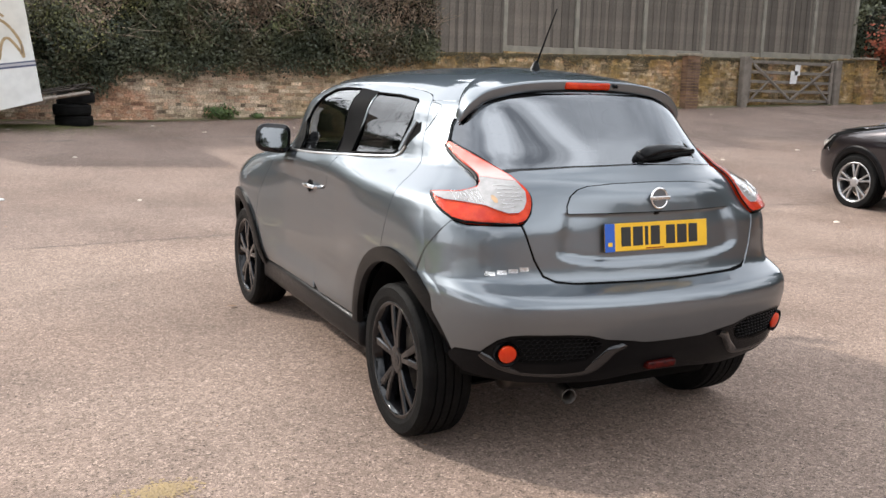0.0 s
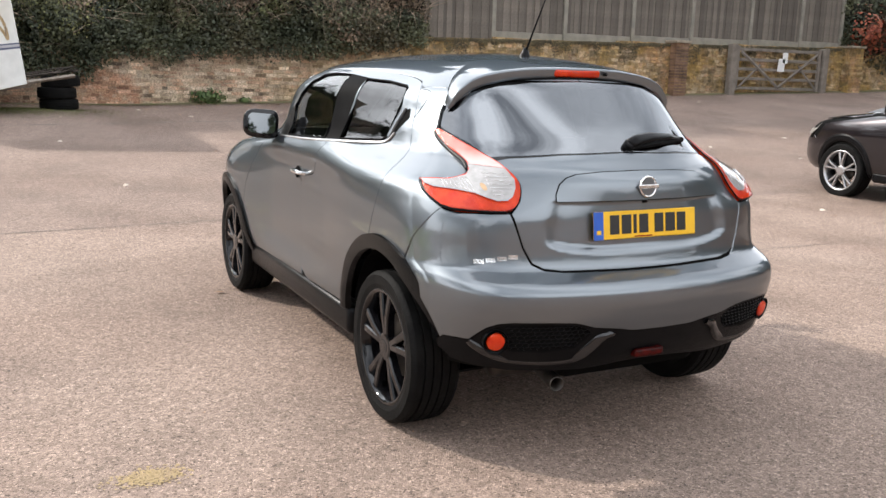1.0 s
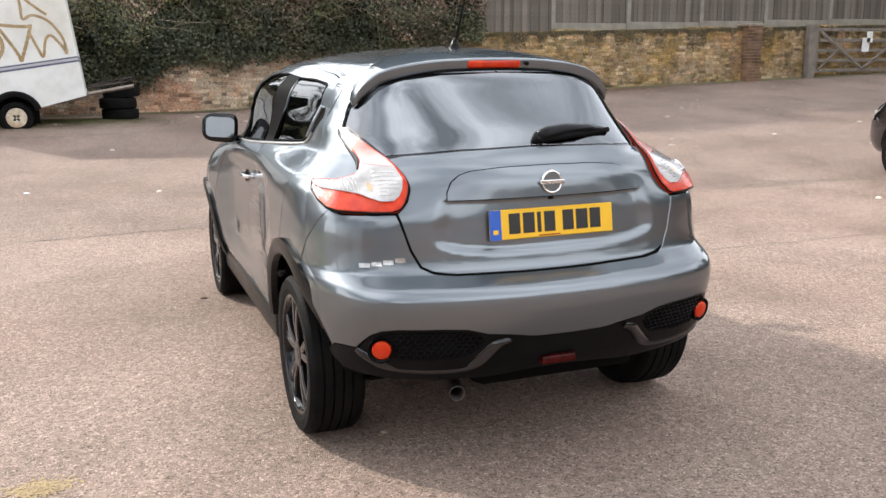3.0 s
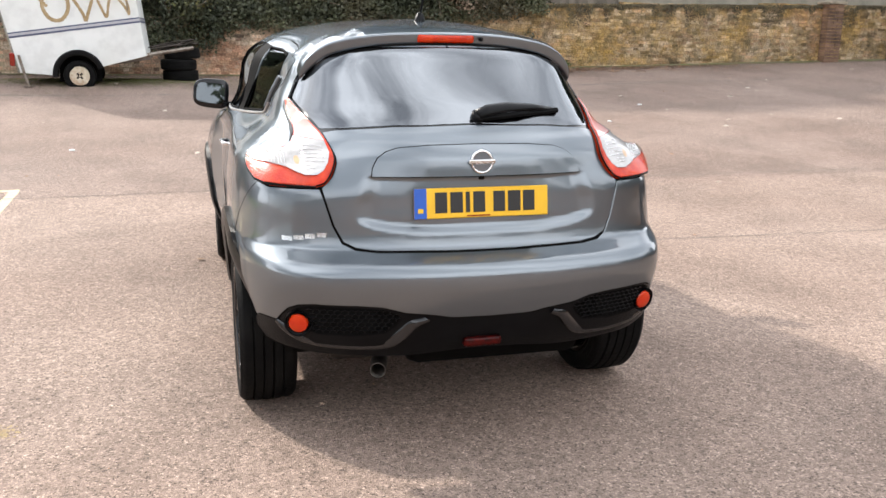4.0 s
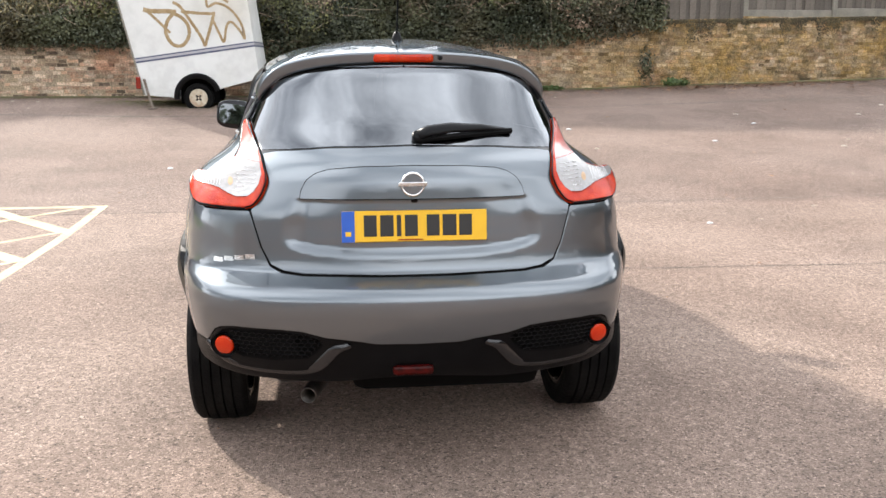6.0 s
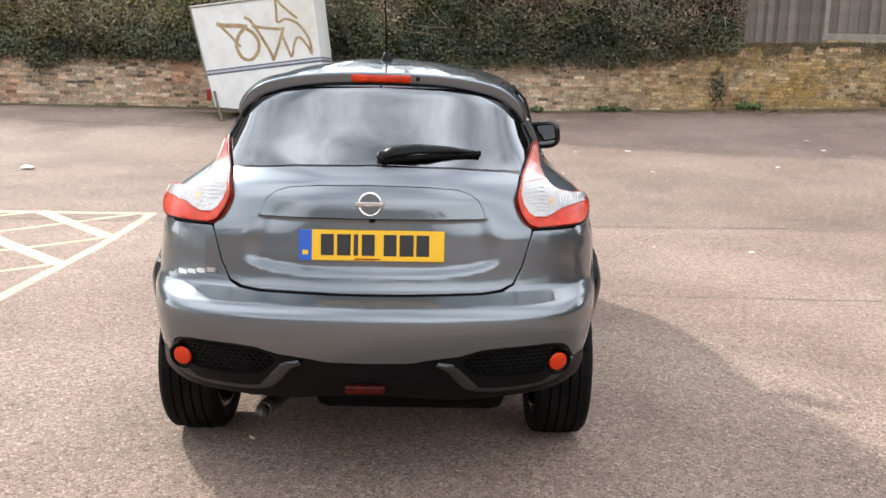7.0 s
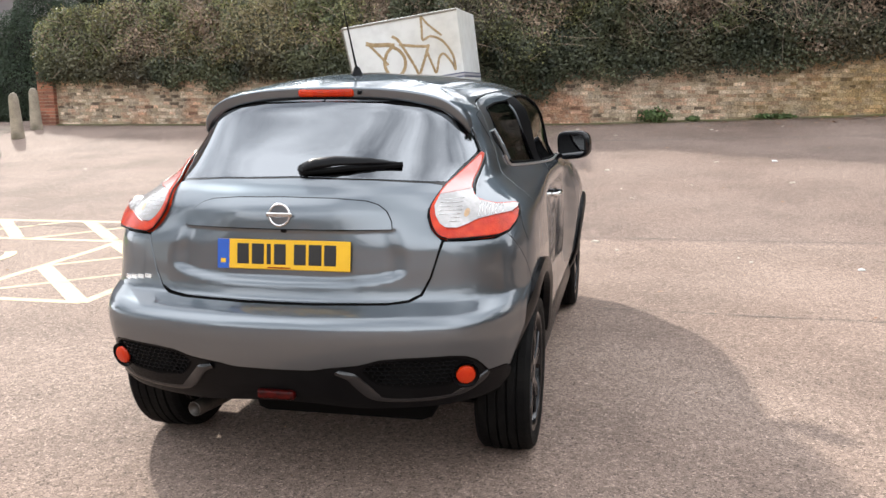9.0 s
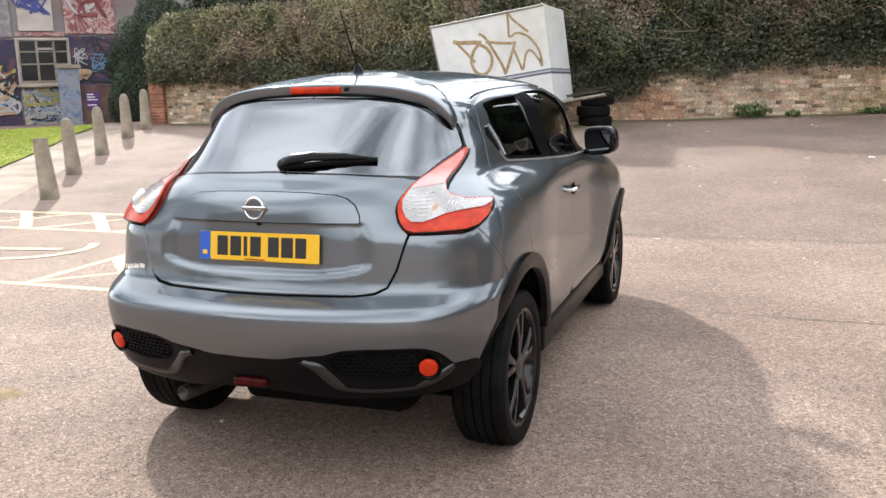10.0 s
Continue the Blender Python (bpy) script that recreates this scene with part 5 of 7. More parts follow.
        part("spray_stroke", tube(path, w * 1.12, 8, 0.12, (0, 1, 0), taper=[0.75 + 0.35 * abs(math.sin(1.3 * q + 9 * w * 100)) for q in range(len(path))]), M_SPRAY, van)
    lx, lz = -3.90, 1.07
    part("rear_lamp", box((lx - 0.05, y0 - 0.03, lz - 0.11), (lx + 0.03, y0 + 0.12, lz + 0.11), 0.015, Matrix.Translation((0.0, 0, 0))), M_REDDARK, van, "red lamp")
    g = float(rise(-3.7, y0))
    part("corner_steady", tube([(-3.80, y0 - 0.04, 1.14), (-3.74, y0 - 0.045, 0.85), (-3.68, y0 - 0.05, g)], 0.024, 6), M_STEEL, van)
    part("foot_plate", box((-3.75, y0 - 0.12, g), (-3.61, y0 + 0.02, g + 0.02), 0.004), M_STEEL, van)
    part("chassis", prism([(bl[0] + 0.2, bl[1] - 0.06), (br[0] + 0.05, br[1] - 0.06), (br[0] + 0.05, br[1] + 0.02), (bl[0] + 0.2, bl[1] + 0.02)], y0 + 0.3, y0 + 0.38), M_STEEL, van)
    part("chassis", prism([(bl[0] + 0.2, bl[1] - 0.06), (br[0] + 0.05, br[1] - 0.06), (br[0] + 0.05, br[1] + 0.02), (bl[0] + 0.2, bl[1] + 0.02)], y1 - 0.4, y1 - 0.32), M_STEEL, van)
    part("drawbar", tube([(br[0] - 0.1, y0 + 0.35, br[1]), (-1.0, y0 + 0.8, 1.28)], 0.035, 6), M_STEEL, van)
    part("drawbar", tube([(br[0] - 0.1, y1 - 0.35, br[1]), (-1.0, y0 + 0.9, 1.28)], 0.035, 6), M_STEEL, van)
    for yy, s in ((y0 + 0.10, -1), (y1 - 0.10, 1)):
        hub = new("wheel")
        hub.parent = van
        hub.matrix_basis = pose(wx, yy, 0.80) @ Matrix.Diagonal((1, s, 1, 1))
        bm = lathe([(0.155, -0.07), (0.20, -0.085), (0.25, -0.075), (0.262, -0.05), (0.262, 0.05), (0.25, 0.075), (0.20, 0.085), (0.155, 0.07)], 48, "y", True)
        flat = 0.80 - float(rise(wx, y0)) + 0.004
        for v in bm.verts:
            if v.co.z < -flat:
                v.co.y *= 1.0 + 1.2 * (-flat - v.co.z) / 0.1
                v.co.z = -flat
        part("tyre", bm, M_RUBBER, hub, "flat black tyre")
        part("rim", lathe([(0.162, 0.07), (0.155, 0.078), (0.138, 0.045), (0.10, 0.055), (0.075, 0.068), (0.03, 0.068), (0.004, 0.070)], 40, "y"), M_RIM, hub, "dirty cream steel rim")
        for i in range(4):
            a = math.pi / 4 + i * math.pi / 2
            part("wheel_slot", box((-0.020, 0.060, 0.012), (0.020, 0.076, 0.066), 0.008, Matrix.Rotation(a, 4, "Y")), M_TIMBER, hub, "rusty slot")


def build_tyres():
    rnd = random.Random(2)
    x, y = -1.27, 14.42
    z = float(rise(x, y)) - 0.004
    for i in range(3):
        bm = lathe([(0.19, -0.08), (0.20, -0.095), (0.27, -0.10), (0.315, -0.085), (0.325, -0.05), (0.318, -0.04), (0.325, -0.03), (0.325, 0.03), (0.318, 0.04), (0.325, 0.05), (0.315, 0.085), (0.27, 0.10), (0.20, 0.095), (0.19, 0.08)], 40, "z", True)
        ob = part("old_tyre", bm, M_RUBBER)
        ob.matrix_basis = pose(x + rnd.uniform(-0.03, 0.03) + 0.025 * i, y + rnd.uniform(-0.03, 0.03), z + 0.1 + i * 0.196, 0, -4 * (i == 2), 0)
        tagged(ob, "worn black tyre lying in a stack beside the trailer", "tyre", "stacked tyres")
    top = z + 0.61
    for _ in range(9):
        a = Vector((rnd.uniform(-1.95, -1.35), y + rnd.uniform(-0.25, 0.25), top + rnd.uniform(-0.10, 0.02)))
        b = Vector((rnd.uniform(-1.10, -0.90), y + rnd.uniform(-0.25, 0.25), top + rnd.uniform(0.05, 0.15)))
        ob = part("timber_offcut", tube([a, (a + b) / 2 + Vector((0, 0, rnd.uniform(-0.01, 0.02))), b], rnd.uniform(0.012, 0.028), 4, 0.6, (0, 0, 1)), M_TIMBER)
        tagged(ob, "dirty brown timber offcut lying across the tyres", "timber", "timber on the tyres")


def build_bollards():
    prof = [(0.135, -0.05), (0.132, 0.03), (0.10, 0.72), (0.096, 0.80), (0.085, 0.86), (0.06, 0.905), (0.03, 0.925), (0.004, 0.93)]
    mesh = None
    for i, (x, y) in enumerate(((-7.55, 6.78), (-9.0, 8.87), (-10.22, 11.0), (-11.2, 12.98), (-11.85, 14.45))):
        if i == 0:
            ob = part("concrete_bollard", lathe(prof[:3] + [(0.098, 0.83), (0.092, 0.845), (0.004, 0.852)], 28), M_CONC, smooth=False)
        else:
            ob = part("concrete_bollard", lathe(prof, 28), M_CONC, smooth=True) if mesh is None else new("concrete_bollard", mesh)
            mesh = ob.data
        ob.location, ob.rotation_euler = (x, y, float(rise(x, y))), (radians((-2, 1, 0, 1, -1)[i]), radians((-7, -3, -3, -1, -1)[i]), 0)
        tagged(ob, "tapered pale concrete bollard with a broken flat top, leaning" if i == 0 else "tapered pale concrete bollard with a rounded top, leaning slightly" if i < 3 else "tapered pale concrete bollard with a rounded top", "bollard", "row of bollards")


def build_lawn():
    def quad_strip(a, b, lift, n=24):
        verts, faces = [], []
        for i in range(n + 1):
            for k in range(7):
                p = np.array(a[0]) + (np.array(a[1]) - a[0]) * i / n
                q = np.array(b[0]) + (np.array(b[1]) - b[0]) * i / n
                c = p + (q - p) * k / 6
                verts.append((c[0], c[1], float(rise(c[0], c[1])) + lift))
        for i in range(n):
            for k in range(6):
                j = i * 7 + k
                faces.append((j, j + 1, j + 8, j + 7))
        return verts, faces
    v, f = quad_strip(((-6.2, 3.2), (-13.0, 15.4)), ((-8.6, 4.5), (-14.4, 15.9)), 0.004)
    tagged(soup("pavement", v, f, M_PAVE), "pale worn paving strip beside the bollards", "pavement", kind="structure")
    v, f = quad_strip(((-8.6, 4.5), (-14.4, 15.9)), ((-26.0, 6.0), (-24.0, 18.0)), 0.03)
    tagged(soup("lawn", v, f, M_SOIL), "bright green mown lawn beside the paving", "lawn", kind="structure")
    rs = np.random.RandomState(8)
    n = 90000
    s, t = rs.uniform(0, 1, n), rs.uniform(0, 0.5, n)
    a = np.array([-8.6, 4.5]) + np.outer(s, [-5.8, 11.4])
    b = np.array([-26.0, 6.0]) + np.outer(s, [2.0, 12.0])
    p = a + (b - a) * t[:, None]
    c = np.column_stack([p, rise(p[:, 0], p[:, 1]) + 0.036])
    tagged(leaf_cloud("grass_blades", c, np.tile([0.8, 0, 1.1], (n, 1)), 0.020, M_GRASS, None, "short bright green grass on the lawn", 5, 0.8, 2.2), category="grass", kind="stuff")


def build_house():
    """The far building, all painted over, with a low wall and a purple sign before it."""
    ax = radians(44)
    M = Matrix.Translation((-26.18, 25.73, 0.29)) @ Matrix.Rotation(ax, 4, "Z") @ Matrix.Scale(1.5, 4)
    rnd = random.Random(12)
    cols = [shader("mural wall", (0.26, 0.24, 0.23), (0.17, 0.15, 0.15), 0.8, 0.9, 0.3, 20, c3=(0.20, 0.06, 0.06)),
            shader("mural dark", (0.03, 0.025, 0.04), (0.07, 0.05, 0.07), 1.2, 0.9, 0.2, 20, c3=(0.12, 0.05, 0.05)),
            shader("mural grey", (0.33, 0.31, 0.29), (0.25, 0.23, 0.22), 1.5, 0.9, 0.2, 20),
            shader("mural maroon", (0.22, 0.04, 0.04), (0.45, 0.36, 0.34), 1.3, 0.9, 0.2, 20, c3=(0.09, 0.03, 0.04)),
            shader("mural pale", (0.44, 0.39, 0.36), (0.36, 0.31, 0.27), 2, 0.9, 0.2, 20, c3=(0.36, 0.28, 0.23)),
            shader("mural mixed", (0.25, 0.22, 0.08), (0.10, 0.11, 0.13), 2.2, 0.9, 0.2, 20, c3=(0.30, 0.27, 0.25))]
    def mural(name, tones, scale):
        """Layer over layer of sprayed paint: patches of several colours with ragged edges."""
        m = shader(name, (0.3, 0.3, 0.3), (0.25, 0.25, 0.25), 3, 0.85, 0.2, 20)
        n, k = m.node_tree.nodes, m.node_tree.links
        co, t, r = n.new("ShaderNodeTexCoord"), n.new("ShaderNodeTexNoise"), n.new("ShaderNodeValToRGB")
        t.inputs["Scale"].default_value, t.inputs["Detail"].default_value, t.inputs["Distortion"].default_value = scale, 4.0, 2.2
        k.new(co.outputs["Object"], t.inputs["Vector"])
        k.new(t.outputs["Fac"], r.inputs["Fac"])
        e = r.color_ramp.elements
        e[0].position, e[0].color = 0.30, (*tones[0], 1)
        e[1].position, e[1].color = 0.72, (*tones[-1], 1)
        for i, c in enumerate(tones[1:-1]):
            x = e.new(0.36 + 0.30 * i / max(1, len(tones) - 3))
            x.color = (*c, 1)
        k.new(r.outputs["Color"], n["Principled BSDF"].inputs["Base Color"])
        return m
    cols[1] = mural("mural dark", [(0.02, 0.02, 0.03), (0.05, 0.035, 0.06), (0.03, 0.03, 0.07), (0.12, 0.05, 0.06), (0.03, 0.03, 0.04), (0.30, 0.28, 0.30)], 1.6)
    cols[3] = mural("mural maroon", [(0.45, 0.36, 0.34), (0.25, 0.05, 0.05), (0.40, 0.30, 0.28), (0.16, 0.03, 0.04), (0.48, 0.40, 0.38), (0.09, 0.03, 0.04)], 1.8)
    cols[5] = mural("mural mixed", [(0.06, 0.06, 0.08), (0.30, 0.24, 0.08), (0.40, 0.38, 0.36), (0.10, 0.12, 0.18), (0.34, 0.30, 0.22), (0.05, 0.05, 0.06)], 2.6)
    cols[2] = mural("mural grey", [(0.29, 0.27, 0.26), (0.23, 0.21, 0.21), (0.17, 0.15, 0.17), (0.27, 0.25, 0.24), (0.13, 0.09, 0.11)], 1.8)
    spray = [shader("spray " + c, v, tuple(0.8 * k for k in v), 5, 0.7) for c, v in (("blue", (0.05, 0.06, 0.22)), ("sky", (0.13, 0.22, 0.34)), ("white", (0.42, 0.40, 0.40)), ("red", (0.20, 0.05, 0.05)), ("peach", (0.42, 0.28, 0.17)), ("black", (0.02, 0.02, 0.03)), ("yellow", (0.34, 0.28, 0.07)))]
    house = thing("painted_house", "derelict two-storey house covered in graffiti, with a white-framed window", "house", at=M)
    part("wall", box((-9, 0.3, -0.2), (5.5, 6, 6.5)), cols[0], house)
    part("roof", prism([(-9.3, 6.5), (5.8, 6.5), (5.0, 8.2), (-8.5, 8.2)], 0.0, 6.3), M_STEEL, house)
    for lo, hi, mt in (((-3.5, 2.35), (-0.35, 5.4), cols[2]), ((-0.25, 0.0), (1.65, 1.05), cols[5]), ((0.98, 2.45), (2.3, 4.6), cols[3]), ((0.98, 1.05), (2.35, 2.4), cols[1]), ((-3.5, 0.0), (-0.30, 2.3), cols[1]), ((-0.28, 2.38), (0.96, 2.50), cols[3])):
        part("painted_panel", box((lo[0], 0.24, lo[1]), (hi[0], 0.32, hi[1]), 0.01), mt, house)
    part("painted_panel", box((-0.18, 0.20, 2.52), (0.70, 0.30, 4.2), 0.01), cols[4], house)
    win = part("window", box((-0.30, 0.20, 1.06), (1.05, 0.34, 2.34), 0.008), cols[4], house)
    for x0, x1, zz in ((-0.20, 0.19, (1.20, 1.62, 1.66, 1.95, 1.99, 2.25)), (0.25, 0.62, (1.20, 1.62, 1.66, 2.02, 2.08, 2.25)), (0.68, 0.97, (1.66, 1.95, 1.99, 2.26))):
        for z0, z1 in zip(zz[::2], zz[1::2]):
            part("pane", box((x0, 0.185, z0), (x1, 0.215, z1), 0.0), M_GLASSDARK, win)
    for x in (-0.23, 0.22, 0.65, 1.0):
        part("window_frame", box((x - 0.018, 0.165, 1.16), (x + 0.018, 0.20, 2.30), 0.006), M_CONC, win)
    for z in (1.17, 1.64, 1.97, 2.28):
        part("window_frame", box((-0.25, 0.17, z - 0.014), (1.02, 0.199, z + 0.014), 0.006), M_CONC, win)
    part("window_sill", box((-0.35, 0.10, 1.02), (1.08, 0.34, 1.08), 0.01), M_CONC, win)

    def scrawl(x0, x1, z0, z1, mt, w, n, y=0.18):
        for _ in range(n):
            pts = [(rnd.uniform(x0, x1), y, rnd.uniform(z0, z1)) for _ in range(5)]
            part("graffiti_stroke", tube(spline(pts, 6), w, 6, 0.1, (0, 1, 0)), mt, house)
    scrawl(-0.25, 0.80, 2.95, 3.75, spray[0], 0.024, 7)
    scrawl(1.05, 2.2, 3.0, 4.3, spray[2], 0.037, 4, 0.22)
    scrawl(1.05, 2.2, 2.6, 4.3, spray[3], 0.056, 4, 0.22)
    scrawl(1.1, 1.5, 1.6, 2.1, spray[2], 0.010, 6, 0.22)
    scrawl(1.5, 2.0, 1.4, 2.0, spray[1], 0.010, 5, 0.22)
    scrawl(1.1, 1.6, 1.1, 1.6, spray[4], 0.062, 3, 0.22)
    scrawl(-0.2, 1.5, 0.5, 1.0, spray[6], 0.031, 4, 0.22)
    scrawl(-0.2, 1.5, 0.05, 0.7, spray[2], 0.015, 7, 0.22)
    scrawl(-0.2, 1.5, 0.05, 1.0, spray[5], 0.019, 7, 0.225)
    scrawl(-0.2, 1.5, 0.05, 1.0, spray[1], 0.012, 5, 0.215)
    scrawl(1.0, 2.3, 1.1, 2.4, spray[5], 0.037, 4, 0.235)
    for k, mt in enumerate((spray[1], spray[2], spray[4], spray[3], spray[2], spray[5], spray[6])):
        scrawl(-1.6, -0.35, 0.1 + 0.12 * k, 0.9 + 0.16 * k, mt, 0.03 + 0.008 * (k % 3), 3, 0.20)
    low = thing("garden_wall", "low painted brick garden wall with a square pier", "wall", at=M)
    part("pier", box((0.66, -1.0, -0.1), (1.18, -0.5, 1.48), 0.015), mural("mural blue", [(0.30, 0.30, 0.31), (0.14, 0.22, 0.34), (0.28, 0.27, 0.28), (0.10, 0.16, 0.28), (0.33, 0.30, 0.29)], 2.2), low)
    part("cap", box((0.60, -1.06, 1.48), (1.24, -0.44, 1.58), 0.02), M_CONC, low)
    part("wall", box((1.18, -0.92, -0.1), (3.6, -0.6, 1.05), 0.015), shader("dark painted brick", (0.17, 0.10, 0.08), (0.12, 0.075, 0.065), 4, 0.9, 0.4, 30, stain=0.5, stain_scale=3), low)
    sign = thing("purple_sign", "small purple notice board with white text bars", "sign", at=M)
    part("board", box((1.30, -0.96, 0.42), (1.64, -0.925, 0.86), 0.004), M_PURPLE, sign)
    for z, w in ((0.78, 0.16), (0.71, 0.2), (0.64, 0.26), (0.50, 0.22)):
        part("text_bar", box((1.33, -0.966, z), (1.33 + w, -0.958, z + 0.028)), M_WHITE, sign)


def build_surroundings():
    """Plain walls and a few trees, added to close the yard on the sides the camera leaves behind and to shape
    reflections.
    """
    for name, lo, hi in (("wall_south", (-26, -17.4, 0), (26, -17.0, 2.6)), ("wall_east", (25.6, -17, 0), (26, 22, 2.8))):
        tagged(part(name, box(lo, hi), M_BRICK_BROWN), "plain brown brick wall added to close the yard", "wall", kind="structure")
    # the eastern trees are unseen, added to darken the car's right side
    spots = ((-16.0, 1.0, 11.0), (-19.0, -6.0, 12.0), (-14.0, -12.5, 10.0), (-24.0, 36.0, 11.0), (19.5, 2.5, 11.0), (21.0, -6.0, 12.0), (17.0, -13.0, 11.0))
    for i, (x, y, h) in enumerate(spots):
        rs = np.random.RandomState(30 + i)
        tree = thing("tree", "broad tree with a bare lower trunk and loose dark green crown", "tree", "trees round the yard")
        tree.location = (x, y, float(rise(x, y)))
        bm = tube([(0, 0, -0.1), (0.1, 0, h * 0.25), (0.05, 0.1, h * 0.55), (0, 0.1, h * 0.8)], 0.22, 10, taper=[1.2, 0.9, 0.6, 0.25])
        c = []
        for k in range(16):
            a, z = 2.4 * k, h * (0.32 + 0.036 * k)
            e = Vector((math.cos(a), math.sin(a), 0.5)) * h * 0.30 * (1 - 0.035 * k)
            tube([(0.05, 0.05, z), Vector((0, 0, z)) + e * 0.5, Vector((0, 0, z)) + e], 0.07, 6, taper=[1, 0.6, 0.25], bm=bm)
            m = 620
            c.append(np.array(Vector((0, 0, z)) + e * 0.9) + rs.normal(0, h * 0.075, (m, 3)))
        part("trunk", bm, M_TWIG, tree, smooth=True)
        c = np.concatenate(c)
        leaf_cloud("crown", c, np.tile([0, 0, 1.0], (len(c), 1)), 0.105, M_IVY, tree, seed=40 + i)["kind"] = "stuff"


def build_tree_belt(name, label, a, b, height, n, leaf, seed, closed=0.5):
    """A dense row of trees along a line: an uneven face of leaves over a dark core, leaning back from the yard."""
    rs = np.random.RandomState(seed)
    belt = thing(name, label, "trees")
    a, b = np.array(a, float), np.array(b, float)
    length = np.linalg.norm(b - a)
    d = (b - a) / length
    back = np.array([-d[1], d[0]])

    def face(t, f, inset):
        top = height + 0.15 * height * np.sin(t * 0.8) + 0.05 * height * np.sin(t * 2.1 + 1)
        z = 0.4 + (top - 0.4) * f
        off = 0.7 * np.sin(t * 1.1 + z) + 0.4 * np.sin(t * 2.7 - 1.5 * z) + 1.0 * f ** 2 + inset
        p = a + np.outer(t, d) + off[:, None] * back
        return np.column_stack([p, z])
    t, f = rs.uniform(0, length, n), rs.uniform(0, 1, n)
    clumps = np.sin(t * 2.9 + 5 * f) + np.sin(t * 5.3 - 9 * f + 1) + np.sin(t * 1.3 + 17 * f) + 0.7 * np.sin(t * 11 + 23 * f)
    keep = (f < closed) | (clumps > 4.2 * (f - 0.5) - 1.7)
    t, f = t[keep], f[keep]
    n = len(t)
    c = face(t, f, rs.normal(0, 0.16, n) + np.where(f > 0.5, rs.normal(0, 0.5, n), 0))
    leaf_cloud("crown", c, np.tile([-0.7 * back[0], -0.7 * back[1], 0.6], (n, 1)), leaf, M_YEW, belt, seed=seed + 1)["kind"] = "stuff"
    # core sheet, its near-black colour painting the shade between the trees
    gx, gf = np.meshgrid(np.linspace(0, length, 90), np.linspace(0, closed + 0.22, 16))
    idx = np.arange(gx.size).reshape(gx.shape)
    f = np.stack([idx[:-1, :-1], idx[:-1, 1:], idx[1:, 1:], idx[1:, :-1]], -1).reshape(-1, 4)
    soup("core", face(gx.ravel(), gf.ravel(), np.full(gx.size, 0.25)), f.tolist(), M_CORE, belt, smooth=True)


M_GLASSDARK = shader("dark window pane", (0.012, 0.012, 0.014), (0.03, 0.028, 0.027), 2, 0.15, spec=0.25)
build_trailer()
build_tyres()
build_bollards()
build_lawn()
build_house()
build_surroundings()
# belts added mostly out of view; heights set by what paint and glass reflect
build_tree_belt("tree_belt", "dense dark evergreen trees behind the hedge", (-16.4, 23.6), (3.0, 23.6), 10.0, 90000, 0.085, 77)
build_tree_belt("tree_belt", "dense dark evergreen trees added out of view behind the fence", (3.0, 23.6), (32, 23.6), 14.0, 120000, 0.11, 79, 0.75)
build_tree_belt("tree_belt", "dense dark evergreen trees added unseen behind the plain south wall", (27, -19.0), (-27, -19.0), 5.0, 40000, 0.22, 81)
build_tree_belt("tree_belt", "dense dark evergreen trees added unseen behind the plain east wall", (27.5, 13.0), (27.5, -18.0), 13.0, 34000, 0.22, 85, 0.75)
build_dark_car()


# ---- the grey car ----
GREY = Body(z=[0.24, 0.33, 0.42, 0.53, 0.62, 0.67, 0.705, 0.735, 0.762, 0.785, 0.90, 1.03, 1.09, 1.14, 1.185, 1.30, 1.42, 1.49, 1.537, 1.575, 1.604, 1.613],
            rear=[0.06, -0.06, -0.125, -0.165, -0.192, -0.199, -0.196, -0.168, -0.105, -0.062, -0.04, -0.022, -0.012, 0.03, 0.10, 0.235, 0.385, 0.475, 0.56, 0.75, 1.0, 1.15],
            width=[0.78, 0.84, 0.865, 0.875, 0.880, 0.882, 0.882, 0.882, 0.882, 0.882, 0.878, 0.862, 0.838, 0.805, 0.775, 0.735, 0.69, 0.62, 0.54, 0.41, 0.22, 0.0],
            nose=[3.79, 3.89, 3.95, 3.97, 3.95, 3.94, 3.92, 3.91, 3.89, 3.88, 3.79, 3.42, 3.12, 2.94, 2.84, 2.69, 2.51, 2.39, 2.25, 2.02, 1.70, 1.45],
            square=[7, 8, 9, 10, 10.5, 10.5, 10.5, 10.5, 10.5, 10.5, 10, 8, 6.7, 6, 5.5, 5, 5, 4.5, 4, 3.5, 3, 2.5], square_front=[4.5] * 3 + [5.5] * 7 + [6.2, 6.2, 4.6, 4.2, 4.8, 5.8, 6.6, 6.2, 5.5, 4, 3, 2.5], crown=0.23, haunch=grey_haunch, dent=grey_dent)
PLAIN = Body(GREY.z, GREY.rear, GREY.width, GREY.nose, GREY.square, GREY.front, crown=0.23, haunch=grey_haunch, dent=grey_lean)
car = thing("grey_car", "gunmetal grey compact crossover car parked on tarmac", "car", at=pose(-0.0075, 0, 0, 0, 0, 0.14))
AXLES, HUB = (0.61, 3.165), 0.336


def arc(y0, r, a0, a1, n=18):
    return [("side", y0 + r * math.cos(a), HUB + r * math.sin(a)) for a in np.linspace(a0, a1, n)]


def bulge(p):
    """How far the tail lamp stands proud of the skin: most at its outer end."""
    return 0.015 * step01(p[:, 0], 0.60, 0.78) * step01(p[:, 1], 0.44, 0.36) + 0.006 * step01(p[:, 2], 1.0, 1.03) * step01(p[:, 2], 1.2, 1.1)


def soft(pts, n=4):
    return [tuple(q) for q in spline(pts, n)]


def rear(*pts):
    return [("rear", x, z) for x, z in pts]


def side(*pts):
    return [("side", y, z) for y, z in pts]


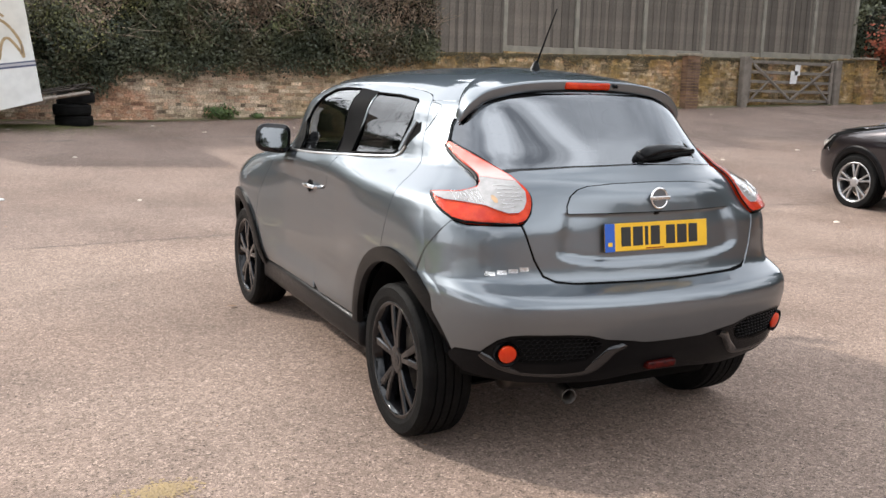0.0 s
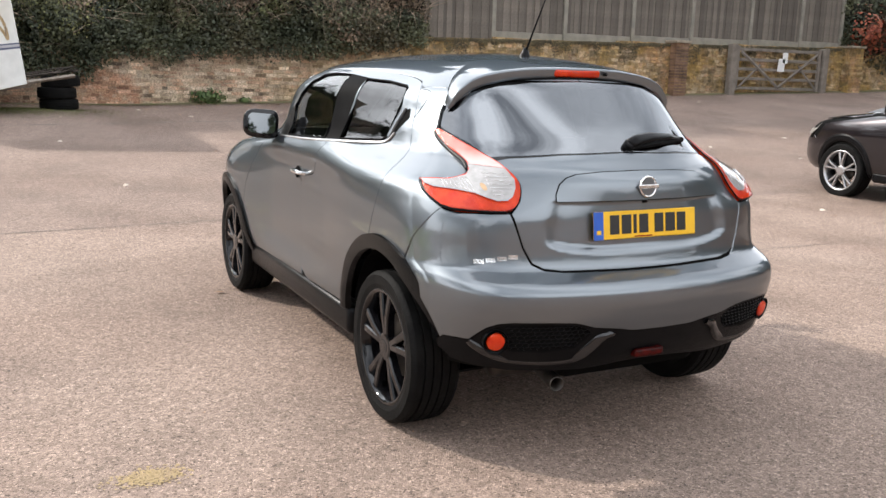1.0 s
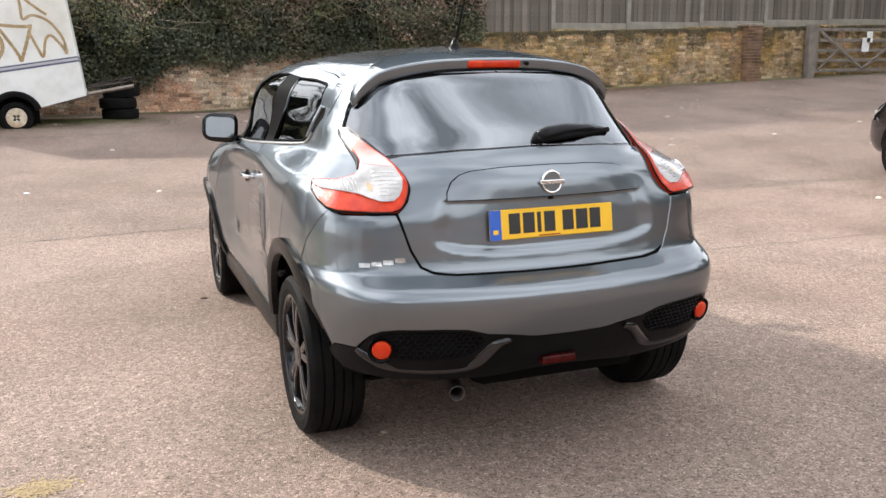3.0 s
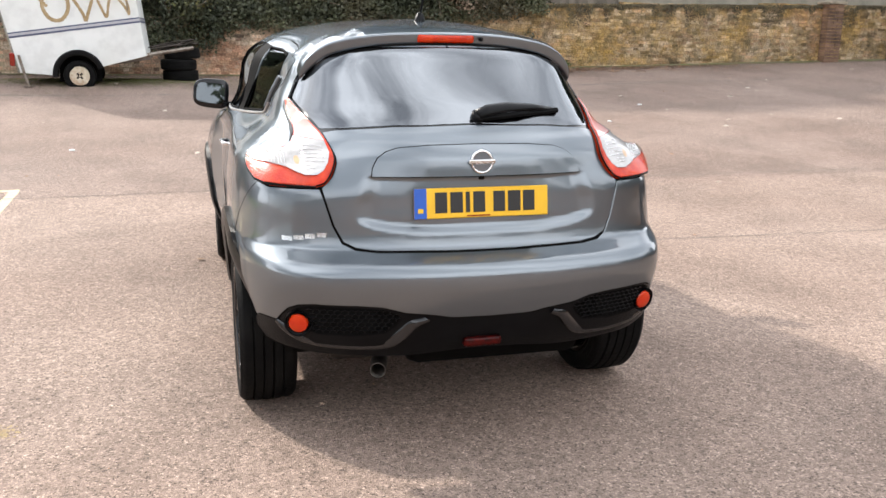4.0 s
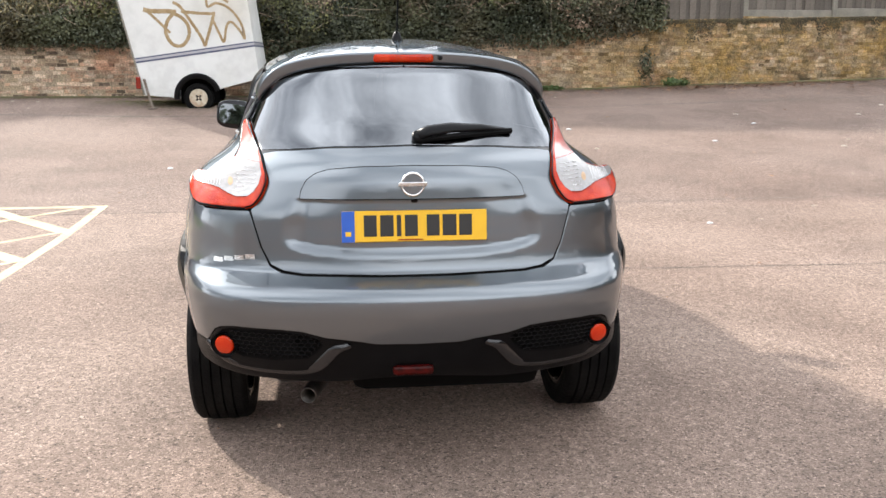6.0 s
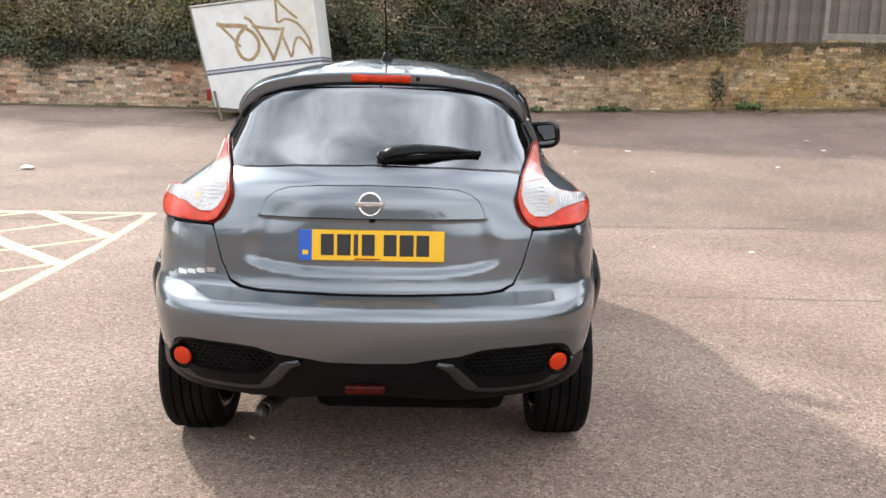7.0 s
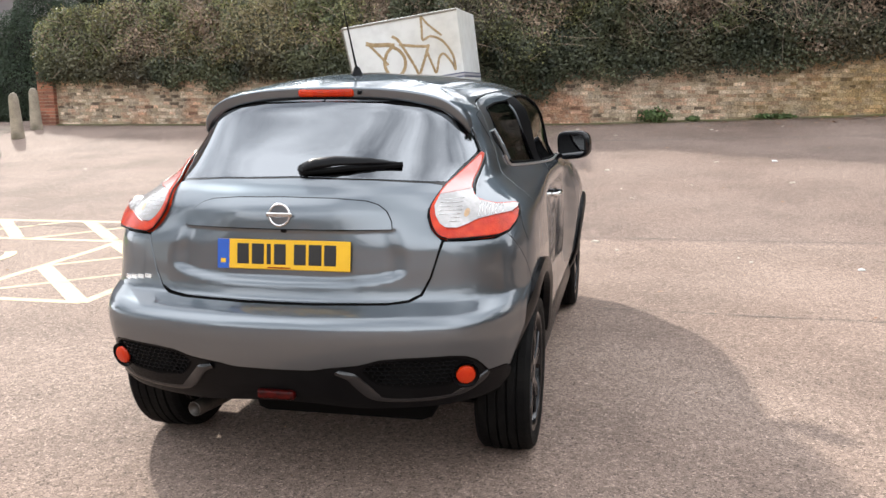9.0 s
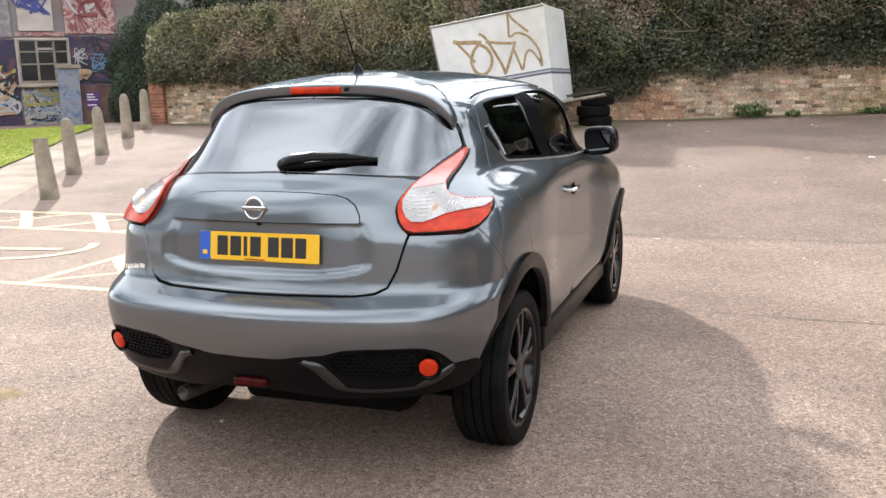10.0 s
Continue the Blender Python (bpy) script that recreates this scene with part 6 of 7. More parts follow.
# outlines from behind (x, z) and from the side (y, z)
LAMP_IN = [(0.600, 0.998), (0.570, 1.008), (0.545, 1.034), (0.528, 1.072), (0.526, 1.100), (0.543, 1.142), (0.562, 1.176), (0.598, 1.225), (0.630, 1.272)]
LAMP_OUT = [(0.640, 1.264), (0.641, 1.239), (0.639, 1.207), (0.637, 1.180), (0.643, 1.150), (0.655, 1.128), (0.678, 1.106), (0.732, 1.084), (0.760, 1.079)]
GRILLE_TOP = [(0.692, 0.582), (0.66, 0.594), (0.60, 0.597), (0.48, 0.593), (0.40, 0.585), (0.345, 0.566)]
GRILLE_LOW = [(0.33, 0.546), (0.35, 0.515), (0.385, 0.487), (0.50, 0.476), (0.62, 0.482), (0.68, 0.505), (0.720, 0.550)]
WIN_REAR = rear((0, 1.216), (0.30, 1.208), (0.50, 1.192), (0.554, 1.186), (0.590, 1.236), (0.624, 1.285), (0.606, 1.345), (0.562, 1.402), (0.50, 1.435), (0.40, 1.462), (0.25, 1.480), (0, 1.488))
GLASS_BACK = [(1.422, 1.172), (1.404, 1.285), (1.408, 1.470), (1.20, 1.462), (1.018, 1.445), (0.996, 1.436), (0.984, 1.36), (0.988, 1.24), (0.995, 1.212), (1.035, 1.196)]
GLASS_FRONT = [(1.584, 1.164), (1.602, 1.488), (1.80, 1.490), (1.93, 1.480), (2.03, 1.438), (2.13, 1.375), (2.226, 1.300), (2.20, 1.20), (2.17, 1.137), (1.9, 1.148)]
DOOR_BACK = [(0.745, 0.80), (0.707, 0.91), (0.676, 1.05), (0.690, 1.12), (0.732, 1.18), (0.812, 1.303), (0.862, 1.405), (0.890, 1.446), (0.945, 1.469), (1.05, 1.485)]
DLO = [(2.48, 1.118), (2.32, 1.28), (2.14, 1.415), (1.98, 1.492), (1.80, 1.508), (1.47, 1.506), (1.20, 1.490), (0.95, 1.460), (0.90, 1.43), (0.94, 1.36), (0.95, 1.25), (0.97, 1.20), (1.05, 1.185), (1.34, 1.160), (1.90, 1.128)]

for mir in (False, True):
    s = -1 if mir else 1
    # quarter panel, doors with their window frames, front wing
    edge = soft(DOOR_BACK)
    panel("quarter_panel", GREY.patch(GREY.outline(
        arc(AXLES[0], 0.462, 2.03, 1.31) + side(*[(y - 0.0055, z + 0.002 * (z > 1.40)) for y, z in edge if z < 1.443 and y < 0.89]) + side((0.80, 1.4445), (0.60, 1.4445))
        + rear((0.560, 1.425), (0.588, 1.365), (0.622, 1.300), (0.643, 1.268)) + rear(*[(x + 0.005, z + 0.004) for x, z in LAMP_OUT[1:]]) + side((0.403, 1.080), (0.348, 1.050), (0.288, 1.020), (0.246, 1.000), (0.290, 0.946), (0.354, 0.870))), 0.025, mirror=mir), M_PAINT, car)
    back = panel("rear_door", GREY.patch(GREY.outline(
        side(*edge) + side((1.245, 1.5025), (1.47, 1.513), (1.592, 1.517), (1.585, 1.40), (1.535, 1.142), (1.60, 1.06), (1.715, 0.92), (1.732, 0.75), (1.717, 0.60), (1.680, 0.46), (1.660, 0.410), (1.10, 0.415)) + arc(AXLES[0], 0.462, 0.17, 1.27, 14)), 0.028, mirror=mir, holes=(GREY.outline(side(*GLASS_BACK)),)), M_PAINT, car)
    fore = panel("front_door", GREY.patch(GREY.outline(
        side((1.687, 0.46), (1.724, 0.60), (1.739, 0.75), (1.722, 0.92), (1.607, 1.06), (1.542, 1.142), (1.592, 1.40), (1.599, 1.517), (1.80, 1.515), (1.98, 1.497), (2.14, 1.425), (2.32, 1.288), (2.47, 1.122), (2.53, 1.09), (2.63, 0.95), (2.725, 0.79), (2.790, 0.60), (2.75, 0.405), (1.667, 0.410))), 0.028, mirror=mir, holes=(GREY.outline(side(*GLASS_FRONT)),)), M_PAINT, car)
    panel("front_wing", GREY.patch(GREY.outline(
        side((2.732, 0.79), (2.637, 0.95), (2.540, 1.09), (2.80, 1.075), (3.10, 1.02), (3.40, 0.93), (3.62, 0.80), (3.70, 0.60)) + arc(AXLES[1], 0.44, 0.12, math.pi - 0.16, 24) + side((2.757, 0.41), (2.797, 0.60))), 0.03, mirror=mir), M_PAINT, car)
    panel("b_pillar", GREY.patch(GREY.outline(side((1.425, 1.168), (1.410, 1.474), (1.600, 1.491), (1.582, 1.160))), 0.03, 0.001, 0.004, mirror=mir), M_PILLAR, car, "matt black door pillar")
    panel("mirror_sail", GREY.patch(GREY.outline(side((2.175, 1.134), (2.460, 1.124), (2.315, 1.278), (2.232, 1.304), (2.206, 1.20))), 0.03, 0.001, 0.004, mirror=mir), M_BLACK, car)
    for ring in (GLASS_BACK, GLASS_FRONT):
        seal = [GREY.at(*GREY.find("side", y, z)) for y, z in ring + ring[:1]]
        part("window_seal", tube([(s * (q[0] + 0.001), q[1], q[2]) for q in seal], 0.006, 6), M_PILLAR, car)
    panel("rear_side_window", GREY.patch(GREY.outline(side(*GLASS_BACK)), 0.05, -0.004, 0.003, mirror=mir), M_GLASS, car, "dark privacy glass")
    panel("front_side_window", GREY.patch(GREY.outline(side(*GLASS_FRONT)), 0.05, -0.004, 0.003, mirror=mir), M_CLEARGLASS, car)
    panel("a_pillar", GREY.patch(GREY.outline(side((2.488, 1.122), (2.327, 1.294), (2.148, 1.430), (1.990, 1.503), (2.08, 1.507), (2.22, 1.445), (2.43, 1.29), (2.60, 1.118))), 0.04, mirror=mir), M_PAINT, car)
    strip_pts = [GREY.at(*GREY.find("side", y, z)) + np.array([0.004, 0, 0]) for y, z in ((0.930, 1.236), (0.965, 1.200), (1.04, 1.184), (1.40, 1.162), (1.90, 1.137), (2.44, 1.120))]
    part("belt_strip", tube([(s * p[0], p[1], p[2]) for p in spline(strip_pts, 6)], 0.006, 6), M_ALLOY, car, "thin silver belt strip")
    # hidden rear handle in the window corner
    panel("rear_door_handle", GREY.patch(GREY.outline(side((0.908, 1.340), (0.884, 1.346), (0.854, 1.306), (0.940, 1.224))), 0.03, 0.002, mirror=mir), M_SHELL, back, "black hidden handle")
    a, b = [GREY.at(*GREY.find("side", y, z)) + np.array([0.008, 0, 0]) for y, z in ((0.922, 1.350), (0.965, 1.216))]
    part("handle_bar", tube([(s * a[0], a[1], a[2]), (s * (a[0] + b[0]) / 2 + s * 0.004, (a[1] + b[1]) / 2, (a[2] + b[2]) / 2), (s * b[0], b[1], b[2])], 0.014, 8, 0.7, (1, 0, 0)), M_PAINT, back)
    # front handle with its cup
    h = GREY.at(*GREY.find("side", 1.84, 0.962))
    path = [(s * (h[0] - 0.004), 1.77, 0.957), (s * (h[0] + 0.028), 1.785, 0.961), (s * (h[0] + 0.034), 1.845, 0.965), (s * (h[0] + 0.028), 1.90, 0.963), (s * (h[0] - 0.004), 1.918, 0.959)]
    part("door_handle", tube(spline(path, 5), 0.011, 8, 1.0, (1, 0, 0)), M_CHROME, fore, "chrome handle")
    panel("handle_cup", GREY.patch(GREY.outline([("side", 1.870 + 0.045 * math.cos(t), 0.957 + 0.034 * math.sin(t)) for t in np.linspace(0, 6.0, 14)], 0.2), 0.008, 0.005, 0.0, mirror=mir), M_PILLAR, fore)
    # black arch edges, wheels and the dark wells behind them
    for y0 in AXLES:
        end, r_out, r_in = (2.77, 0.495, 0.432) if y0 < 1 else (math.pi - 0.06, 0.475, 0.420)
        ring = arc(y0, r_out, 0.15 if y0 < 1 else 0.02, end, 30) + arc(y0, r_in, end, 0.15 if y0 < 1 else 0.02, 30)
        panel("arch_trim", GREY.patch(GREY.outline(ring), 0.02, 0.013 if y0 < 1 else 0.010, 0.03, mirror=mir, shape=lambda p, yy=y0, ro=r_out: -0.019 * step01(0.38 - p[:, 1], 0.0, 0.16) + 0.014 * (1 - step01(0.38 - p[:, 1], 0.0, 0.16)) * np.sin(np.clip((ro + 0.01 - np.hypot(p[:, 1] - yy, p[:, 2] - HUB)) / 0.08, 0, 1) * math.pi)), M_BLACK, car, "black plastic wheel arch edge")
        well = bmesh.new()
        rows = [[well.verts.new((s * x, y0 + 0.436 * math.cos(t), HUB + 0.436 * math.sin(t))) for t in np.linspace(0.22, math.pi - 0.34, 26)] for x in (0.835, 0.50)]
        for i in range(25):
            well.faces.new((rows[0][i], rows[0][i + 1], rows[1][i + 1], rows[1][i]))
        well.faces.new(rows[1])
        part("wheel_well", well, M_SHELL, car)
        wheel(car, s * (0.768 if y0 < 1 else 0.780), y0, HUB, s, 0.225, 0.250, M_GLOSSBLACK, 5, twin=True, slim=0.85)
    # sill
    bm = bmesh.new()
    add_box(bm, (s * 0.815 - 0.055, 1.02, 0.265), (s * 0.815 + 0.055, 2.78, 0.408), 0.035, segs=3)
    part("sill", bm, M_BLACK, car, "black plastic sill", smooth=True)
    # tail lamp
    rim = GREY.outline(rear(*soft(LAMP_IN)) + rear(*soft(LAMP_OUT)) + side((0.394, 1.075), (0.344, 1.050), (0.285, 1.022), (0.234, 1.001)) + rear((0.76, 0.993), (0.722, 0.994), (0.669, 0.996), (0.632, 0.997)))
    lamp = panel("tail_lamp", GREY.patch(rim, 0.018, 0.014, 0.05, mirror=mir, shape=bulge), M_RED, car, "red and clear boomerang tail lamp")
    # black gasket: thick along the arm's outer edge and the outer tip, thin elsewhere
    def bead(pts, r, name="lamp_gasket", lift=0.006, mt=M_BLACK, taper=None):
        q = [GREY.at(*k) + GREY.normal(np.array(k[0]), np.array(k[1])) * lift for k in [GREY.find(*p) for p in pts]]
        q = [p + GREY.normal(np.array(k[0]), np.array(k[1])) * float(bulge(p[None])[0]) for p, k in zip(q, [GREY.find(*p) for p in pts])]
        part(name, tube([(s * p[0], p[1], p[2]) for p in q], r, 6, taper=taper), mt, lamp, smooth=True)
    out = soft(LAMP_OUT[:6])
    bead(rear(*[(x + 0.004, z) for x, z in out]), 0.011, taper=[0.5 + 0.5 * min(1, k / 3, (len(out) - 1 - k) / 3) for k in range(len(out))])
    bead(side((0.404, 1.080), (0.374, 1.067), (0.345, 1.050), (0.285, 1.020), (0.236, 0.999)) + rear((0.76, 0.990), (0.66, 0.992), (0.60, 0.994)), 0.009, taper=[0.7, 1.2, 1.2, 0.9, 0.7, 0.6, 0.5, 0.4])
    bead(rear(*[(x - 0.002, z) for x, z in soft(LAMP_IN)]), 0.0032)

    def inner(z, d):
        return float(np.interp(z, [p[1] for p in LAMP_IN], [p[0] for p in LAMP_IN])) + d
    panel("clear_lens", GREY.patch(GREY.outline(rear((inner(1.135, 0.006), 1.135), (inner(1.10, 0.010), 1.10), (inner(1.07, 0.016), 1.07), (0.564, 1.042), (0.588, 1.027), (0.625, 1.024), (0.655, 1.032), (0.685, 1.044), (0.73, 1.049)) + side((0.30, 1.052), (0.350, 1.062), (0.380, 1.072)) + rear((0.755, 1.076), (0.732, 1.080), (0.678, 1.102), (0.656, 1.123), (0.645, 1.142))), 0.016, 0.0165, 0.003, mirror=mir, shape=bulge), M_LENS, lamp, "clear lens over silver reflector")
    panel("pink_lens", GREY.patch(GREY.outline(rear(*[(inner(z, 0.005), z) for z in (1.137, 1.16, 1.186, 1.21, 1.235, 1.258)]) + rear((0.633, 1.258), (0.636, 1.235), (0.634, 1.205), (0.632, 1.18), (0.638, 1.152), (0.642, 1.144))), 0.016, 0.0165, 0.003, mirror=mir, shape=bulge), M_PINK, lamp, "pale red lens arm")
    panel("indicator_lens", GREY.patch(GREY.outline([("rear", 0.648 + 0.009 * math.cos(t), 1.068 + 0.013 * math.sin(t)) for t in np.linspace(0, 6.0, 14)], 0.2), 0.012, 0.0175, 0.002, mirror=mir, shape=bulge), M_AMBER, lamp, "faint amber bulb cover")
    for k in range(7):
        z = 1.046 + 0.012 * k
        bead(rear((inner(z, 0.026) if k > 1 else 0.592, z), (0.610, z - 0.002), (0.630, z - 0.004)), 0.0008, "lens_rib", 0.018, M_CHROME)
    for k in range(8):
        x = 0.684 + 0.010 * k
        bead(rear((x, 1.050 + 0.02 * (x - 0.684)), (x, 1.093 - 0.22 * (x - 0.684))), 0.0008, "lens_rib", 0.018, M_CHROME)
    bead(rear((0.588, 1.025), (0.625, 1.022), (0.655, 1.030), (0.685, 1.042), (0.73, 1.047)) + side((0.30, 1.050), (0.350, 1.060)), 0.0016, "lens_rib", 0.018, M_REDDARK)
    bead(rear((0.586, 1.372), (0.600, 1.345), (0.614, 1.315), (0.626, 1.290), (0.636, 1.268)), 0.006, "pillar_seal", 0.002, M_GLOSSBLACK)
    # lower bumper: mesh grille, lip and round reflector
    grille = panel("bumper_grille", GREY.patch(GREY.outline(rear(*GRILLE_TOP) + rear(*GRILLE_LOW)), 0.025, -0.020, 0.0, mirror=mir), M_SHELL, car, "black honeycomb grille")
    bm = bmesh.new()
    for i in range(15):
        for j in range(7):
            x, z = 0.325 + 0.024 * i + (0.012 if j % 2 else 0), 0.492 + 0.0165 * j
            if z < 0.484 + max(0, 0.40 - x) * 0.9 or z > 0.586 - max(0, 0.34 - x) or x > 0.655:
                continue
            hexa = [(x + 0.0135 * math.cos(t), z + 0.0095 * math.sin(t)) for t in np.linspace(math.pi / 6, 2 * math.pi + math.pi / 6, 7)]
            pts = [GREY.at(*GREY.find("rear", *q)) + np.array([0, 0.008, 0]) for q in hexa[:4]]
            tube([(s * p[0], p[1], p[2]) for p in pts], 0.0028, 4, bm=bm)
    tagged(part("mesh", bm, M_BLACK, grille), kind="stuff")
    lip = [((0.748, 0.520), (0.760, 0.512)), ((0.722, 0.506), (0.738, 0.486)), ((0.680, 0.483), (0.690, 0.455)), ((0.620, 0.468), (0.620, 0.438)), ((0.50, 0.462), (0.50, 0.428)), ((0.42, 0.466), (0.40, 0.430)), ((0.375, 0.482), (0.345, 0.446)), ((0.340, 0.512), (0.305, 0.486)), ((0.310, 0.540), (0.275, 0.522)), ((0.255, 0.554), (0.235, 0.542))]
    sect = []
    for hi, lo in zip(spline([q[0] for q in lip], 5), spline([q[1] for q in lip], 5)):
        a, b = GREY.at(*GREY.find("rear", *hi)), GREY.at(*GREY.find("rear", *lo))
        sect.append([a + np.array([0, 0.022, 0.006]), a + np.array([0, 0.008, 0]), 0.45 * a + 0.55 * b + np.array([0, -0.008, 0.002]), b + np.array([0, -0.014, 0.004]), b + np.array([0, -0.012, -0.004]), b + np.array([0, 0.01, -0.012])])
    lv = [(s * q[0], q[1], q[2]) for ring in sect for q in ring]
    lf = [(6 * i + j, 6 * i + j + 1, 6 * i + j + 7, 6 * i + j + 6) for i in range(len(sect) - 1) for j in range(5)]
    soup("bumper_lip", lv, lf if mir else [f[::-1] for f in lf], M_LIP, car, "satin black lip below the grille", smooth=True)
    rp = Vector(GREY.at(*GREY.find("rear", 0.684, 0.522)))
    rn = Vector(GREY.normal(*[np.array(q) for q in GREY.find("rear", 0.672, 0.530)])) * 0.6 + Vector((0.05, -0.6, 0))
    cup = part("reflector", lathe([(0.036, -0.012), (0.0355, 0.004), (0.032, 0.009), (0.02, 0.012), (0.002, 0.013)], 28), M_RED, car, "round red reflector", smooth=False)
    place = Matrix.Translation(rp + rn * 0.002) @ rn.normalized().to_track_quat("Z", "Y").to_matrix().to_4x4()
    cup.matrix_basis = (Matrix.Diagonal((-1, 1, 1, 1)) @ place) if mir else place
    bezel = part("reflector_cup", lathe([(0.050, 0.008), (0.048, 0.0), (0.040, -0.004), (0.039, 0.003), (0.037, -0.01), (0.050, -0.02)], 28, "z", True), M_BLACK, car)
    bezel.matrix_basis = cup.matrix_basis.copy()
    # door mirror
    c = Vector((s * 0.905, 2.38, 1.186))
    turn = Matrix.Rotation(radians(-20 if s > 0 else -7), 4, "Z") @ Matrix.Rotation(radians(-5 * s), 4, "Y") @ Matrix.Rotation(radians(0 if s > 0 else -6), 4, "X")
    bm = bmesh.new()
    bmesh.ops.create_uvsphere(bm, u_segments=24, v_segments=16, radius=1.0)
    for v in bm.verts:
        x, y, z = v.co
        e = 0.55
        v.co = Vector((math.copysign(abs(x) ** e, x) * 0.103, (math.copysign(abs(y) ** 0.8, y) * 0.085) if y > 0 else math.copysign(abs(y) ** 0.35, y) * 0.028, math.copysign(abs(z) ** e, z) * 0.085 * (1 - 0.10 * s * x)))
    bmesh.ops.transform(bm, matrix=Matrix.Translation(c) @ turn, verts=bm.verts)
    mirror_ob = part("door_mirror", bm, M_GLOSSBLACK, car, "black door mirror", smooth=True)
    part("mirror_stalk", tube([(s * 0.79, 2.40, 1.115), (s * 0.83, 2.40, 1.125), (s * 0.88, 2.40, 1.140)], 0.028, 8, 0.7), M_BLACK, mirror_ob, smooth=True)
    g = box((-0.080, -0.006, -0.058), (0.080, 0.002, 0.058), 0.0)
    bmesh.ops.bevel(g, geom=[e for e in g.edges if abs(e.verts[0].co.y - e.verts[1].co.y) > 0.004], offset=0.03, segments=4, profile=0.5, affect="EDGES")
    ob = part("mirror_glass", g, M_MIRROR, mirror_ob, "mirror glass")
    ob.matrix_basis = Matrix.Translation(c) @ turn @ Matrix.Translation((0, -0.0295, 0))
    # front lamp
    panel("headlamp", GREY.patch(GREY.outline([("front", 0.48, 0.72), ("front", 0.66, 0.74), ("front", 0.70, 0.66), ("front", 0.62, 0.58), ("front", 0.50, 0.60)]), 0.04, 0.004, mirror=mir), M_LENS, car)
    # chrome letters of the model name, as plain bars
    for k, (w, dx) in enumerate(((0.033, 0.0), (0.033, 0.039), (0.034, 0.078), (0.034, 0.118))):
        if mir:
            x0 = 0.722 - dx
            panel("name_bar", GREY.patch(GREY.outline(rear((x0, 0.802 + 0.15 * dx), (x0 - w, 0.802 + 0.15 * dx), (x0 - w, 0.818 + 0.15 * dx), (x0, 0.818 + 0.15 * dx))), 0.02, 0.004, 0.005, mirror=True), M_CHROME, car, "small chrome name bar")

# rear bumper, lower valance, tailgate
panel("rear_bumper", GREY.patch(GREY.outline(
    rear((0, 0.768), (0.40, 0.770), (0.475, 0.776), (0.520, 0.797), (0.552, 0.86), (0.572, 0.93), (0.590, 0.988), (0.66, 0.987), (0.76, 0.985)) + side((0.244, 0.996), (0.284, 0.944), (0.348, 0.868)) + arc(AXLES[0], 0.462, 2.06, 2.78, 12)
    + rear((0.812, 0.512), (0.757, 0.519), (0.742, 0.548), (0.722, 0.578), (0.690, 0.598), (0.638, 0.606), (0.48, 0.603), (0.40, 0.597), (0.32, 0.574), (0.163, 0.555), (0, 0.547))), 0.02, both=True), M_PAINT, car)
GR_HOLE = GREY.outline(rear(*GRILLE_TOP) + rear(*GRILLE_LOW))
panel("rear_valance", GREY.patch(GREY.outline(
    rear((0, 0.541), (0.163, 0.549), (0.32, 0.568), (0.40, 0.591), (0.48, 0.598), (0.638, 0.601), (0.687, 0.593), (0.716, 0.574), (0.736, 0.546), (0.751, 0.513), (0.812, 0.506)) + side((0.205, 0.485), (0.19, 0.46), (0.15, 0.44)) + rear((0.78, 0.425), (0.72, 0.408), (0.62, 0.396), (0.41, 0.386), (0, 0.372))), 0.02, -0.002, 0.03, both=True, holes=(GR_HOLE,),
    shape=lambda p: -0.030 * step01(0.36 - np.abs(p[:, 0]), 0.0, 0.34) * step01(0.56 - p[:, 2], 0.0, 0.14) + 0.012 * bell(p[:, 2], 0.44, 0.03) * step01(np.abs(p[:, 0]), 0.3, 0.4)), M_VALANCE, car, "black plastic lower bumper")
tailgate = panel("tailgate", GREY.patch(GREY.outline(
    rear((0, 0.778), (0.40, 0.780), (0.470, 0.786), (0.512, 0.804), (0.543, 0.863), (0.563, 0.93), (0.580, 0.992)) + rear(*[(x - 0.008, z) for x, z in LAMP_IN[1:6]]) + rear((0.546, 1.172), (0.50, 1.182), (0.30, 1.199), (0, 1.207)), 0.012), 0.010, both=True), M_PAINT, car)
lid = panel("lid_strip", PLAIN.patch(PLAIN.outline(rear((0, 1.036), (0.20, 1.036), (0.402, 1.034), (0.398, 1.060), (0.378, 1.095), (0.345, 1.117), (0.300, 1.130), (0.19, 1.139), (0, 1.142))), 0.015, 0.006, 0.034, both=True), M_PAINT, tailgate)
panel("lid_gap", PLAIN.patch(PLAIN.outline(rear((0, 1.033), (0.20, 1.033), (0.4055, 1.032), (0.402, 1.0615), (0.382, 1.098), (0.3475, 1.1215), (0.302, 1.135), (0.19, 1.1445), (0, 1.1475))), 0.03, 0.0012, 0.0, both=True), M_SHELL, tailgate)
part("lock_button", box((-0.012, -0.012, 1.020), (0.012, 0.006, 1.032), 0.004), M_BLACK, tailgate)
panel("rear_window", GREY.patch(GREY.outline(WIN_REAR), 0.03, -0.002, 0.004, both=True), M_BACKGLASS, tailgate, "dark privacy glass rear window")
panel("window_seal", GREY.patch(GREY.outline(rear((0, 1.202), (0.30, 1.194), (0.50, 1.177), (0.552, 1.168), (0.562, 1.176), (0.596, 1.228), (0.628, 1.279), (0.624, 1.289), (0.588, 1.242), (0.552, 1.190), (0.50, 1.196), (0.30, 1.212), (0, 1.220))), 0.03, -0.004, 0.0, both=True), M_GLOSSBLACK, tailgate)

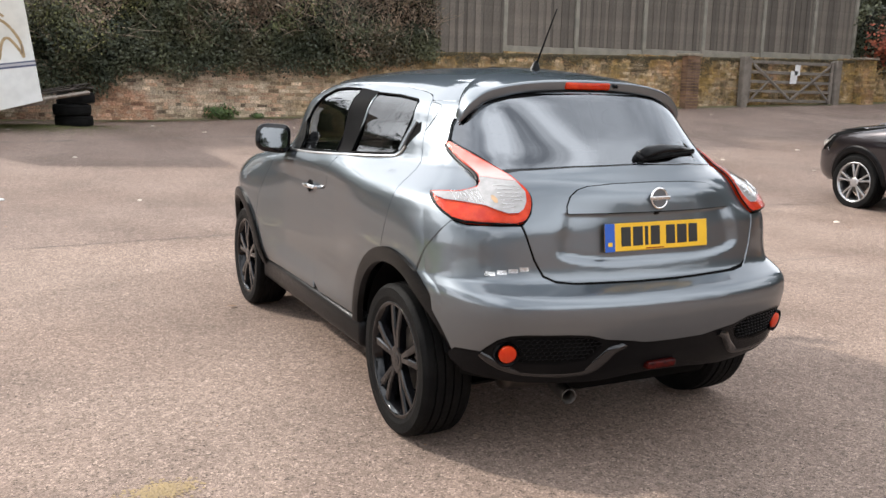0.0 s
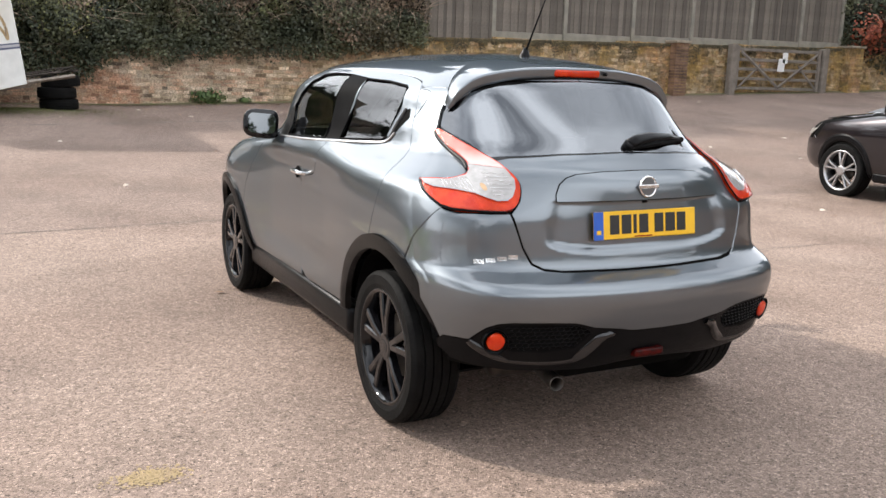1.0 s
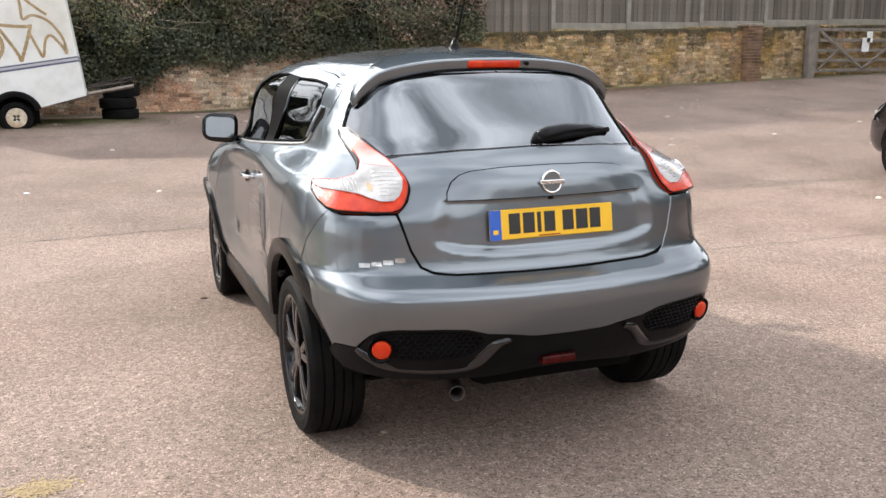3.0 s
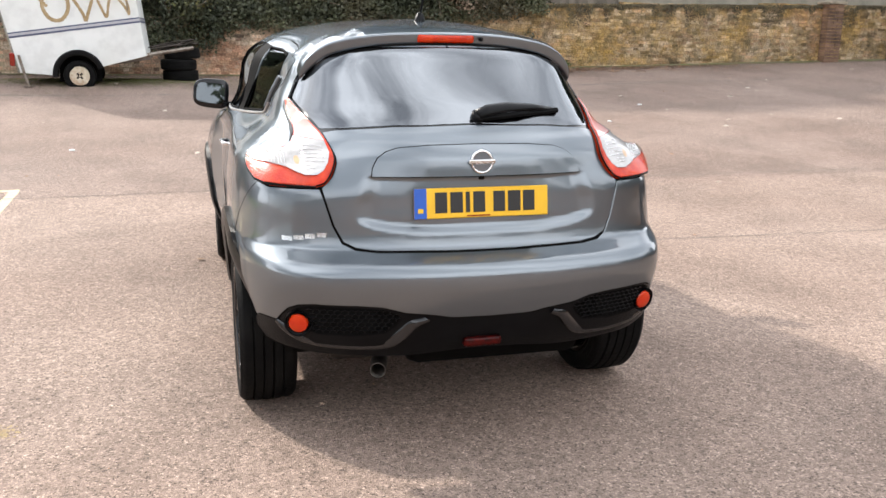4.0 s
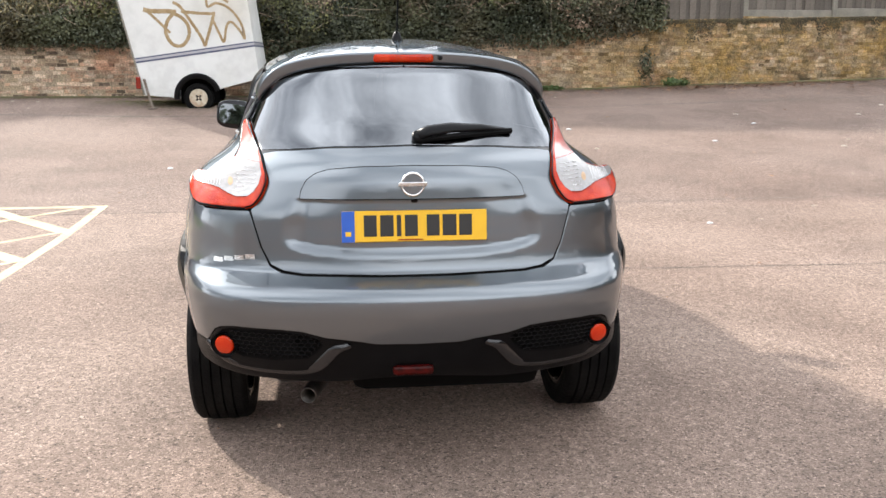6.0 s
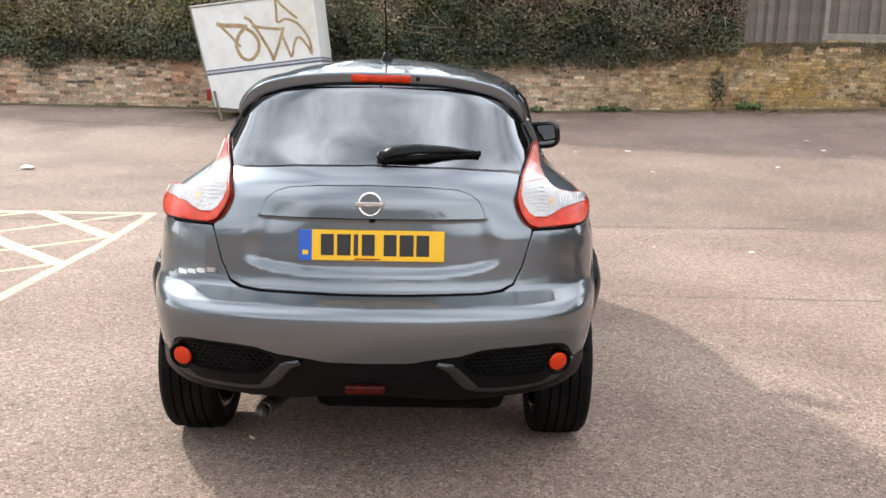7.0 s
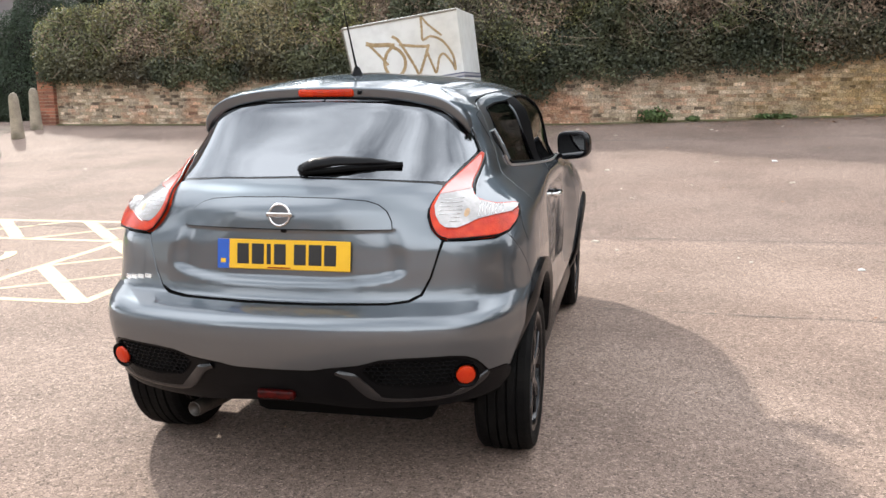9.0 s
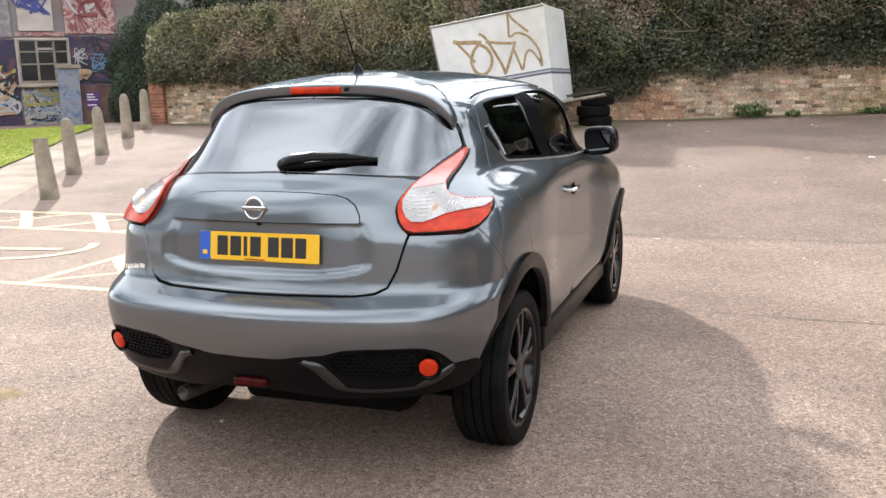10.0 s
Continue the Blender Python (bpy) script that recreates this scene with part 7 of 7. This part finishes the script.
# bonnet, windscreen, nose, roof
panel("bonnet", GREY.patch(GREY.outline([("front", 0.0, 0.86), ("front", 0.4, 0.84), ("front", 0.56, 0.80), ("side", 3.50, 0.90), ("side", 3.10, 1.028), ("side", 2.80, 1.083), ("top", 0.55, 2.97), ("top", 0.0, 3.03)]), 0.04, both=True), M_PAINT, car)
panel("front_bumper", GREY.patch(GREY.outline([("front", 0.0, 0.85), ("front", 0.4, 0.83), ("front", 0.58, 0.78), ("side", 3.63, 0.79), ("side", 3.71, 0.60), ("side", 3.61, 0.36), ("front", 0.6, 0.30), ("front", 0.0, 0.30)]), 0.05, both=True), M_PAINT, car)
panel("windscreen", GREY.patch(GREY.outline([("top", 0.0, 3.00), ("top", 0.45, 2.96), ("side", 2.608, 1.125), ("side", 2.44, 1.295), ("side", 2.23, 1.45), ("top", 0.42, 2.30), ("top", 0.0, 2.35)]), 0.05, -0.003, 0.004, both=True), M_CLEARGLASS, car)
panel("roof", GREY.patch(GREY.outline([("top", 0.0, 0.60), ("top", 0.30, 0.63), ("top", 0.46, 0.66), ("side", 0.60, 1.4465), ("side", 0.80, 1.4465), ("side", 0.882, 1.4485), ("side", 0.938, 1.4740), ("side", 1.045, 1.4905), ("side", 1.245, 1.508), ("side", 1.47, 1.5185), ("side", 1.60, 1.5225), ("side", 1.80, 1.5205), ("side", 1.99, 1.5085), ("side", 2.08, 1.513), ("top", 0.42, 2.27), ("top", 0.0, 2.32), ("uv", 1.0, 1.0), ("uv", 0.5, 1.0), ("uv", 0.0, 1.0)]), 0.03, both=True), M_PAINT, car)


SPOILER_X, SEAM_X, SEAM_Y = (0.0, 0.30, 0.40, 0.48, 0.543, 0.582, 0.602), (0.0, 0.30, 0.405, 0.478, 0.543, 0.570, 0.580), (0.86, 0.85, 0.80, 0.748, 0.684, 0.644, 0.606)


def build_spoiler():
    """The roof's rear lip: a bar that arches over the window and runs down to the pillars."""
    half = [(0.0, 1.548, 1.500, 0.500), (0.12, 1.546, 1.498, 0.503), (0.25, 1.540, 1.490, 0.512), (0.38, 1.524, 1.474, 0.525), (0.48, 1.498, 1.448, 0.542), (0.543, 1.458, 1.405, 0.556), (0.580, 1.412, 1.366, 0.572), (0.592, 1.366, 1.350, 0.596)]
    line = spline([np.array(h) for h in half], 8)
    V, F, m = [], [], 0
    for sx in (1, -1):
        base = len(V)
        for x, zt, zb, y in line:
            fx, fy = float(np.interp(x, SPOILER_X, SEAM_X)), float(np.interp(x, SPOILER_X, SEAM_Y))
            k = GREY.find("top", max(fx, 0.002), fy)
            way = GREY.normal(np.array(k[0]), np.array(k[1]))
            far = GREY.at(*k) + way * 0.002
            under = GREY.at(*GREY.find("rear", max(0.002, min(x, 0.62) - 0.01), min(zb + 0.005, 1.487)))
            prof = [far, 0.5 * far + 0.5 * np.array([x, y + 0.02, zt + 0.004]) + way * (0.004 + 0.014 * float(step01(np.array(x), 0.40, 0.52))), np.array([x, y + 0.018, zt + 0.001]), np.array([x, y + 0.006, zt - 0.001]), np.array([x, y + 0.001, zt - 0.005]), np.array([x, y + 0.001, zt - 0.010]), np.array([x, y + 0.008, zb + 0.010]), np.array([x, y + 0.010, zb + 0.004]), np.array([x, y + 0.016, zb]), under + np.array([0, 0.004, 0])]
            for p in prof:
                V.append((sx * p[0], p[1], p[2]))
            m = len(prof)
        for i in range(len(line) - 1):
            for j in range(m - 1):
                q = (base + i * m + j, base + i * m + j + 1, base + (i + 1) * m + j + 1, base + (i + 1) * m + j)
                F.append(q if sx > 0 else q[::-1])
    sp = soup("roof_spoiler", V, F, M_PAINT, car, smooth=True)
    bm = bmesh.new()
    add_box(bm, (-0.122, 0.496, 1.505), (0.122, 0.56, 1.541), 0.012, segs=3)
    for v in bm.verts:
        v.co.y += 0.25 * v.co.x ** 2 + 0.2 * (1.54 - v.co.z) * 0
    part("brake_lamp", bm, M_RED, sp, "red high brake lamp", smooth=True)
    ob = part("washer_jet", lathe([(0.009, 0), (0.009, 0.012), (0.004, 0.016)], 10, "y"), M_BLACK, sp)
    ob.matrix_basis = pose(0.148, 0.505, 1.523) @ Matrix.Rotation(math.pi, 4, "Z")


build_spoiler()

# plate: a yellow board, blue band, and bars for the characters
TILT_PLATE = pose(0, -0.017, 0.938, -8)
plate = part("number_plate", box((-0.26, -0.006, -0.0555), (0.26, 0.0, 0.0555), 0.003), M_PLATE, tailgate, "yellow number plate")
plate.matrix_basis = TILT_PLATE
part("plate_band", box((-0.2595, -0.0075, -0.055), (-0.213, -0.004, 0.055)), M_BLUE, plate, "blue band")
part("band_mark", box((-0.246, -0.0085, -0.034), (-0.226, -0.007, -0.018)), M_PLATE, plate)
part("plate_note", box((-0.06, -0.0072, -0.0505), (0.03, -0.005, -0.046)), M_REDDARK, plate)
for x, w in ((-0.158, 0.046), (-0.099, 0.048), (-0.056, 0.016), (-0.012, 0.046), (0.066, 0.046), (0.125, 0.050), (0.183, 0.046)):
    part("character_bar", box((x - w / 2, -0.0080, -0.036), (x + w / 2, -0.005, 0.040), 0.001), M_INK, plate)

# round badge: ring and bar
bp = GREY.at(*GREY.find("rear", 0.0, 1.09))
badge = part("badge", lathe([(0.042, -0.004), (0.050, -0.002), (0.050, 0.004), (0.046, 0.008), (0.041, 0.006), (0.040, 0.0)], 40, "y", True), M_CHROME, tailgate, "chrome ring badge", smooth=True)
badge.matrix_basis = pose(-0.006, bp[1] - 0.012, 1.088, -6) @ Matrix.Rotation(math.pi, 4, "Z") @ Matrix.Scale(0.87, 4)
part("badge_bar", box((-0.058, 0.002, -0.009), (0.058, 0.011, 0.009), 0.003), M_CHROME, badge)
part("badge_field", lathe([(0.041, 0.0), (0.041, 0.002), (0.002, 0.0022)], 32, "y"), M_PAINT, badge)

# wiper
wiper = new("rear_wiper")
wiper.parent = tailgate


def on_window(x, z, lift):
    p = GREY.find("rear", abs(x) + 1e-4, z)
    q, n = GREY.at(*p), GREY.normal(np.array(p[0]), np.array(p[1]))
    q = q + n * lift
    return Vector((math.copysign(q[0], x), q[1], q[2]))


part("wiper_arm", tube([on_window(0.016, 1.230, 0.020), on_window(0.07, 1.240, 0.028), on_window(0.15, 1.250, 0.028), on_window(0.27, 1.253, 0.022), on_window(0.385, 1.248, 0.014)], 0.024, 10, 0.5, (0, -0.7, 0.7), taper=[0.95, 1.1, 1.0, 0.65, 0.15]), M_BLACK, wiper, smooth=True)
part("wiper_blade", tube([on_window(0.02, 1.221, 0.010), on_window(0.20, 1.236, 0.010), on_window(0.39, 1.246, 0.008)], 0.012, 6), M_RUBBER, wiper)
part("pivot_cap", lathe([(0.026, -0.01), (0.026, 0.012), (0.020, 0.018), (0.004, 0.020)], 20), M_BLACK, wiper).matrix_basis = Matrix.Translation(on_window(0.022, 1.232, 0.006)) @ Vector((0, -0.7, 0.7)).to_track_quat("Z", "Y").to_matrix().to_4x4()

# fog lamp, exhaust, aerial, fuel flap
part("fog_lamp", box((-0.088, -0.122, 0.412), (0.058, -0.05, 0.447), 0.010, segs=2), M_FOG, car, "dark red rear fog lamp")
part("exhaust_pipe", lathe([(0.029, 0.0), (0.031, 0.004), (0.031, 0.16), (0.026, 0.30), (0.024, 0.30), (0.027, 0.15), (0.027, 0.0)], 24, "y", True), M_PIPE, car, "dull steel exhaust tip", smooth=True).matrix_basis = pose(-0.395, -0.03, 0.315, 0, 0, -14)
part("silencer", lathe([(0.01, -0.24), (0.075, -0.23), (0.085, -0.2), (0.085, 0.2), (0.075, 0.23), (0.01, 0.24)], 24, "x"), M_PIPE, car, smooth=True).matrix_basis = pose(-0.30, 0.28, 0.345)
# black slab added below the rear floor to deepen the shade there
bm = box((-0.24, 0.16, 0.235), (0.52, 1.0, 0.37), 0.06, segs=2)
part("spare_wheel_well", bm, M_SHELL, car, "black slab added to darken the underbody", smooth=True)
part("underbody_tray", box((-0.60, 1.0, 0.19), (0.60, 3.5, 0.26), 0.03), M_SHELL, car)
part("axle_beam", tube([(-0.66, 0.61, 0.30), (-0.5, 0.66, 0.27), (0.5, 0.66, 0.27), (0.66, 0.61, 0.30)], 0.045, 8), M_SHELL, car)
aerial = part("aerial_base", lathe([(0.034, -0.004), (0.030, 0.012), (0.020, 0.034), (0.012, 0.052), (0.004, 0.058)], 20), M_BLACK, car, smooth=True)
aerial.matrix_basis = pose(0, 0.95, 1.582, 8)
part("aerial_rod", tube([(0, -0.004, 0.04), (0, -0.045, 0.13), (0, -0.128, 0.311)], 0.0055, 6, taper=[1, 0.8, 0.5]), M_BLACK, aerial)
line = [GREY.at(*GREY.find("side", y, z)) + np.array([0.0005, 0, 0.0005]) for y, z in soft([(0.865, 1.437), (0.80, 1.430), (0.768, 1.417), (0.776, 1.38), (0.812, 1.312)])]
end_line = [GREY.at(*GREY.find("side", y, z)) + np.array([0.001, 0, 0.001]) for y, z in soft([(0.745, 1.503), (0.680, 1.444), (0.640, 1.397), (0.603, 1.36)])]
for s in (1, -1):
    part("pillar_seam", tube([(s * p[0], p[1], p[2]) for p in line], 0.0012, 4), M_SHELL, car)
    part("spoiler_seam", tube([(s * p[0], p[1], p[2]) for p in end_line], 0.0016, 4), M_SHELL, car)
flap = [GREY.at(*GREY.find("side", 0.50 + 0.115 * math.cos(t), 0.985 + 0.105 * math.sin(t))) + np.array([0.0005, 0, 0]) for t in np.linspace(2.2, 3.5, 16)]
part("fuel_flap_gap", tube(flap, 0.0005, 4), M_SHELL, car)


def skip_shell(c):
    """Leaves the shell open behind the glass and in the wheel arches."""
    yz = c[:, [1, 2]]
    out = inside(yz, np.array(DLO)) & (c[:, 0] > 0.45)
    out |= inside(c[:, [0, 2]], np.array([(-0.1, 1.20)] + [(x * 0.955, 1.33 + (z - 1.33) * 0.90) for _, x, z in WIN_REAR[1:-1]] + [(-0.1, 1.472)])) & (c[:, 1] < 0.75)
    out |= (c[:, 1] > 2.1) & (c[:, 2] > 1.12) & (c[:, 2] < 1.49) & (c[:, 0] < 0.66)
    out |= (c[:, 2] < 0.59) & (c[:, 1] < 0.12) & (c[:, 0] < 0.42)
    out |= (c[:, 2] < 0.40) & (c[:, 1] < 0.5)
    for y0 in AXLES:
        out |= (np.hypot(c[:, 1] - y0, c[:, 2] - HUB) < 0.435) & (c[:, 0] > 0.5)
    return out


V, Fc = shell_mesh(GREY, -0.010, skip_shell, 220, 160)
V[-440:, 2] += 0.10 * step01(0.45 - V[-440:, 1], 0.0, 0.3)
soup("inner_shell", V, Fc, M_SHELL, car, smooth=True)


def seat(x, y, w, back_h):
    """A car seat: cushion, backrest, headrest."""
    st = part("seat", box((x - w / 2, y, 0.50), (x + w / 2, y + 0.52, 0.68), 0.05, segs=2), M_FABRIC, car, smooth=True)
    bm = box((x - w / 2, -0.07, 0), (x + w / 2, 0.07, back_h), 0.05, segs=2)
    bmesh.ops.transform(bm, matrix=Matrix.Translation((0, y, 0.62)) @ Matrix.Rotation(radians(14), 4, "X"), verts=bm.verts)
    part("backrest", bm, M_FABRIC, st, smooth=True)
    bm = box((x - 0.13, -0.05, back_h + 0.03), (x + 0.13, 0.05, back_h + 0.20), 0.045, segs=3)
    bmesh.ops.transform(bm, matrix=Matrix.Translation((0, y, 0.62)) @ Matrix.Rotation(radians(14), 4, "X"), verts=bm.verts)
    part("headrest", bm, M_FABRIC, st, smooth=True)


for x in (-0.36, 0.36):
    seat(x, 1.62, 0.50, 0.58)
    seat(x, 0.85, 0.56, 0.50)
part("dashboard", box((-0.68, 2.25, 0.75), (0.68, 2.62, 1.08), 0.06, segs=2), M_FABRIC, car, smooth=True)
part("steering_wheel", lathe([(0.175, -0.014), (0.19, 0.0), (0.175, 0.014), (0.162, 0.0)], 32, "y", True), M_BLACK, car).matrix_basis = pose(0.36, 2.14, 1.00, -22)
